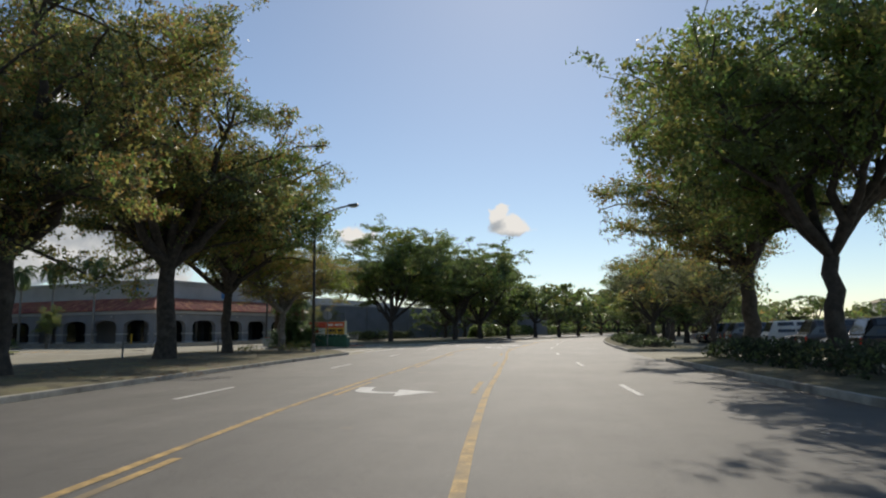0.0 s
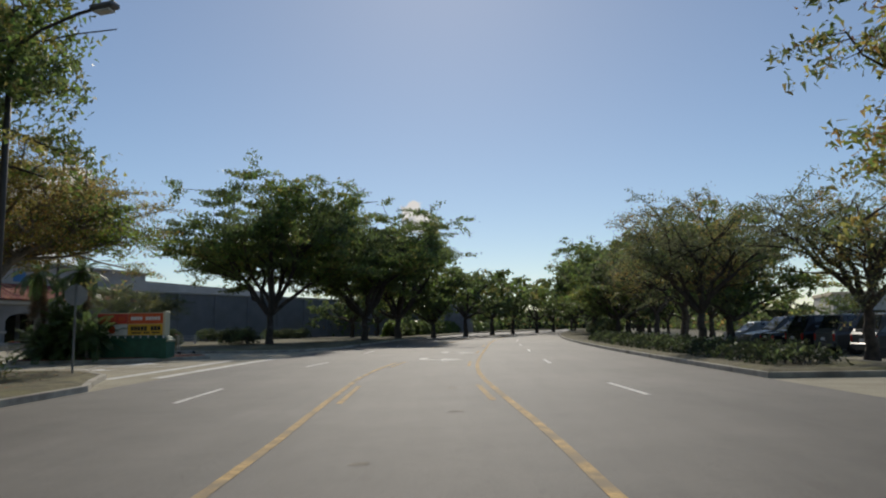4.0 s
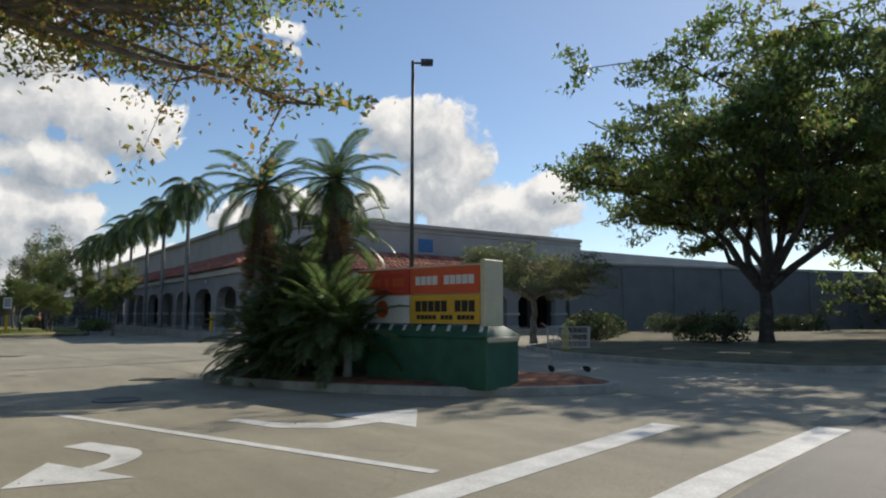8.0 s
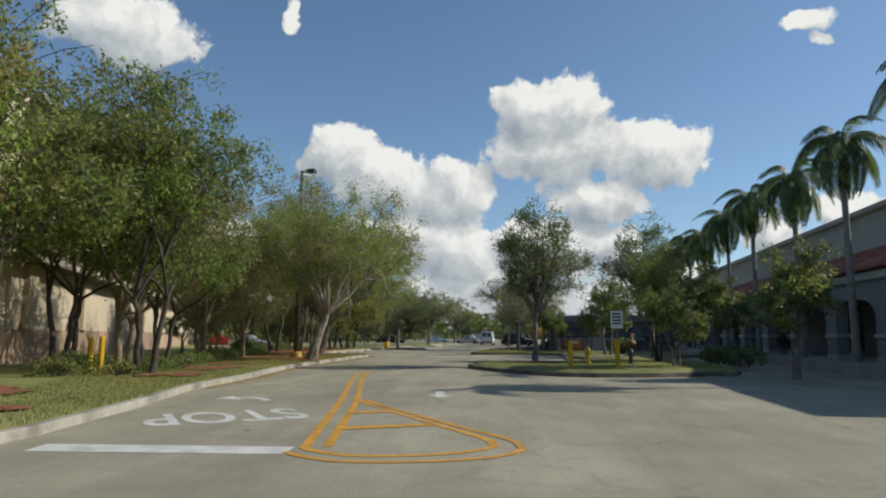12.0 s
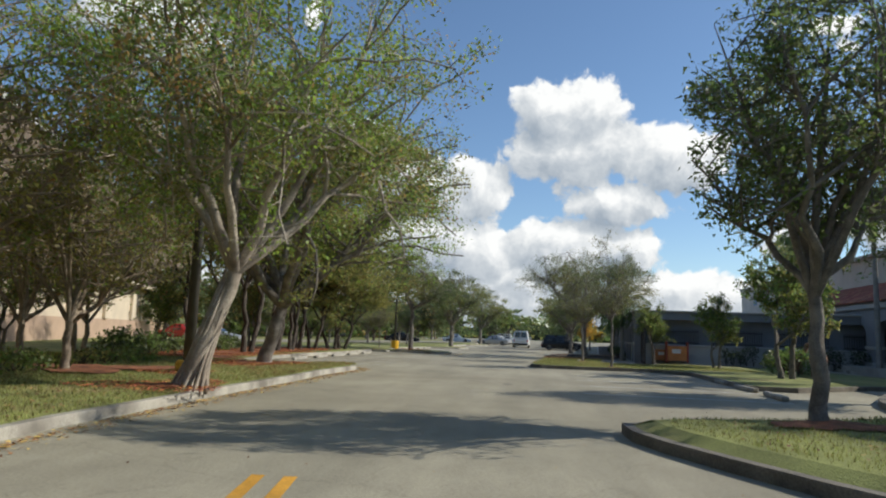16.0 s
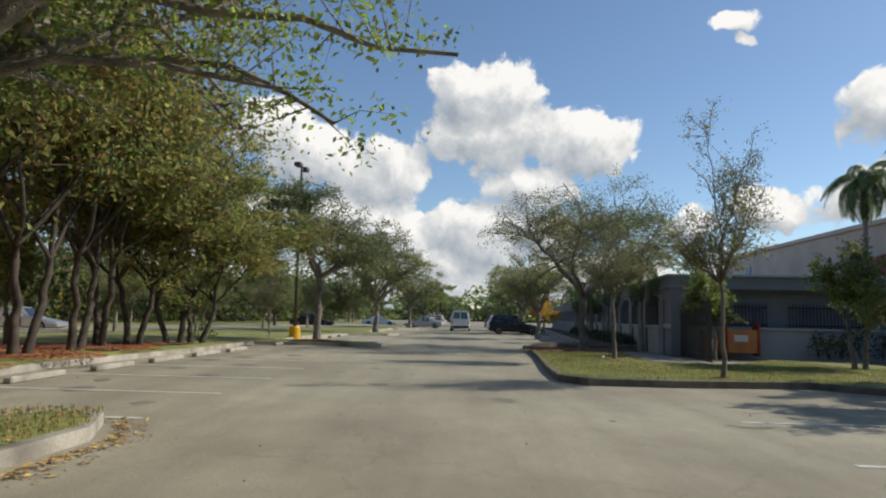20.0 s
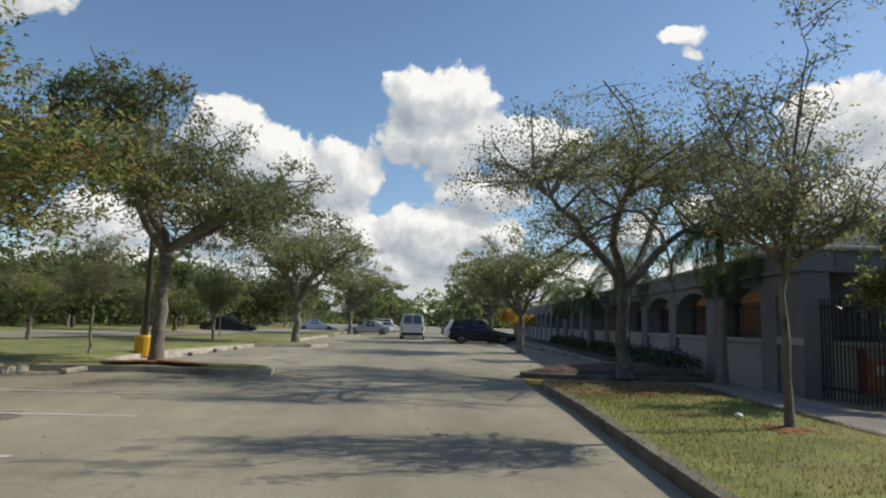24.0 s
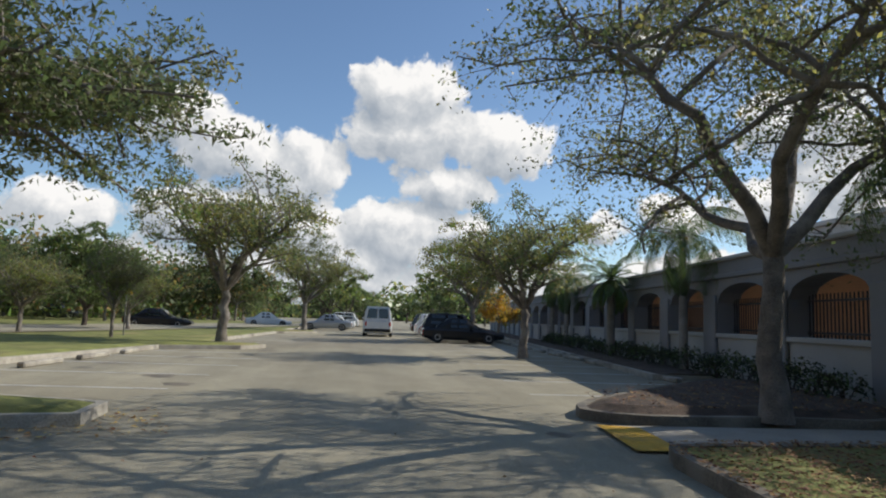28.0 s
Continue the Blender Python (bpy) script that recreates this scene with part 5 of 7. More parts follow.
TREES["street"] = (*make_tree("street", "bark_dark", ["leaf_dark", "leaf_olive", "leaf_rust", "leaf_green"], [4, 4, 2, 2], flat=0.55, seed=3, height=16.5, fork=3.6, spread=7.6, crown_base=3.2, trunk_r=0.36, limbs=11, subs=11, twigs=9, leaves=80, leaf=0.165, shape="dome", droop=0.6), "broad street tree with dense olive and rusty leaves")
TREES["street2"] = (*make_tree("street2", "bark_dark", ["leaf_dark", "leaf_green", "leaf_olive"], [3, 4, 2], flat=0.55, rim=0.5, seed=11, height=15, fork=3.2, spread=7.4, crown_base=2.8, trunk_r=0.26, limbs=11, subs=11, twigs=8, leaves=72, leaf=0.18, shape="dome", droop=0.4, twig_wood=False), "dense dark green street tree")
TREES["row"] = (*make_tree("row", "bark_dark", ["leaf_dark", "leaf_green", "leaf_olive"], [7, 4, 1], flat=0.45, seed=14, height=12.2, fork=1.7, spread=7.4, crown_base=1.3, trunk_r=0.30, limbs=10, subs=9, twigs=7, leaves=26, leaf=0.33, shape="dome", droop=0.4, twig_wood=False, rim=0.6), "broad low-forked green street tree")
TREES["row_near"] = (*make_tree("row_near", "bark_dark", ["leaf_dark", "leaf_green", "leaf_olive"], [7, 4, 1], flat=0.36, seed=15, height=12.2, fork=1.7, spread=8.2, crown_base=1.2, trunk_r=0.22, limbs=10, subs=10, twigs=7, leaves=92, leaf=0.2, shape="dome", droop=0.4, twig_wood=False, rim=0.6), "broad low-forked green street tree")
TREES["half"] = (*make_tree("half", "bark_dark", ["leaf_grey", "leaf_dark", "leaf_olive", "leaf_rust"], [5, 4, 2, 1], flat=0.6, seed=17, height=11.5, fork=2.2, spread=6.4, crown_base=3.0, trunk_r=0.27, limbs=9, subs=10, twigs=9, leaves=26, leaf=0.15, shape="dome", droop=0.4, rim=0.5), "half-bare street tree with grey-brown leaves")
TREES["exit"] = (*make_tree("exit", "bark", ["leaf_olive", "leaf_rust", "leaf_dark", "leaf_bright"], [4, 3, 3, 1], flat=0.35, corners=4, seed=36, height=8.1, fork=2.3, spread=6.4, crown_base=3.85, trunk_r=0.24, limbs=10, subs=12, twigs=10, leaves=76, leaf=0.1, shape="dome", twist=0.34, droop=0.5, centre=2.2), "round-headed street tree with thin yellowing leaves")
TREES["oak"] = (*make_tree("oak", "bark", ["leaf_dark", "leaf_grey", "leaf_olive"], [5, 3, 2], flat=0.6, limb_r=0.66, seed=21, height=7.4, fork=2.7, spread=4.5, crown_base=2.9, trunk_r=0.155, limbs=7, subs=11, twigs=9, leaves=48, leaf=0.108, shape="dome", twist=0.34), "spreading live oak with small grey-green leaves")
TREES["limbed"] = (*make_tree("limbed", "bark", ["leaf_dark", "leaf_grey", "leaf_olive"], [5, 3, 2], flat=0.7, limb_r=0.7, corners=4, seed=26, height=7.6, fork=2.5, spread=6.0, crown_base=3.4, trunk_r=0.18, limbs=5, subs=17, twigs=12, leaves=35, leaf=0.09, shape="dome", twist=0.4, sub0=0.5), "large live oak with dark spreading limbs and an open crown")
TREES["drive_oak"] = (*make_tree("drive_oak", "bark", ["leaf_olive", "leaf_green", "leaf_bright"], [5, 3, 2], flat=0.6, limb_r=0.66, corners=4, seed=29, height=8.6, fork=2.0, spread=6.4, crown_base=3.5, trunk_r=0.22, limbs=10, subs=13, twigs=11, leaves=44, leaf=0.1, shape="dome", twist=0.3, sub0=0.35, centre=1.6, lean=0.25), "dark-trunked oak leaning over the drive")
TREES["oak2"] = (*make_tree("oak2", "bark", ["leaf_dark", "leaf_grey", "leaf_olive", "leaf_green"], [3, 3, 4, 2], flat=0.6, seed=34, height=7.0, fork=1.9, spread=4.4, crown_base=2.3, trunk_r=0.18, limbs=7, subs=11, twigs=8, leaves=26, leaf=0.13, shape="dome", twist=0.3, twig_wood=False), "live oak with a light grey-green crown")
TREES["ficus"] = (*make_tree("ficus", "bark_pale", ["leaf_bright", "leaf_olive", "leaf_green", "leaf_rust"], [6, 3, 4, 1], corners=4, seed=42, height=10.4, fork=2.5, spread=4.8, crown_base=4.0, trunk_r=0.165, limbs=10, subs=13, twigs=10, leaves=36, leaf=0.092, shape="dome", lean=0.3, roots=True, twist=0.16, sub0=0.4, centre=0.8), "pale ficus with roots down its trunk and a wide thin crown")
TREES["bare"] = (*make_tree("bare", "bark", ["leaf_grey", "leaf_olive", "leaf_dark"], [4, 2, 2], seed=55, height=6.0, fork=1.7, spread=1.6, crown_base=1.7, trunk_r=0.05, limbs=12, subs=10, twigs=8, leaves=8, leaf=0.06, shape="round", twist=0.14), "slender half-bare tree with sparse small leaves")
TREES["cone"] = (*make_tree("cone", "bark", ["leaf_dark", "leaf_green", "leaf_grey"], [3, 3, 3], rim=0.6, seed=61, height=8.4, fork=2.0, spread=3.1, crown_base=1.9, trunk_r=0.12, limbs=13, subs=10, twigs=8, leaves=15, leaf=0.115, shape="cone", twist=0.2), "upright young oak with dark open foliage")
TREES["thick"] = (*make_tree("thick", "bark_dark", ["leaf_green", "leaf_olive", "leaf_dark", "leaf_bright"], [5, 4, 3, 2], seed=73, height=8.4, fork=1.9, spread=3.8, crown_base=1.6, trunk_r=0.075, limbs=9, subs=9, twigs=7, leaves=34, leaf=0.115, shape="round", stems=3, droop=0.6, twig_wood=False, sides=0.75), "many-stemmed tree with hanging green foliage")
TREES["autumn"] = (*make_tree("autumn", "bark_dark", ["leaf_olive", "leaf_green", "leaf_dark", "leaf_rust"], [5, 3, 3, 2], seed=74, height=8.4, fork=1.9, spread=3.8, crown_base=1.8, trunk_r=0.075, limbs=9, subs=9, twigs=7, leaves=56, leaf=0.105, shape="round", stems=2, droop=0.6, twig_wood=False, sides=0.75), "twin-stemmed tree with hanging olive and yellowing foliage")
TREES["airy"] = (*make_tree("airy", "bark_dark", ["leaf_green", "leaf_olive", "leaf_dark", "leaf_bright"], [5, 4, 4, 1], seed=75, height=8.4, fork=1.9, spread=3.8, crown_base=2.3, trunk_r=0.075, limbs=9, subs=9, twigs=7, leaves=54, leaf=0.115, shape="round", stems=3, droop=0.6, twig_wood=False, sides=0.75), "many-stemmed tree with thin light green foliage")
TREES["lean"] = (*make_tree("lean", "bark_dark", ["leaf_olive", "leaf_bright", "leaf_yellow"], [6, 4, 1], seed=77, height=11.5, fork=3.0, spread=3.3, crown_base=3.2, trunk_r=0.2, limbs=9, subs=10, twigs=8, leaves=60, leaf=0.12, shape="round", lean=0.15, droop=0.6), "leaning tree with a dark trunk and yellow-green leaves")
TREES["small"] = (*make_tree("small", "bark", ["leaf_green", "leaf_olive", "leaf_dark"], [4, 3, 3], seed=84, height=4.4, fork=1.1, spread=2.0, crown_base=1.1, trunk_r=0.08, limbs=7, subs=8, twigs=6, leaves=26, leaf=0.13, shape="round", stems=2), "small rounded ornamental tree")
TREES["far"] = (*make_tree("far", "bark_dark", ["leaf_dark", "leaf_green", "leaf_olive"], [6, 3, 1], flat=0.6, seed=95, height=9, fork=1.6, spread=5.4, crown_base=0.7, trunk_r=0.22, limbs=6, subs=6, twigs=5, leaves=13, leaf=0.45, shape="dome", twig_wood=False, rim=0.5, sides=0.5), "full-crowned tree in the distance")
TREES["thicket"] = (*make_tree("thicket", "bark", ["leaf_dark", "leaf_grey", "leaf_rust", "leaf_hedge"], [6, 2, 1, 4], seed=97, height=9.5, fork=1.8, spread=5.2, crown_base=0.9, trunk_r=0.16, limbs=7, subs=7, twigs=5, leaves=16, leaf=0.4, shape="dome", twig_wood=False, rim=0.5, sides=0.5), "tangled brownish green tree at the edge of the woods")
TREES["gold"] = (*make_tree("gold", "bark", ["leaf_yellow", "leaf_olive"], [5, 2], seed=99, height=4.6, fork=1.2, spread=2.2, crown_base=1.0, trunk_r=0.1, limbs=6, subs=7, twigs=6, leaves=22, leaf=0.16, shape="round"), "small tree with golden yellow leaves")
TREES["twiggy"] = (*make_tree("twiggy", "bark_twig", ["leaf_olive", "leaf_green", "leaf_rust", "leaf_bright"], [5, 4, 2, 3], seed=105, height=7.6, fork=1.2, spread=3.4, crown_base=1.3, trunk_r=0.1, limbs=10, subs=14, twigs=11, leaves=6, leaf=0.11, shape="round", stems=2), "leafless grey-brown tree full of fine twigs")
# street verge
for x, y, s, k in ((-13.4, 20.5, 1.0, "street"), (-13.2, 32.6, 1.22, "street"), (-13.1, 42.0, 1.14, "street2"), (-14.5, 6.0, 1.0, "row")):
    plant(k, x, y, s, group="street trees")
plant("exit", -10.6, 46.2, 1.0, 97, group="street trees")
# across the street
for x, y, s, k in ((10.6, 4, 0.8, "row"), (11.6, 19, 1.0, "street2"), (14.6, 30.5, 1.0, "street"), (18.5, 44, 0.7, "half"), (17.5, 53, 0.72, "half"), (23.6, 66, 1.0, "half"), (27, 77, 0.9, "half"), (28.2, 87.9, 0.95, "row"), (33.8, 98, 1.05, "row"), (33.6, 108, 1.2, "row"), (40.6, 126, 1.3, "row"), (22, 58, 0.75, "row"), (39, 106, 1.2, "far"), (48, 122, 1.25, "far"), (58, 140, 1.3, "far"), (72, 165, 1.3, "far")):
    plant(k, x, y, s, group="street trees")
# row behind the entry
plant("row_near", -5.3, 78.4, 1.3, 60, sz=1.46, group="street trees")
plant("row_near", 2.6, 87.4, 1.4, 150, sz=1.4, group="street trees")
for x, y, s, k in ((6.5, 97, 1.2, "row"), (11.5, 105, 0.9, "row"), (17, 113, 1.4, "far"), (22.5, 121, 1.4, "far"), (28, 130, 1.4, "far"), (35, 140, 1.3, "far"), (42, 152, 1.4, "far"), (50, 164, 1.4, "far"), (58, 176, 1.4, "far")):
    plant(k, x, y, s, group="street trees")
plant("oak", -14.6, 74.6, 0.95, label="spreading dark shrub tree in front of the store", sz=0.66)
# south lawn
plant("lean", -35.2, 47.2, 1.15, 150, group="lawn trees")
for x, y, s in ((-41.0, 46.6, 1.3),):
    plant("thick", x, y, s, group="lawn trees")
plant("ficus", -56.3, 56.3, 1.0, 72, group="lawn trees")
plant("drive_oak", -65.5, 57.4, 1.0, 75, group="lawn trees")
for x, y, s in ((-71.5, 54.6, 1.5), (-74.5, 56.3, 1.55), (-77.6, 57.5, 1.4), (-80.2, 58.3, 1.4), (-81.9, 58.9, 1.4)):
    plant("autumn", x, y, s, label="slim twin-stemmed tree in a mulch bed", group="lawn trees")
for x, y, s, tall in ((-83.1, 59.7, 1.35, 1.12), (-84.1, 60.9, 1.4, 0.95), (-85.6, 61.6, 1.3, 0.85)):
    plant("autumn", x, y, s, label="low-hanging twin-stemmed tree in a mulch bed", sz=tall, group="lawn trees")
plant("oak", -89.0, 66.75, 1.02, 75, group="lot trees")
plant("row", -125.0, 68.8, 0.5, label="dense dark round-crowned tree on the far lawn", sz=0.62, group="far trees")
plant("row", -132.0, 61.4, 0.55, 40, label="dense dark round-crowned tree on the far lawn", sz=0.6, group="far trees")
plant("bare", -92.7, 65.0, 0.8, group="lawn trees")
for x, y, s, k in ((-105.4, 73.8, 1.05, "oak2"), (-126.3, 83.0, 1.05, "oak2"), (-145, 91, 0.85, "far"), (-165, 100, 0.85, "far"), (-108.5, 70.0, 0.55, "cone")):
    plant(k, x, y, s, group="lot trees")
for x, y, s in ((-67.0, 49.0, 0.8), (-76.5, 52.2, 0.9), (-83.0, 56.2, 1.0)):
    plant("small", x, y, s, label="bushy dark tree in the scrub behind the mulch beds", group="lawn trees")
for x, y, s in ((-53.0, 48.6, 1.4), (-57.3, 51.2, 1.38), (-60.5, 53.0, 0.95), (-65.0, 50.4, 0.9), (-69.6, 50.6, 0.95)):
    plant("twiggy", x, y, s, group="lawn trees")
for x, y, s in ((-45.4, 50.6, 1.2), (-49.4, 50.4, 1.05), (-48.0, 47.6, 1.3)):
    plant("airy", x, y, s, group="lawn trees")
# islands to the north
plant("cone", -51.3, 66.05, 0.98, 10, group="island trees")
plant("thick", -50.5, 71.8, 0.72, group="island trees")
plant("small", -46.0, 69.8, 0.72, label="small thin tree with yellowing leaves", group="island trees")
plant("cone", -56.0, 75.0, 1.05, group="island trees")
plant("small", -50.5, 74.8, 1.1, group="island trees")
plant("small", -41.3, 71.0, 1.0, label="young tree held by wooden stakes", group="island trees")
plant("bare", -70.5, 72.6, 0.97, sz=1.12, group="lawn trees")
plant("bare", -76.7, 74.1, 1.1, group="lawn trees")
plant("small", -64.5, 76.8, 1.2, group="lawn trees")
plant("small", -72.5, 79.5, 0.85, group="lawn trees")
plant("small", -78.0, 79.3, 0.8, group="lawn trees", label="small dark tree with several trunks by the cabinets")
plant("limbed", -84.6, 78.0, 0.95, 150, z=0.22, group="lot trees")
for x, y, s, k in ((-98.4, 83.2, 0.85, "oak2"), (-112, 89.0, 0.95, "oak2"), (-128, 96, 0.8, "far"), (-146, 104, 0.8, "far"), (-165, 112.5, 0.85, "far")):
    plant(k, x, y, s, group="lot trees")
plant("gold", -117.5, 94.3, 1.0, group="lot trees")
# second rows that close the street's end
rngs = random.Random(8)
for i in range(10):
    p = street(104 + i * 11, -15.5)
    plant("far", p[0], p[1], rngs.uniform(1.1, 1.4), group="far trees")
    p = street(88 + i * 11, 24)
    plant("far", p[0], p[1], rngs.uniform(0.8, 1.1), group="far trees")
# distance at the end of the lot and behind the lawn
rngf = random.Random(5)
for i in range(34):
    t = rngf.uniform(0, 1)
    x, y = -92 - 84 * t, 44 + 56 * t
    k = rngf.uniform(7, 26)
    plant("thicket", x - 0.55 * k, y - 0.83 * k, rngf.uniform(0.75, 1.1), group="far trees")
for x, y, s in ((-112, 66.5, 0.55), (-119, 71.0, 0.6), (-98.5, 57.5, 0.6), (-104, 62.0, 0.5)):
    plant("oak2", x, y, s, label="young tree on the far lawn", group="far trees")
for i in range(11):
    plant("far", -200 - rngf.uniform(0, 40), 70 + i * 9.5, rngf.uniform(0.85, 1.15), group="far trees")
for i in range(8):
    plant("far", 42 + i * 9 + rngf.uniform(-3, 3), 128 + rngf.uniform(-10, 25) - i * 5, rngf.uniform(0.7, 1.0), group="far trees")


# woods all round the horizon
def wood_shade_sheet(line, high, seed, closed=False):
    """A dark ragged-topped sheet behind the leaves; the woods' inner shade is its colour."""
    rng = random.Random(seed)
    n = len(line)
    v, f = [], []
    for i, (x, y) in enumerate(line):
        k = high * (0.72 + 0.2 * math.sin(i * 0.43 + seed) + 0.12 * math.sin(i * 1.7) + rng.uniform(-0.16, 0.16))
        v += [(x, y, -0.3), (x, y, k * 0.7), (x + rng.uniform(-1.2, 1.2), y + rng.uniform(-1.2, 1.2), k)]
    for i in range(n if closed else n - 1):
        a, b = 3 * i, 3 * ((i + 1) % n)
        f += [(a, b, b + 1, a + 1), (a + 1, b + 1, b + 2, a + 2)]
    return tagged(new("woods", mesh_of("woods", v, f, M["wood_shade"])), "dark sheet with the inner shade of distant woods in its colour", "woods", kind="stuff")


def wood_belt(radius, high, n, seed, cx=-40, cy=70):
    rng = np.random.default_rng(seed)
    a = rng.uniform(0, 2 * math.pi, n)
    r = radius + rng.normal(0, 8, n)
    top = high * (0.62 + 0.22 * np.sin(a * 23) + 0.16 * np.sin(a * 61 + 1) + 0.1 * np.sin(a * 131))
    c = np.stack([cx + r * np.cos(a), cy + r * np.sin(a), top * rng.uniform(0, 1, n) ** 0.8], 1)
    me = leaf_mesh("far_woods", c, 1.5, rng, [M["leaf_dark"], M["leaf_green"], M["leaf_olive"]], [4, 4, 2], 0.2, 0.8)
    return tagged(new("far_woods", me), "belt of dark green woods on the horizon", "woods", kind="stuff")


wood_belt(265, 13, 30000, 7)
wood_shade_sheet([(-40 + 279 * math.cos(a), 70 + 279 * math.sin(a)) for a in (i * math.pi / 350 for i in range(700))], 8.5, 4, True)


def wood_edge(pts, high, deep, n, seed, side=1):
    """A ragged wall of foliage along a line, at the edge of woods."""
    rng = np.random.default_rng(seed)
    line = smooth_line(pts, 1.0)
    k = rng.integers(0, len(line), n)
    base = np.array(line)[k] + rng.normal(0, deep / 2, (n, 2))
    s = k * 1.0
    top = high * (0.75 + 0.2 * np.sin(s * 0.43 + seed) + 0.15 * np.sin(s * 0.97) + 0.1 * np.sin(s * 2.3))
    c = np.concatenate([base, (0.2 + top * rng.uniform(0, 1, n) ** 0.75)[:, None]], 1)
    me = leaf_mesh("wood_edge", c, 0.55, rng, [M["leaf_dark"], M["leaf_grey"], M["leaf_rust"], M["leaf_green"]], [6, 2, 1, 3], 0.2, 0.7)
    wood_shade_sheet(offset_line(line, deep * 0.9 * side), high * 0.72, seed)
    return tagged(new("wood_edge", me), "ragged edge of brownish green woods", "woods", kind="stuff")


wood_edge([(-104, 32), (-125, 46), (-150, 62), (-178, 80), (-205, 96)], 9.0, 7.0, 22000, 3)
wood_edge([street(y, -21) for y in (112, 130, 150, 175, 200)], 6.0, 4.0, 5000, 5, 1)
wood_edge([street(205, -40), street(212, -10), street(215, 15), street(205, 45)], 8.0, 6.0, 5000, 9)
wood_edge([street(y, 34) for y in (110, 130, 150, 175, 200)], 5.0, 4.0, 5000, 6, -1)
# ---- palms ----


def frond_mesh(name, length, n, leaf_len, arch, hang, mat, seed, width=0.035, vee=0.5, rise=0.75):
    """One feathery frond along +x from its foot: a bent rib with two rows of leaflets."""
    rng = random.Random(seed)
    verts, faces = [], []
    rib = []
    for i in range(n + 1):
        t = i / n
        x = length * (t - 0.12 * arch * t * t)
        z = length * (rise * t - arch * t * t)
        rib.append(Vector((x, 0, z)))
    tube_path(verts, faces, rib[::3] + [rib[-1]], [0.022 * (1 - 0.85 * i / (len(rib[::3]))) for i in range(len(rib[::3]) + 1)], 3)
    for i in range(2, n):
        t = i / n
        d = (rib[i + 1] - rib[i - 1]).normalized()
        ln = leaf_len * (math.sin(math.pi * min(1.0, 0.12 + 0.85 * t)) ** 0.6) * rng.uniform(0.85, 1.15)
        for s in (-1, 1):
            out = Vector((0.45, s * 1.0, vee - hang * rng.uniform(0.7, 1.2))).normalized()
            out = (d * 0.55 + out).normalized()
            side = d.cross(out).cross(out).normalized() * width
            p0 = rib[i]
            p1 = p0 + out * ln * 0.55
            p2 = p0 + out * ln + Vector((0, 0, -hang * ln * 0.45))
            b = len(verts)
            verts += [p0 + side * 0.4, p0 - side * 0.4, p1 - side, p1 + side, p2]
            faces += [(b, b + 1, b + 2, b + 3), (b + 3, b + 2, b + 4)]
    return mesh_of(name, verts, faces, mat)


def palm(x, y, trunk_h, radius, frond, count, label, dead=None, dead_n=0, shaft=0.0, z=0.18, bow=0.0, seed=1, group="palms", low=-0.25, high=1.1):
    rng = random.Random(seed)
    h = holder("palm_tree", pose(x, y, z), label, "palm tree", group)
    pts = [Vector((bow * (i / 8) ** 2, 0, trunk_h * i / 8 - (0.1 if i == 0 else 0))) for i in range(9)]
    v, f = [], []
    tube_path(v, f, pts, [radius * (1.35 if i == 0 else 1.08 - 0.25 * i / 8 + 0.03 * (i % 2)) for i in range(9)], 12)
    piece("trunk", mesh_of("trunk", v, f, M["palm_trunk"], True), h)
    top = pts[-1]
    if shaft:
        part("crownshaft", tube(top - Vector((0, 0, 0.05)), top + Vector((0, 0, shaft)), radius * 0.85, radius * 0.5), M["frond"], h, smooth=True)
        top = top + Vector((0, 0, shaft * 0.9))
    for i in range(count):
        a = 360 * (i * 0.381966) + rng.uniform(-12, 12)
        t = i / max(1, count - 1)
        tilt = math.degrees(high + (low - high) * t) * -1 + rng.uniform(-6, 6)
        piece("frond", frond[i % len(frond)], h, pose(top.x, top.y, top.z, 0, 0, a) @ pose(0, 0, 0, 0, tilt + 35, rng.uniform(-12, 12)))
    for i in range(dead_n):
        a = 360 * (i * 0.381966) + rng.uniform(-12, 12)
        piece("dead_frond", dead, h, pose(top.x, top.y, top.z - rng.uniform(0.1, 0.9), 0, 0, a) @ pose(0, 0, 0, 0, rng.uniform(110, 130), rng.uniform(-15, 15)), "dry brown hanging frond")
    return h


F_DATE = [frond_mesh("frond", 1.5, 46, 0.36, 0.62, 0.3, M["frond"], s, 0.013, 0.4) for s in (1, 2)]
F_DEAD = frond_mesh("dead_frond", 1.6, 30, 0.32, 0.3, 0.9, M["frond_dead"], 5, 0.014, 0.0)
F_ROYAL = [frond_mesh("frond", 2.4, 54, 0.62, 1.2, 1.0, M["frond"], s, 0.02, 0.1) for s in (3, 4)]
F_QUEEN = [frond_mesh("frond", 2.1, 46, 0.55, 1.0, 1.5, M["frond"], s, 0.011, 0.0) for s in (6, 7)]
F_BUSH = [frond_mesh("frond", 1.35, 34, 0.34, 0.5, 0.25, M["frond"], s, 0.012, 0.45) for s in (8, 9)]
for i, (x, y, th) in enumerate(((-13.3, 56.6, 4.0), (-11.75, 57.2, 4.1))):
    palm(x, y, th, 0.17, F_DATE, 24, "date palm with a skirt of dry hanging fronds", F_DEAD, 32, seed=i + 3, group="sign palms", low=-0.75)
palm(-12.4, 58.1, 3.0, 0.15, F_DATE, 22, "shorter date palm between two taller ones", F_DEAD, 20, seed=9, group="sign palms")
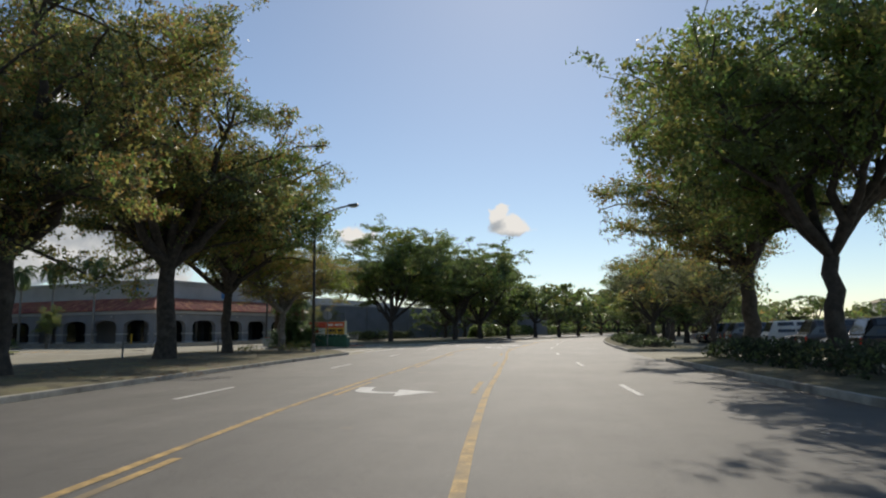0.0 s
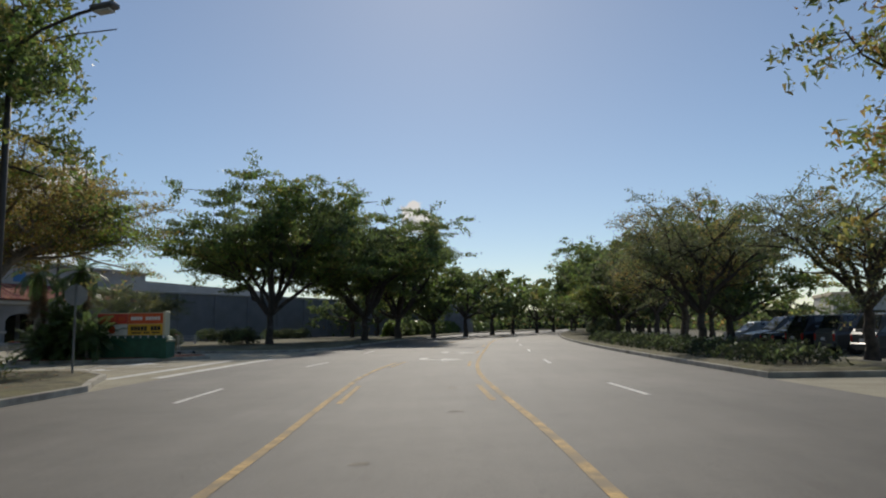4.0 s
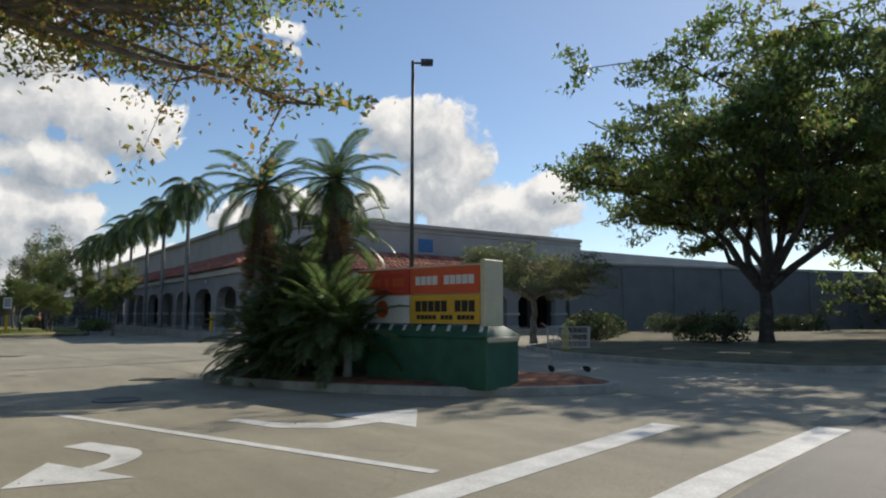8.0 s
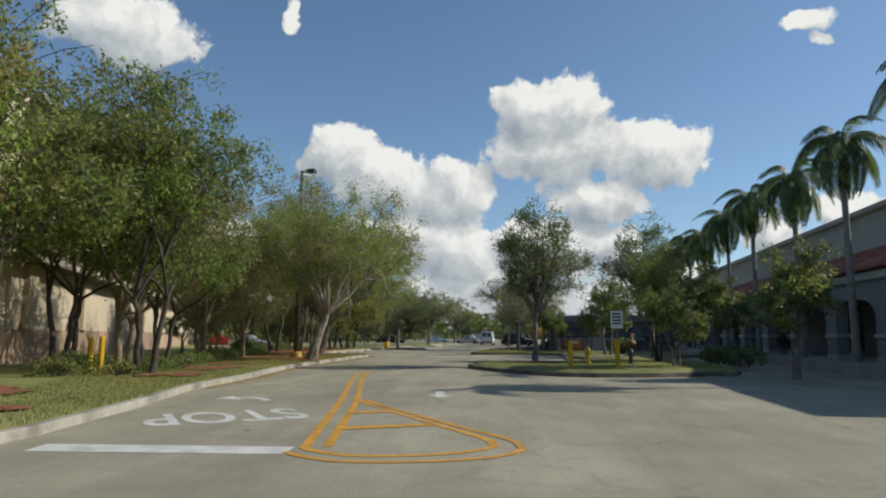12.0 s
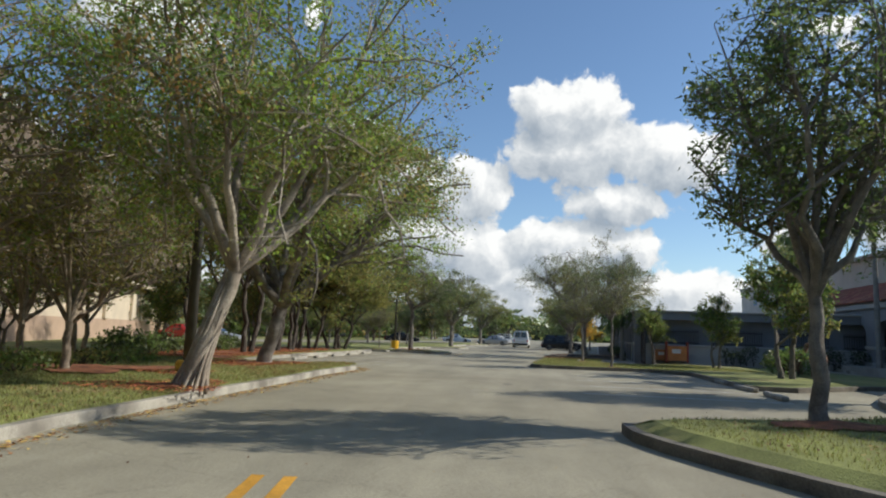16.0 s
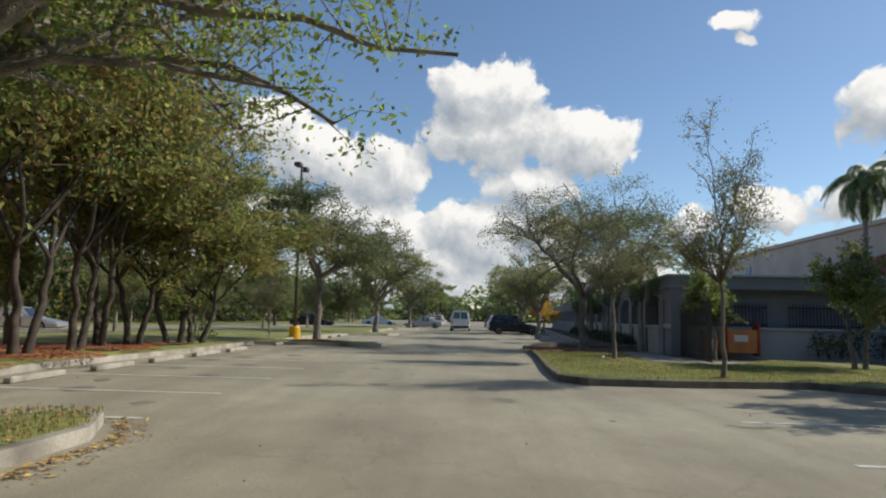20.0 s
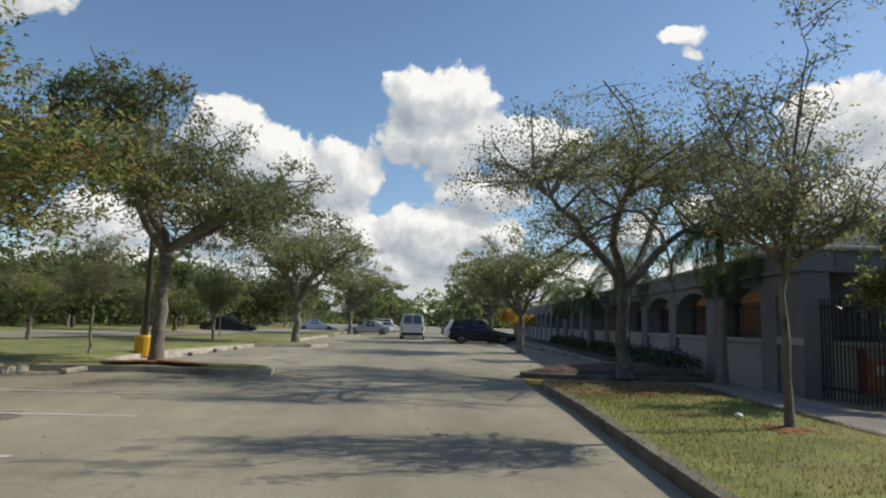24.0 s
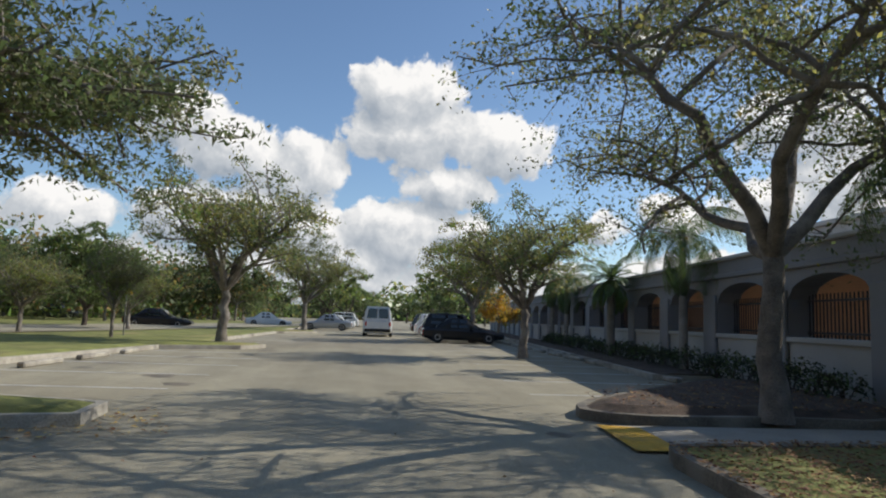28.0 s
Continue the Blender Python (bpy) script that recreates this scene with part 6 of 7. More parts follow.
for i, (x, y, th) in enumerate(((-13.3, 57.2, 0.35), (-13.1, 56.6, 0.4), (-12.8, 56.2, 0.6), (-12.3, 56.3, 0.8), (-11.4, 56.3, 0.8), (-13.5, 57.4, 0.6), (-12.9, 57.5, 1.1), (-12.1, 57.0, 1.1), (-12.5, 56.15, 0.2), (-11.7, 56.1, 0.25), (-11.0, 56.2, 1.2), (-10.5, 56.2, 0.8), (-11.9, 56.5, 1.7), (-12.7, 56.9, 1.6))):
    palm(x, y, th, 0.08, F_BUSH, 26, "low clump of dense feathery palm leaves", seed=20 + i, group="sign palm clumps", low=-0.55, high=1.3)
for i in range(9):
    p = Vector((-37.8, 73.6, 0)) + U * (6.1 * i + (0.6 if i % 2 else 0))
    palm(p.x, p.y, 8.4 - 0.25 * (i % 3), 0.13, F_ROYAL, 19, "tall slim palm with a grey ringed trunk and green crownshaft", shaft=0.8, seed=40 + i, group="store palms", z=0.3, low=-0.5)
for i, (x, y, th) in enumerate(((-83.3, 80.1, 3.9), (-92.1, 84.4, 3.9), (-107.1, 92.0, 3.6), (-111.0, 94.0, 3.9))):
    palm(x, y, th, 0.12, F_QUEEN, 14, "queen palm with drooping feathery fronds by the arcade", seed=60 + i, group="arcade palms", low=-0.7)
palm(-98.6, 87.5, 3.0, 0.16, F_DATE, 30, "cabbage palm with a dense green head", seed=70, group="arcade palms", low=-0.9)

# ---- hedges and shrubs ----


def shrub(name, x0, y0, x1, y1, wide, high, mats, weights, label, seed, n_per=420, leaf=0.09, z=0.16, cat="hedge", group=""):
    """A clipped row of shrubs: a leafy mass along a line, uneven on top, on a frame of stems."""
    rng = np.random.default_rng(seed)
    d = Vector((x1 - x0, y1 - y0, 0))
    ln = max(d.length, 0.4)
    h = holder(name, pose(x0, y0, z, 0, 0, math.degrees(math.atan2(d.y, d.x))), label, cat, group)
    n = int(n_per * ln * max(0.5, high) * max(0.5, wide))
    t = rng.uniform(0, ln, n)
    a = rng.uniform(0, math.pi, n)
    r = 1 - np.abs(rng.normal(0, 0.16, n))
    lump = 1 + 0.16 * np.sin(t * 2.1 + seed) + 0.1 * np.sin(t * 5.3) + 0.07 * np.sin(t * 11.0)
    yy = np.cos(a) * wide / 2 * r * (0.85 + 0.15 * lump)
    zz = np.clip(np.sign(np.sin(a)) * np.abs(np.sin(a)) ** 0.6 * high * r * lump, 0.02, None)
    zz *= rng.uniform(0.25, 1.0, n) ** 0.35
    c = np.stack([t + rng.normal(0, 0.05, n), yy, zz], 1)
    crown = leaf_mesh("foliage", c, leaf * 1.15, rng, [M[k] for k in mats], weights, 0.0, 0.65)
    piece("foliage", crown, h)
    v, f = [], []
    q = random.Random(seed)
    for i in range(max(2, int(ln / 0.35))):
        tx = (i + 0.5) * ln / max(2, int(ln / 0.35))
        p0 = Vector((tx, q.uniform(-0.1, 0.1), -0.05))
        for k in range(4):
            tube_path(v, f, [p0, p0 + Vector((q.uniform(-0.2, 0.2), q.uniform(-0.3, 0.3) * wide, high * q.uniform(0.5, 0.9)))], [0.018, 0.006], 4)
    piece("stem_frame", mesh_of("stem_frame", v, f, M["bark_dark"]), h)["kind"] = "stuff"
    return h


DK = (["leaf_dark", "leaf_green"], [3, 2])
for i, (x0, y0, x1, y1, w, hh) in enumerate(((-32.6, 48.0, -37.5, 46.4, 1.6, 0.55), (-33.8, 49.2, -38.5, 48.2, 1.7, 0.5), (-44.2, 49.9, -49.2, 51.0, 1.2, 0.5), (-49.5, 51.1, -55.5, 51.8, 1.2, 0.55), (-44.0, 48.4, -48.0, 48.2, 1.4, 0.7), (-57.5, 51.5, -61, 52.4, 1.3, 0.6), (-62.5, 52.5, -66, 53.6, 1.3, 0.5))):
    shrub("hedge", x0, y0, x1, y1, w, hh, ["leaf_green", "leaf_dark", "leaf_olive"], [4, 3, 2], "low loosely clipped green hedge on the lawn", 100 + i, group="lawn hedges")
for i in range(9):
    p = WALL0 + U2 * (-13.6 + i * 3.3) - W2 * 0.75
    q = p + U2 * 2.8
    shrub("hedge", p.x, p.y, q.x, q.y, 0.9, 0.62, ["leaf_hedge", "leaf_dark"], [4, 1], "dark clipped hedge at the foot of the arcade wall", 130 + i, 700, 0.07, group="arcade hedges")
shrub("round_bush", -87.9, 61.6, -87.2, 61.9, 1.1, 0.8, *DK, "round dark green bush on the lawn", 150, cat="bush")
for i in range(8):
    p, q = street(42.5 + i * 4.2, 12.3), street(46.2 + i * 4.2, 12.3)
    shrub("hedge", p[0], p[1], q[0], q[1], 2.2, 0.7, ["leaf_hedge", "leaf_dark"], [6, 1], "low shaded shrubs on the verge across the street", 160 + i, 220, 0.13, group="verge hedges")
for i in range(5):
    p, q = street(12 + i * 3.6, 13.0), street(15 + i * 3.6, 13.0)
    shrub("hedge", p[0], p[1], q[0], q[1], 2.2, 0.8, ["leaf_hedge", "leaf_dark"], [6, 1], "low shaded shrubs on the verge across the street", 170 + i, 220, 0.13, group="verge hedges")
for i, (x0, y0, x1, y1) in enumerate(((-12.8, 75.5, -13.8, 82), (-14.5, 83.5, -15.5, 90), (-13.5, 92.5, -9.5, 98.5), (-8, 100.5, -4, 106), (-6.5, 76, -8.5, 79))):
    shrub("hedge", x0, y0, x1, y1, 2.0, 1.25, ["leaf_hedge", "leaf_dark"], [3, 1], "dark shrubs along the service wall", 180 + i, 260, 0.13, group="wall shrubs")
for i, (x, y) in enumerate(((-8.3, 43.2), (-9.5, 44.6), (-11.0, 40.5))):
    shrub("shrub", x, y, x - 0.9, y + 0.3, 1.0, 0.6, ["leaf_dark", "leaf_olive"], [3, 2], "low shrub among fallen leaves on the verge", 190 + i, 300, 0.1, cat="bush", group="verge shrubs")
for i, (x0, y0, x1, y1, w, hh) in enumerate(((-69.8, 52.6, -72.6, 53.2, 1.3, 0.9), (-73.4, 53.4, -75.4, 53.8, 1.2, 0.7), (-76.0, 54.6, -78.6, 55.6, 1.2, 0.8), (-66.2, 52.4, -68.2, 52.7, 1.2, 1.0))):
    shrub("shrub", x0, y0, x1, y1, w, hh, *DK, "low dark scrub among the mulch beds", 210 + i, 300, 0.12, cat="bush", group="scrub")
shrub("shrub", -66.5, 79.2, -69.5, 80.5, 1.4, 1.1, *DK, "dark shrubs beside the store", 195, 260, 0.12, cat="bush")
for i in range(4):
    p = A0 + W2 * (5.0 + i * 2.3) - U2 * 0.9
    q = p + W2 * 1.9
    shrub("hedge", p.x, p.y, q.x, q.y, 1.1, 1.1, ["leaf_hedge", "leaf_dark"], [3, 1], "dark overgrown hedge below the end wall of the arcade", 230 + i, 420, 0.09, group="end wall hedges")
shrub("shrub", -46.5, 73.6, -52, 75.8, 1.4, 0.8, *DK, "dark shrubs on the grass island", 196, 260, 0.12, cat="bush")

for i in range(9):
    p, q = street(104 + i * 11, -10.5), street(113 + i * 11, -10.5)
    shrub("hedge", p[0], p[1], q[0], q[1], 2.4, 2.0, ["leaf_dark", "leaf_green"], [3, 2], "dark undergrowth below the street trees", 200 + i, 45, 0.4, group="street undergrowth")
    p, q = street(92 + i * 12, 15.5), street(102 + i * 12, 15.5)
    shrub("hedge", p[0], p[1], q[0], q[1], 2.2, 1.5, ["leaf_dark", "leaf_grey"], [3, 2], "dark undergrowth below the street trees", 220 + i, 45, 0.4, group="street undergrowth")

# ---- shop sign ----
sign = holder("shop_sign", frame_at((-10.86, 56.9), (0.986, -0.167)), "long monument sign with four coloured panels on a green base", "sign")
SW = 3.16
part("core", box(0, SW, 0.03, 0.46, 1.2, 2.26, 0.01), M["sign_cream"], sign)
part("end_post", box(SW, SW + 0.1, -0.03, 0.52, 1.16, 2.32, 0.015), M["sign_cream"], sign, "pale cream end post")
MX, MZ = 1.48, 1.73
for nm, x0, x1, z0, z1, mt, lb in (("panel", 0.02, MX, MZ, 2.24, "sign_red", "dark red panel"), ("panel", MX, SW - 0.01, MZ, 2.24, "sign_orange", "orange-red panel"), ("panel", 0.02, MX, 1.2, MZ, "sign_white", "white panel"), ("panel", MX, SW - 0.01, 1.2, MZ, "sign_yellow", "yellow panel")):
    part(nm, box(x0 + 0.012, x1 - 0.012, -0.005, 0.028, z0 + 0.012, z1 - 0.012, 0.004), M[mt], sign, lb)


def bars(x0, x1, z0, z1, n, mat, seed, skip=()):
    rng = random.Random(seed)
    w = (x1 - x0) / n
    for i in range(n):
        if i in skip:
            continue
        part("print", box(x0 + i * w + w * 0.08, x0 + (i + 1) * w - w * 0.08, -0.011, -0.006, z0, z1), mat, sign)


bars(0.2, MX - 0.15, 1.9, 2.06, 11, M["sign_orange"], 1, (5, 7))
for z in (1.8, 2.17):
    part("print", box(0.1, MX - 0.1, -0.011, -0.006, z, z + 0.015), M["sign_orange"], sign)
bars(MX + 0.14, SW - 0.14, 1.91, 2.07, 10, M["sign_white"], 2, (4,))
bars(MX + 0.14, SW - 0.12, 1.42, 1.62, 9, M["black"], 3, (5,))
bars(MX + 0.18, SW - 0.14, 1.28, 1.36, 14, M["black"], 4, (5, 9))
part("emblem", tube((0.75, -0.012, 1.47), (0.75, -0.006, 1.47), 0.17, n=24), M["sign_orange"], sign, "round orange emblem")
for z in (1.42, 1.49):
    part("print", box(0.64, 0.86, -0.017, -0.013, z, z + 0.035), M["sign_red"], sign)
part("base", box(-1.9, SW + 0.28, -0.22, 0.72, 0.12, 0.98, 0.02), M["sign_green"], sign, "scuffed green base")
cap = bmesh.new()
ring0 = [(-1.9, -0.25), (SW + 0.3, -0.25), (SW + 0.3, 0.75), (-1.9, 0.75)]
ring1 = [(-1.8, 0.02), (SW + 0.14, 0.02), (SW + 0.14, 0.48), (-1.8, 0.48)]
lo, mid_, hi = [[cap.verts.new((x, y, z)) for x, y in ring] for ring, z in ((ring0, 0.98), (ring0, 1.01), (ring1, 1.17))]
for a, b in ((lo, mid_), (mid_, hi)):
    for i in range(4):
        cap.faces.new((a[i], a[(i + 1) % 4], b[(i + 1) % 4], b[i]))
cap.faces.new(hi)
cap.faces.new(lo[::-1])
part("base_cap", cap, M["sign_green"], sign, "sloping green cap")
part("end_plate", box(SW + 0.24, SW + 0.32, -0.2, 0.7, 0.9, 1.0, 0.02), M["sign_cream"], sign)
fin = as_mesh("fin", box(-0.03, 0.03, -0.2, 0.0, -0.006, 0.012, 0.0), M["sign_white"])
for i in range(9):
    piece("fin", fin, sign, pose(0.3 + i * 0.36, 0.0, 1.175, 30, 0, 0) @ pose(0, 0, 0, 0, 0, 28))

# ---- lamps, poles and posts ----


def street_lamp(x, y, high, to, label):
    h = holder("street_lamp", pose(x, y, 0.15), label, "street lamp")
    part("base", lathe([(0.2, -0.1), (0.2, 0.06), (0.13, 0.12), (0.12, 0.5), (0.1, 0.55)], 14), M["alu"], h)
    part("pole", tube((0, 0, 0.4), (0, 0, high), 0.1, 0.07), M["pole"], h, smooth=True)
    d = Vector((to[0] - x, to[1] - y, 0))
    v, f = [], []
    pts = [Vector((0, 0, high - 0.1)), d * 0.35 + Vector((0, 0, high + 0.28)), d * 0.8 + Vector((0, 0, high + 0.52)), d + Vector((0, 0, high + 0.56))]
    tube_path(v, f, pts, [0.045, 0.042, 0.04, 0.04], 8)
    piece("arm", mesh_of("arm", v, f, M["pole"], True), h)
    a = math.degrees(math.atan2(d.y, d.x))
    m = pose(d.x, d.y, high + 0.55, 0, 0, a)
    head = part("lamp_head", box(-0.1, 0.62, -0.14, 0.14, -0.07, 0.09, 0.05, m), M["alu"], h)
    part("lens", box(0.05, 0.5, -0.11, 0.11, -0.13, -0.071, 0.02, m), M["lamp_clear"], head)
    return h


street_lamp(-7.45, 40.6, 8.3, (-5.15, 39.5), "dark tapered street lamp with a curved arm")


def flood_pole(x, y, high, label, z=0.05, heads=2, yaw=0, collar=None, thick=0.09, base=0.58):
    h = holder("light_pole", pose(x, y, z, 0, 0, yaw), label, "light pole")
    part("base", lathe([(0.3, -0.1), (0.3, base - 0.06), (0.27, base)], 18), M["kerb"] if collar is None else M[collar], h, "" if collar is None else "yellow painted concrete base")
    part("pole", tube((0, 0, 0.3), (0, 0, high), thick, 0.07), M["pole"], h, smooth=True)
    for i in range(heads):
        s = -1 if i else 1
        arm = part("arm", box(min(0, s * 0.4), max(0, s * 0.4), -0.03, 0.03, high - 0.12, high - 0.05), M["pole"], h)
        part("flood_head", box(s * 0.35 - 0.02 if s > 0 else s * 0.85, s * 0.85 if s > 0 else s * 0.35 + 0.02, -0.18, 0.18, high - 0.16, high + 0.06, 0.03), M["pole"], arm)
    return h


flood_pole(-17.46, 68.75, 12.0, "tall dark lot pole with a small flood head", heads=1, yaw=35)
flood_pole(-94.4, 66.5, 9.2, "tall dark pole with twin flat heads and a yellow base", 0.15, 2, -25, "bollard")


flood_pole(-60.3, 55.74, 10.6, "tall dark pole with one flood head and a worn yellow base", 0.05, 1, 60, "worn_yellow", 0.14, 0.46)


def bollard(x, y, high=1.1, z=0.15, r=0.085, mat="bollard", label="yellow painted steel bollard"):
    return tagged(part("bollard", lathe([(r, -0.1), (r, high - 0.06), (r * 0.8, high - 0.02), (r * 0.35, high)], 16), M[mat], smooth=False), label, "bollard", "bollards"), (x, y, z)


for x, y, hgt, z in ((-45.7, 49.3, 1.2, 0.18), (-46.9, 48.7, 1.15, 0.18), (-45.3, 64.95, 1.0, 0.24), (-29.2, 70.7, 1.15, 0.42), (-32.4, 71.2, 1.0, 0.42)):
    ob, p = bollard(x, y, hgt, z)
    ob.location = p
for x, y in ((-15.8, 33.8), (-14.2, 43.6), (-15.9, 24.0)):
    ob, p = bollard(x, y, 1.0, 0.18, 0.045, "alu", "thin grey steel post on the verge")
    ob.location = p


def octagon_sign(x, y, z, high, deg, label):
    h = holder("stop_sign", pose(x, y, z, 0, 0, deg), label, "road sign")
    part("post", box(-0.03, 0.03, -0.02, 0.02, -0.1, high, 0.004), M["alu"], h)
    pts = [(0.33 * math.cos(math.pi / 8 + i * math.pi / 4), 0.33 * math.sin(math.pi / 8 + i * math.pi / 4)) for i in range(8)]
    bm = slab(pts, 0.0, 0.012)
    bmesh.ops.transform(bm, matrix=pose(0, -0.022, high - 0.34, 90, 0, 0), verts=bm.verts)
    part("plate", bm, M["back_sign"], h, "bare grey back of the plate")
    bm = slab([(a * 0.97, b * 0.97) for a, b in pts], 0.0, 0.004)
    bmesh.ops.transform(bm, matrix=pose(0, -0.0345, high - 0.34, 90, 0, 0), verts=bm.verts)
    part("face", bm, M["sign_red"], h, "red face")
    return h


octagon_sign(-32.9, 50.45, 0.15, 2.85, -78, "stop sign on a thin post, its bare back showing")
octagon_sign(-7.3, 44.9, 0.15, 2.7, 190, "stop sign on a thin post at the exit")
post = holder("notice_sign", pose(-45.4, 66.9, 0.24, 0, 0, 70), "white notice sign on a post with a yellow sleeve", "sign")
part("post", box(-0.03, 0.03, -0.02, 0.02, 0, 2.1), M["alu"], post)
part("sleeve", tube((0, 0, 0), (0, 0, 1.05), 0.085), M["bollard"], post, "yellow sleeve")
part("plate", box(-0.22, 0.22, -0.035, -0.022, 1.45, 2.1, 0.004), M["sign_white"], post)
for z in (1.6, 1.72, 1.84, 1.96):
    part("print", box(-0.16, 0.16, -0.04, -0.036, z, z + 0.06), M["black"], post)
post = holder("notice_sign", pose(-29.2, 71.0, 0.42, 0, 0, 60), "round notice sign on a post before the store", "sign")
part("post", box(-0.03, 0.03, -0.02, 0.02, 0, 2.2), M["alu"], post)
part("plate", tube((0, -0.035, 2.1), (0, -0.022, 2.1), 0.28, n=20), M["back_sign"], post)
post = holder("notice_sign", pose(-110.3, 70.5, 0.18, 0, 0, 65), "small yellow square sign on a post", "sign")
part("post", box(-0.025, 0.025, -0.02, 0.02, 0, 2.3), M["alu"], post)
part("plate", box(-0.25, 0.25, -0.035, -0.022, 1.8, 2.3, 0.004), M["sign_yellow"], post)
part("print", box(-0.12, 0.12, -0.04, -0.036, 1.98, 2.12), M["black"], post)


def hydrant(x, y, z, mat, label, s=1.0):
    h = holder("fire_hydrant", pose(x, y, z) @ Matrix.Scale(s, 4), label, "fire hydrant")
    part("barrel", lathe([(0.15, 0), (0.15, 0.05), (0.1, 0.07), (0.1, 0.5), (0.13, 0.52), (0.13, 0.56), (0.11, 0.6), (0.08, 0.68), (0.03, 0.72), (0.03, 0.77)], 16), M[mat], h)
    for a in (0, 90, 180):
        m = pose(0, 0, 0.42, 0, 0, a)
        part("outlet", tube(m @ Vector((0.08, 0, 0)), m @ Vector((0.18, 0, 0)), 0.055, n=10), M[mat], h)
    return h


hydrant(-49.0, 67.5, 0.24, "hydrant", "yellow fire hydrant on the grass island")
hydrant(-10.6, 68.0, 0.2, "hydrant", "yellow fire hydrant beside the entry", 1.05)
hydrant(-48.4, 69.2, 0.24, "hydrant_dark", "dark green standpipe on the grass island", 0.9)

# cart left by the sign
cart = holder("shopping_cart", pose(-7.4, 59.6, 0.2, 0, 0, 25), "empty wire shopping cart by the sign", "shopping cart")
for i in range(9):
    t = i / 8
    for sy in (-0.25, 0.25):
        part("side_wire", tube((-0.4 + 0.8 * t, sy * 0.9, 0.5), (-0.42 + 0.84 * t, sy, 0.92), 0.006, n=4), M["steel"], cart)
for i in range(6):
    for sx in (-0.42, 0.44):
        part("end_wire", tube((sx * 0.97, -0.2 + i * 0.08, 0.5), (sx, -0.21 + i * 0.084, 0.92), 0.006, n=4), M["steel"], cart)
for z, k in ((0.5, 0.9), (0.64, 0.93), (0.78, 0.96), (0.92, 1.0)):
    ring = [Vector((x, y * k, z)) for x, y in ((-0.42, -0.25), (0.44, -0.25), (0.44, 0.25), (-0.42, 0.25), (-0.42, -0.25))]
    v, f = [], []
    tube_path(v, f, ring, [0.009] * 5, 5)
    piece("basket_hoop", mesh_of("basket_hoop", v, f, M["steel"]), cart)
part("handle", tube((-0.52, -0.26, 0.98), (-0.52, 0.26, 0.98), 0.018, n=8), M["sign_red"], cart)
for sy in (-0.22, 0.22):
    part("handle_arm", tube((-0.42, sy, 0.92), (-0.52, sy, 0.98), 0.012, n=6), M["steel"], cart)
    part("upright", tube((-0.4, sy, 0.5), (-0.35, sy, 0.12), 0.012, n=6), M["steel"], cart)
    part("bottom_rail", tube((-0.35, sy, 0.14), (0.4, sy * 0.8, 0.14), 0.012, n=6), M["steel"], cart)
for sx, sy in ((-0.35, 0.22), (-0.35, -0.22), (0.38, 0.18), (0.38, -0.18)):
    part("castor", tube((sx, sy - 0.015, 0.06), (sx, sy + 0.015, 0.06), 0.06, n=12), M["tyre"], cart)

tagged(copy_thing(cart, pose(-14.75, 57.55, 0.0, 0, 0, 120)), "empty wire shopping cart on the asphalt beside the palm island", "shopping cart")

# orange cabinet and iron fence at the arcade's end
cab = holder("cabinet", pose(-78.8, 81.3, 0.15, 0, 0, 63.4), "faded orange utility cabinet in a red frame", "cabinet")
part("body", box(-0.55, 0.55, -0.3, 0.3, 0.1, 1.0, 0.02), M["plastic_orange"], cab)
part("frame", box(-0.65, -0.56, -0.32, 0.32, 0, 1.25, 0.01), M["red_metal"], cab)
part("frame", box(0.56, 0.65, -0.32, 0.32, 0, 1.25, 0.01), M["red_metal"], cab)
part("label_plate", box(-0.3, 0.2, -0.31, -0.302, 0.55, 0.8), M["sign_white"], cab)
cab2 = copy_thing(cab, pose(-79.75, 80.85, 0.15, 0, 0, 63.4))
cab2.scale = (0.7, 0.8, 0.75)
tagged(cab2, "faded orange utility cabinet beside a red framed one", "cabinet")
fence = holder("iron_fence", pose(-80.3, 79.75, 0.05, 0, 0, -26.5), "dark iron picket fence beside the lawn", "fence")
fr, fp = as_mesh("rail", box(0, 4.2, -0.02, 0.02, 0, 0.05), M["iron"]), as_mesh("picket", box(-0.012, 0.012, -0.012, 0.012, 0, 2.1), M["iron"])
for z in (0.2, 1.9):
    piece("rail", fr, fence, pose(0, 0, z))
for i in range(30):
    piece("picket", fp, fence, pose(0.07 + i * 0.14, 0, 0))

# lawn ornaments, benches and litter beside the store
def lawn_statue(x, y, deg, k):
    bm = bmesh.new()
    bmesh.ops.create_icosphere(bm, subdivisions=2, radius=0.42, matrix=pose(0, 0, 0.72) @ Matrix.Diagonal((1.45, 0.8, 0.8, 1)))
    for sx in (-0.36, 0.36):
        for sy in (-0.16, 0.16):
            add_tube(bm, (sx, sy, 0), (sx, sy * 0.8, 0.6), 0.05, 0.08, n=8)
    add_tube(bm, (0.45, 0, 0.8), (0.72, 0, 1.35), 0.15, 0.09, n=10)
    bmesh.ops.create_icosphere(bm, subdivisions=2, radius=0.15, matrix=pose(0.8, 0, 1.38) @ Matrix.Diagonal((1.4, 0.8, 0.8, 1)))
    ob = tagged(part("lawn_statue", bm, M["statue"], smooth=True), "reddish brown weathered statue on the grass", "statue", "lawn statues")
    ob.matrix_basis = pose(x, y, 0.13, 0, 0, deg) @ Matrix.Scale(k, 4)


lawn_statue(-65.6, 79.3, 150, 1.0)
lawn_statue(-68.2, 80.3, 20, 0.95)


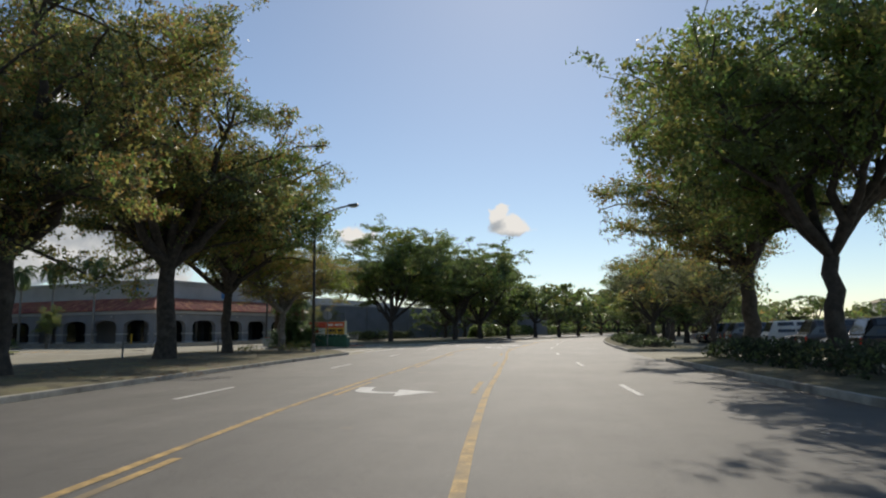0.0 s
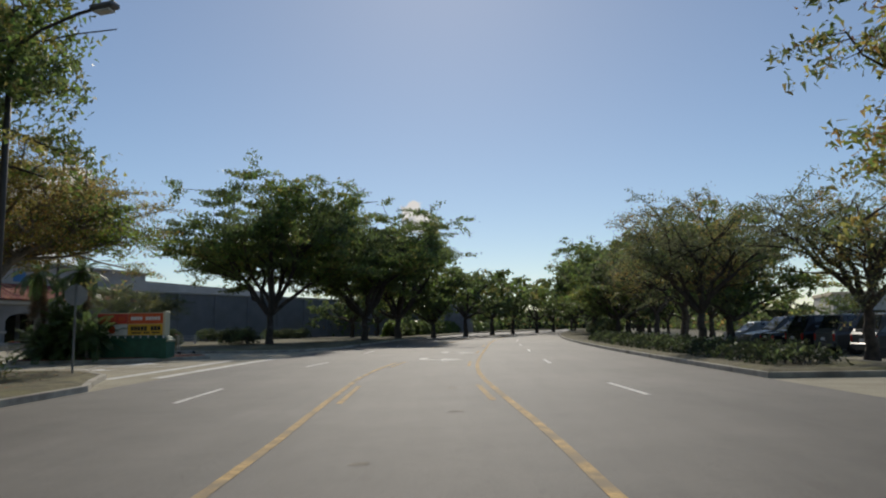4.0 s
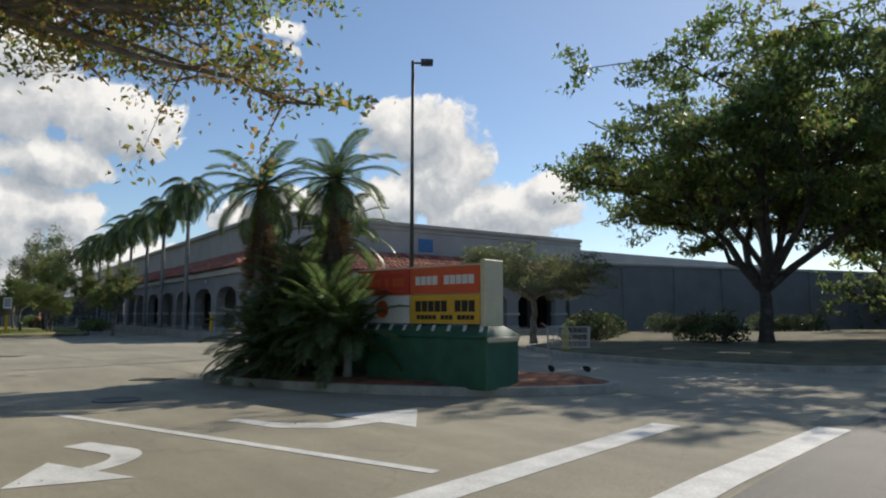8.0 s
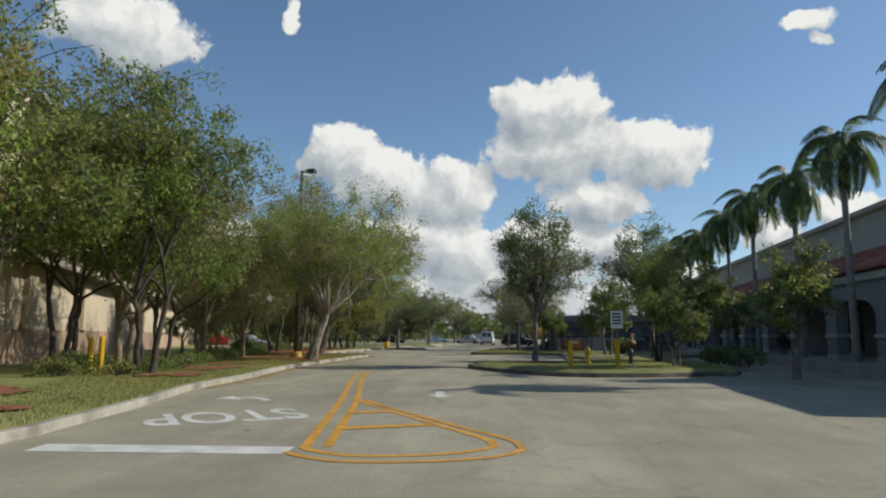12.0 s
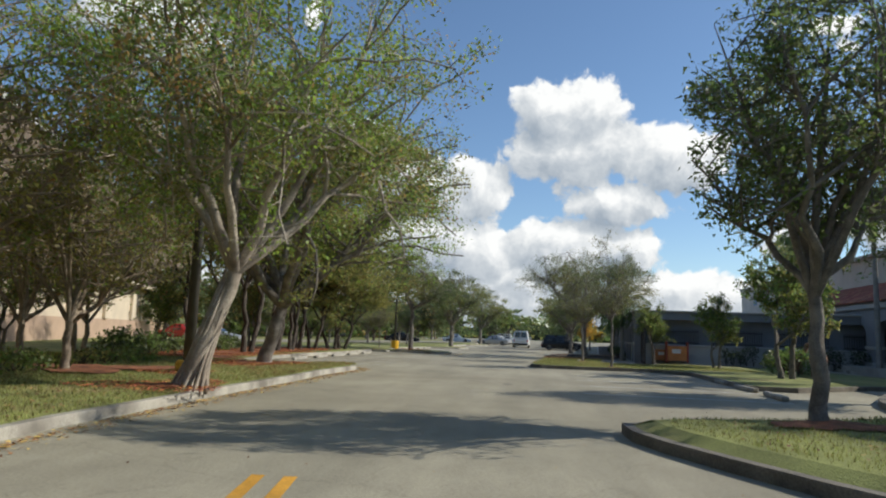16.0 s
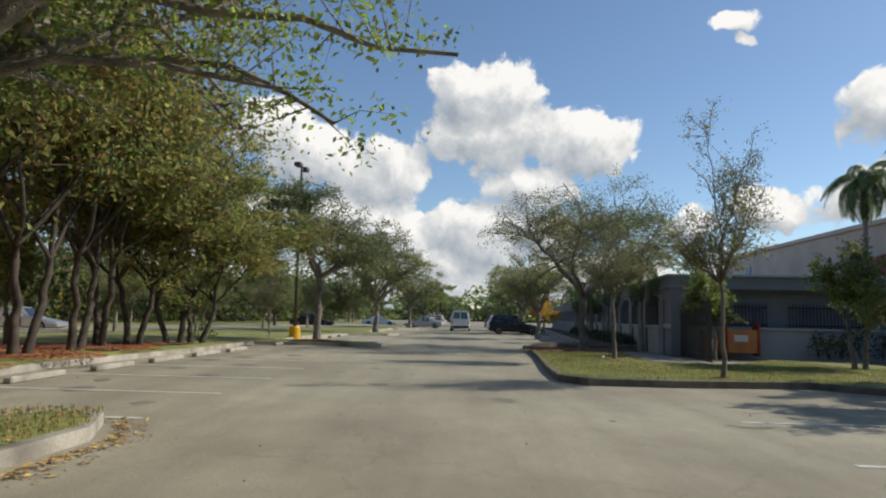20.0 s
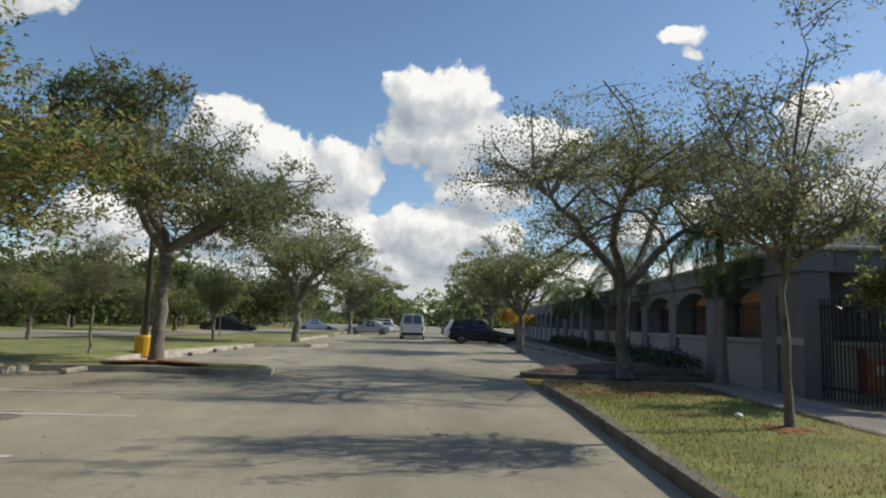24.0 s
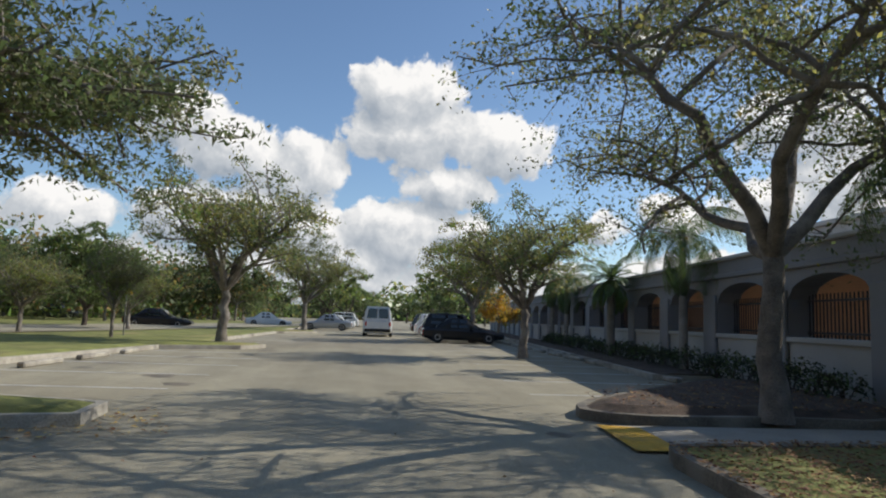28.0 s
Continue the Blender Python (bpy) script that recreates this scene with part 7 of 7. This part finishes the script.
def park_bench(x, y, deg):
    h = holder("park_bench", pose(x, y, 0.14, 0, 0, deg), "slatted bench with pale metal ends beside the store", "bench", "benches")
    for sx in (-0.75, 0.75):
        v, f = [], []
        tube_path(v, f, [Vector((sx, -0.28, 0)), Vector((sx, -0.24, 0.42)), Vector((sx, -0.3, 0.62)), Vector((sx, 0.12, 0.62)), Vector((sx, 0.24, 0.9))], [0.025] * 5, 8)
        tube_path(v, f, [Vector((sx, 0.26, 0)), Vector((sx, 0.14, 0.42)), Vector((sx, 0.24, 0.9))], [0.025] * 3, 8)
        piece("end_frame", mesh_of("end_frame", v, f, M["sign_white"], True), h, label="pale cast metal end")
    for i in range(4):
        part("seat_slat", box(-0.8, 0.8, -0.26 + i * 0.1, -0.18 + i * 0.1, 0.42, 0.45, 0.005), M["bench_wood"], h)
    for i in range(3):
        part("back_slat", box(-0.8, 0.8, 0.12 + i * 0.04, 0.145 + i * 0.04, 0.56 + i * 0.13, 0.65 + i * 0.13, 0.005), M["bench_wood"], h)


park_bench(-64.2, 82.3, 155)
park_bench(-62.4, 81.2, 155)
bm = bmesh.new()
bmesh.ops.create_icosphere(bm, subdivisions=3, radius=0.065)
for q in bm.verts:
    q.co *= 1 + 0.45 * noise.noise(q.co * 9)
    q.co.z *= 0.6
tagged(part("litter_bag", bm, M["sign_white"]), "crumpled white plastic bag lying on the lawn", "litter").location = (-77.8, 74.4, 0.17)

# ---- vehicles ----


def wheel(parent, x, y, r, wide, side):
    t = part("tyre", lathe([(r * 0.62, -wide / 2), (r * 0.94, -wide / 2), (r, -wide / 3), (r, wide / 3), (r * 0.94, wide / 2), (r * 0.62, wide / 2)], 14), M["tyre"], parent)
    t.matrix_basis = pose(x, y, r, 90, 0, 0)
    part("rim", lathe([(0.02, -0.02), (r * 0.6, -0.03), (r * 0.62, 0.0), (r * 0.5, 0.03), (r * 0.15, 0.02)], 12), M["rim"], t).matrix_basis = pose(0, 0, -side * wide * 0.38)
    return t


def loft(sections):
    """A body through cross-sections along x; each is a list of (y, z)."""
    bm = bmesh.new()
    rings = [[bm.verts.new((x, y, z)) for y, z in pts] for x, pts in sections]
    n = len(rings[0])
    for a, b in zip(rings, rings[1:]):
        for i in range(n):
            bm.faces.new((a[i], a[(i + 1) % n], b[(i + 1) % n], b[i]))
    bm.faces.new(rings[0][::-1])
    bm.faces.new(rings[-1])
    return bm


def car_kind(name, paint, length, wide, high, style):
    """A parked car along +x (front at +x), built once; returns its holder."""
    h = holder(name, pose(0, 0, -50), "", "car")
    w = wide / 2
    belt = high * (0.58 if style != "van" else 0.55)
    L = length / 2

    def sec(x, zb, zt, k=1.0):
        return (x, [(-w * 0.92 * k, zb), (-w * k, zb + 0.15), (-w * k, zt - 0.14), (-w * 0.93 * k, zt), (w * 0.93 * k, zt), (w * k, zt - 0.14), (w * k, zb + 0.15), (w * 0.92 * k, zb)])

    hood = belt - 0.02
    tail = belt if style != "sedan" else belt + 0.02
    part("body", loft([sec(-L, 0.42, tail - 0.12, 0.9), sec(-L + 0.08, 0.28, tail - 0.03, 0.97), sec(-L + 0.6, 0.22, tail, 1.0), sec(0, 0.2, belt, 1.0), sec(L - 1.2, 0.2, hood, 1.0), sec(L - 0.5, 0.22, hood - 0.14, 0.98), sec(L - 0.06, 0.3, hood - 0.24, 0.9), sec(L, 0.4, hood - 0.32, 0.86)]), paint, h, smooth=False)
    fx, rx, fx2, rx2 = {"sedan": (L - 1.35, -L + 0.75, L - 2.15, -L + 1.5), "suv": (L - 1.25, -L + 0.12, L - 2.0, -L + 0.5), "van": (L - 0.95, -L + 0.05, L - 1.75, -L + 0.2)}[style]

    def cab(x, k, z):
        return (x, [(-w * 0.95 * k, belt - 0.03), (-w * 0.9 * k, (belt + z) / 2), (-w * 0.76 * k, z - 0.04), (-w * 0.68 * k, z), (w * 0.68 * k, z), (w * 0.76 * k, z - 0.04), (w * 0.9 * k, (belt + z) / 2), (w * 0.95 * k, belt - 0.03)])

    part("cabin", loft([cab(rx, 1, belt + 0.02), cab(rx2, 1, high - 0.03), cab((rx2 + fx2) / 2, 1, high), cab(fx2, 1, high - 0.03), cab(fx, 1, belt + 0.02)]), paint, h)

    def pane(name_, quad, inset=0.012):
        a = [Vector(q) for q in quad]
        n = (a[1] - a[0]).cross(a[2] - a[0]).normalized() * inset
        bm = bmesh.new()
        lo = [bm.verts.new(q) for q in a]
        hi = [bm.verts.new(q + n) for q in a]
        bm.faces.new(hi)
        for i in range(4):
            bm.faces.new((lo[i], lo[(i + 1) % 4], hi[(i + 1) % 4], hi[i]))
        return part(name_, bm, M["car_glass"], h)

    zt = high - 0.1
    pane("windscreen", [(fx - 0.06, -w * 0.8, belt + 0.05), (fx - 0.06, w * 0.8, belt + 0.05), (fx2 + 0.08, w * 0.66, zt), (fx2 + 0.08, -w * 0.66, zt)], 0.03)
    if style != "van":
        pane("rear_window", [(rx + 0.06, w * 0.8, belt + 0.06), (rx + 0.06, -w * 0.8, belt + 0.06), (rx2 - 0.06, -w * 0.66, zt), (rx2 - 0.06, w * 0.66, zt)], 0.03)
    else:
        for s in (-1, 1):
            y0, y1 = sorted((s * w * 0.06, s * w * 0.74))
            pane("rear_window", [(rx + 0.055, y1, belt + 0.1), (rx + 0.055, y0, belt + 0.1), (rx2 - 0.05, y0 * 0.9, zt - 0.08), (rx2 - 0.05, y1 * 0.86, zt - 0.08)], 0.05)
    spans = [(rx2 + 0.1, (rx2 + fx2) / 2 - 0.04), ((rx2 + fx2) / 2 + 0.04, fx2)] if style != "van" else [((fx2 - 0.95), fx2)]
    for s in (-1, 1):
        for x0, x1 in spans:
            q = [(x0, s * w * 0.935, belt + 0.05), (x1, s * w * 0.935, belt + 0.05), (x1 - 0.05, s * w * 0.80, zt), (x0 + 0.05, s * w * 0.80, zt)]
            pane("side_window", q if s < 0 else q[::-1], 0.022)
        for x in (-L + 0.85, L - 0.9):
            wheel(h, x, s * (w - 0.1), 0.33 if style == "sedan" else 0.37, 0.22, s)
        part("tail_lamp", box(-L - 0.01, -L + 0.1, s * w * 0.82 - 0.09, s * w * 0.82 + 0.05, belt - 0.42, belt - 0.12, 0.02), M["lamp_red"], h)
        part("head_lamp", box(L - 0.2, L - 0.02, s * w * 0.66 - 0.16, s * w * 0.66 + 0.12, belt - 0.46, belt - 0.33, 0.03), M["lamp_clear"], h)
        part("mirror", box(fx2 + 0.15, fx2 + 0.35, s * (w + 0.1) - 0.08, s * (w + 0.1) + 0.08, belt + 0.02, belt + 0.16, 0.03), paint, h)
    part("bumper", box(-L - 0.04, -L + 0.15, -w * 0.9, w * 0.9, 0.34, 0.55, 0.04), M["tyre"] if style == "van" else paint, h)
    part("bumper", box(L - 0.12, L + 0.04, -w * 0.82, w * 0.82, 0.3, 0.5, 0.04), paint, h)
    part("plate", box(-L - 0.05, -L - 0.035, -0.16, 0.16, 0.6, 0.72), M["sign_white"], h)
    return h


KINDS = {}
for nm, pt, ln, wd, hg, st in (("sedan_white", "car_white", 4.6, 1.8, 1.45, "sedan"), ("sedan_silver", "car_silver", 4.6, 1.8, 1.45, "sedan"), ("sedan_black", "car_black", 4.7, 1.82, 1.45, "sedan"), ("suv_black", "car_black", 4.6, 1.88, 1.72, "suv"), ("suv_white", "car_white", 4.6, 1.88, 1.72, "suv"), ("suv_grey", "car_grey", 4.6, 1.88, 1.72, "suv"), ("sedan_red", "car_red", 4.5, 1.8, 1.45, "sedan"), ("van_white", "car_white", 5.3, 2.0, 2.1, "van")):
    KINDS[nm] = car_kind(nm.split("_")[0], M[pt], ln, wd, hg, st)
WORDS = {"sedan_white": "white sedan", "sedan_silver": "silver sedan", "sedan_black": "black sedan", "suv_black": "black sport utility car", "suv_white": "white sport utility car", "suv_grey": "dark grey sport utility car", "sedan_red": "red sedan", "van_white": "plain white panel van"}


def park(kind, x, y, deg, where, group="parked cars"):
    ob = copy_thing(KINDS[kind], pose(x, y, 0.0, 0, 0, deg))
    return tagged(ob, WORDS[kind] + " " + where, "van" if kind.startswith("van") else "car", group)


UP = math.degrees(math.atan2(SIDE.y, SIDE.x))
for i, k in ((10, "suv_black"), (11, "sedan_silver"), (9, "sedan_black"), (13, "suv_white"), (15, "sedan_black"), (16, "suv_grey")):
    p = Vector((-88.9, 76.8)) + ROW * (2.75 * (i + 0.5)) + SIDE * 1.7
    park(k, p.x, p.y, UP, "parked nose-in by the arcade", "arcade cars")
for i, k in ((26, "sedan_silver"), (28, "sedan_white"), (31, "suv_white")):
    p = Vector((-69.9, 58.3)) + ROW * (2.75 * (i + 0.5)) + SIDE * 1.6
    park(k, p.x, p.y, UP + 180, "parked against the lawn", "lawn cars")
park("van_white", -123.0, 87.5, math.degrees(math.atan2(ROW.y, ROW.x)), "driving away along the lot")
rc = random.Random(12)
names = ["suv_white", "sedan_silver", "sedan_black", "suv_grey", "sedan_white", "suv_black", "sedan_silver", "suv_grey"]
for row, (off, y0, n) in enumerate(((20.5, 30, 13), (27.0, 34, 13), (40.0, 34, 12), (47.0, 38, 12))):
    for i in range(n):
        if rc.random() < 0.12:
            continue
        p = street(y0 + i * 2.9, off)
        park(rc.choice(names), p[0], p[1], rc.choice((0, 180)) - 12 + rc.uniform(-2, 2), "parked in the lot across the street", "lot cars")
for x, y, k in ((-132, 73.6, "sedan_black"), (-147, 85.2, "sedan_white"), (-110, 48.6, "sedan_red"), (-158, 66, "suv_grey"), (-104, 52, "sedan_silver")):
    park(k, x, y, 75, "parked beyond the lawn", "far cars")
for k in list(KINDS.values()):
    for o in (*k.children_recursive, k):
        bpy.data.objects.remove(o)

# ---- ground cover ----


def mulch_ring(x, y, r, z, label="ring of red mulch round a tree", mat="mulch"):
    rng = random.Random(int(x * 7 + y))
    bm = bmesh.new()
    c = bm.verts.new((x, y, z + 0.05))
    home = next((g for g, _ in LAWNS if inside(x, y, g)), None)
    ring = []
    for a in range(24):
        k = r * (0.8 + 0.22 * math.sin(3 * a * math.pi / 12 + x) + rng.uniform(-0.2, 0.2))
        dx, dy = math.cos(a * math.pi / 12), math.sin(a * math.pi / 12)
        while home and k > 0.2 and not inside(x + (k + 0.75) * dx, y + (k + 0.75) * dy, home):
            k -= 0.1
        ring.append(bm.verts.new((x + k * dx, y + k * dy, z + 0.008)))
    for i in range(24):
        bm.faces.new((c, ring[i], ring[(i + 1) % 24]))
    tagged(part("mulch_ring", bm, M[mat]), label, "mulch", kind="structure")


for x, y, r in ((-56.3, 56.2, 0.9), (-65.4, 57.0, 0.9), (-74, 55.3, 2.2), (-78, 56.8, 2.2), (-82, 58.4, 2.0), (-71, 54.6, 1.6), (-44.5, 51.6, 1.2), (-48.5, 52.2, 1.3), (-52.5, 52.8, 1.3), (-69.2, 55.6, 1.5), (-84.4, 60.6, 1.6), (-88.8, 66.7, 1.5), (-39, 48.4, 1.4), (-35.0, 49.3, 1.3), (-61, 53.5, 2.0)):
    mulch_ring(x, y, r, 0.23)
mulch_ring(-51.1, 66.1, 1.0, 0.25)
for x, y, r in ((-70.5, 72.6, 0.4), (-76.7, 74.1, 0.4)):
    mulch_ring(x, y, r, 0.14)


def scatter(name, areas, per, size, mat, label, seed, z, blade=True, cat="grass"):
    """Blades or flat litter over patches of the plan, in one object."""
    rng = np.random.default_rng(seed)
    out_v, out_n = [], 0
    pts = []
    for (x0, x1, y0, y1, ring) in areas:
        n = int((x1 - x0) * (y1 - y0) * per)
        xs, yy = rng.uniform(x0, x1, n), rng.uniform(y0, y1, n)
        if ring is not None:
            keep = np.array([inside(a, b, ring) for a, b in zip(xs, yy)], bool)
            xs, yy = xs[keep], yy[keep]
        pts.append(np.stack([xs, yy], 1))
    p = np.concatenate(pts)
    n = len(p)
    a = rng.uniform(0, 2 * math.pi, n)
    s = size * rng.uniform(0.5, 1.4, n)
    if blade:
        w = 0.006 + 0.06 * s
        lean = rng.normal(0, 0.35, (n, 2)) * s[:, None]
        v0 = np.stack([p[:, 0] - w * np.cos(a), p[:, 1] - w * np.sin(a), np.full(n, z - 0.02)], 1)
        v1 = np.stack([p[:, 0] + w * np.cos(a), p[:, 1] + w * np.sin(a), np.full(n, z - 0.02)], 1)
        v2 = np.stack([p[:, 0] + lean[:, 0], p[:, 1] + lean[:, 1], z + s], 1)
    else:
        v0 = np.stack([p[:, 0] - s * np.cos(a), p[:, 1] - s * np.sin(a), z + rng.uniform(0.004, 0.02, n)], 1)
        v1 = np.stack([p[:, 0] + s * np.cos(a), p[:, 1] + s * np.sin(a), z + rng.uniform(0.004, 0.02, n)], 1)
        v2 = np.stack([p[:, 0] - 0.8 * s * np.sin(a), p[:, 1] + 0.8 * s * np.cos(a), z + rng.uniform(0.004, 0.03, n)], 1)
    me = bpy.data.meshes.new(name)
    me.vertices.add(3 * n)
    me.vertices.foreach_set("co", np.stack([v0, v1, v2], 1).reshape(-1))
    me.loops.add(3 * n)
    me.loops.foreach_set("vertex_index", np.arange(3 * n, dtype=np.int32))
    me.polygons.add(n)
    me.polygons.foreach_set("loop_start", np.arange(0, 3 * n, 3, dtype=np.int32))
    me.materials.append(M[mat])
    me.update(calc_edges=True)
    return tagged(new(name, me), label, cat, kind="stuff")


RINGS = [r for r, _ in LAWNS]
EDGE = [q for q in SOUTH if -68.5 < q[0] < -41 and q[1] > 52]
GUTTER = [(-68.5, -41, 52, 62, offset_line(EDGE, -0.2) + offset_line(EDGE, -0.62)[::-1]), (-88.6, -86.4, 67.0, 70.2, None)]
for i, (x, y, r) in enumerate(((-56.3, 55.8, 1.35), (-60.1, 55.5, 0.85), (-65.4, 57.0, 1.7), (-71, 54.6, 2.2), (-74, 55.3, 2.6), (-78, 56.8, 2.6), (-82, 58.4, 2.4))):
    ring = [(x + r * (1 + 0.25 * math.sin(3 * a + i)) * math.cos(a), y + r * (1 + 0.25 * math.sin(3 * a + i)) * math.sin(a)) for a in (k * math.pi / 12 for k in range(24))]
    scatter("mulch_chips", [(x - 1.3 * r, x + 1.3 * r, y - 1.3 * r, y + 1.3 * r, [q for q in ring])], 230, 0.045, "chips", "loose rusty bark chips and leaves round a tree", 40 + i, 0.235, False, "mulch")
ISLR = next(g for g in RINGS if inside(-49.0, 66.5, g))
ISLR = [(-49.3 + 0.9 * (q[0] + 49.3), 68.0 + 0.9 * (q[1] - 68.0)) for q in ISLR]
scatter("grass", [(-56, -43.4, 62.8, 72, ISLR)], 300, 0.04, "grass", "short patchy grass of the island with dry blades", 11, 0.24)
scatter("fallen_leaves", [(-56, -43.4, 62.8, 72, ISLR)], 18, 0.03, "litter", "dry brown leaves on the grass island", 12, 0.245, False, "leaves")
BAYR = next(r for r in RINGS if any(abs(q[0] + 70.9) < 0.3 and abs(q[1] - 69.4) < 0.3 for q in r))
scatter("grass", [(-81.2, -69, 69, 80, BAYR)], 480, 0.038, "grass", "short patchy lawn grass with dry blades", 1, 0.14)
scatter("grass", [(-70, -31, 49, 61, offset_line([q for q in SOUTH], 0.0))], 290, 0.04, "grass", "short lawn grass with dry blades", 2, 0.21)
scatter("fallen_leaves", [(-68, -36, 50, 61, SOUTH)], 34, 0.032, "litter", "dry brown leaves fallen on the lawn", 3, 0.215, False, "leaves")
scatter("fallen_leaves", [(-84, -69, 69, 80, BAYR)], 26, 0.03, "litter", "dry brown leaves fallen on the lawn", 4, 0.145, False, "leaves")
scatter("fallen_leaves", [(-68, -60, 57, 61, SOUTH)], 90, 0.032, "litter", "brown leaves gathered on the tip of the lawn", 31, 0.216, False, "leaves")
scatter("fallen_leaves", [(-68.5, -41, 52, 62, offset_line(EDGE, -0.18) + offset_line(EDGE, -0.36)[::-1])], 330, 0.04, "gutter_leaf", "golden dry leaves drifted along the kerb", 32, 0.012, False, "leaves")
scatter("fallen_leaves", GUTTER, 90, 0.036, "gutter_leaf", "dry leaves in the gutter", 5, 0.003, False, "leaves")
scatter("fallen_leaves", [(-16, -6.5, 18, 47, None)], 16, 0.05, "litter", "dry leaves on the shaded verge", 6, 0.2, False, "leaves")
scatter("fallen_leaves", [(-84, -80.2, 73.5, 81, BAYR)], 420, 0.03, "litter", "thick brown leaf litter at the corner of the lawn", 8, 0.165, False, "leaves")
scatter("fallen_leaves", [(-88.2, -83.5, 76, 83, next(g for g in RINGS if inside(-85.5, 79.5, g)))], 60, 0.035, "litter", "brown leaf litter on the dark island", 9, 0.25, False, "leaves")
scatter("grit", [(-44, -8, 49, 70, None), (-88, -44, 55, 76, None)], 0.9, 0.016, "litter", "specks of grit and leaf scraps on the asphalt", 14, 0.001, False, "litter")
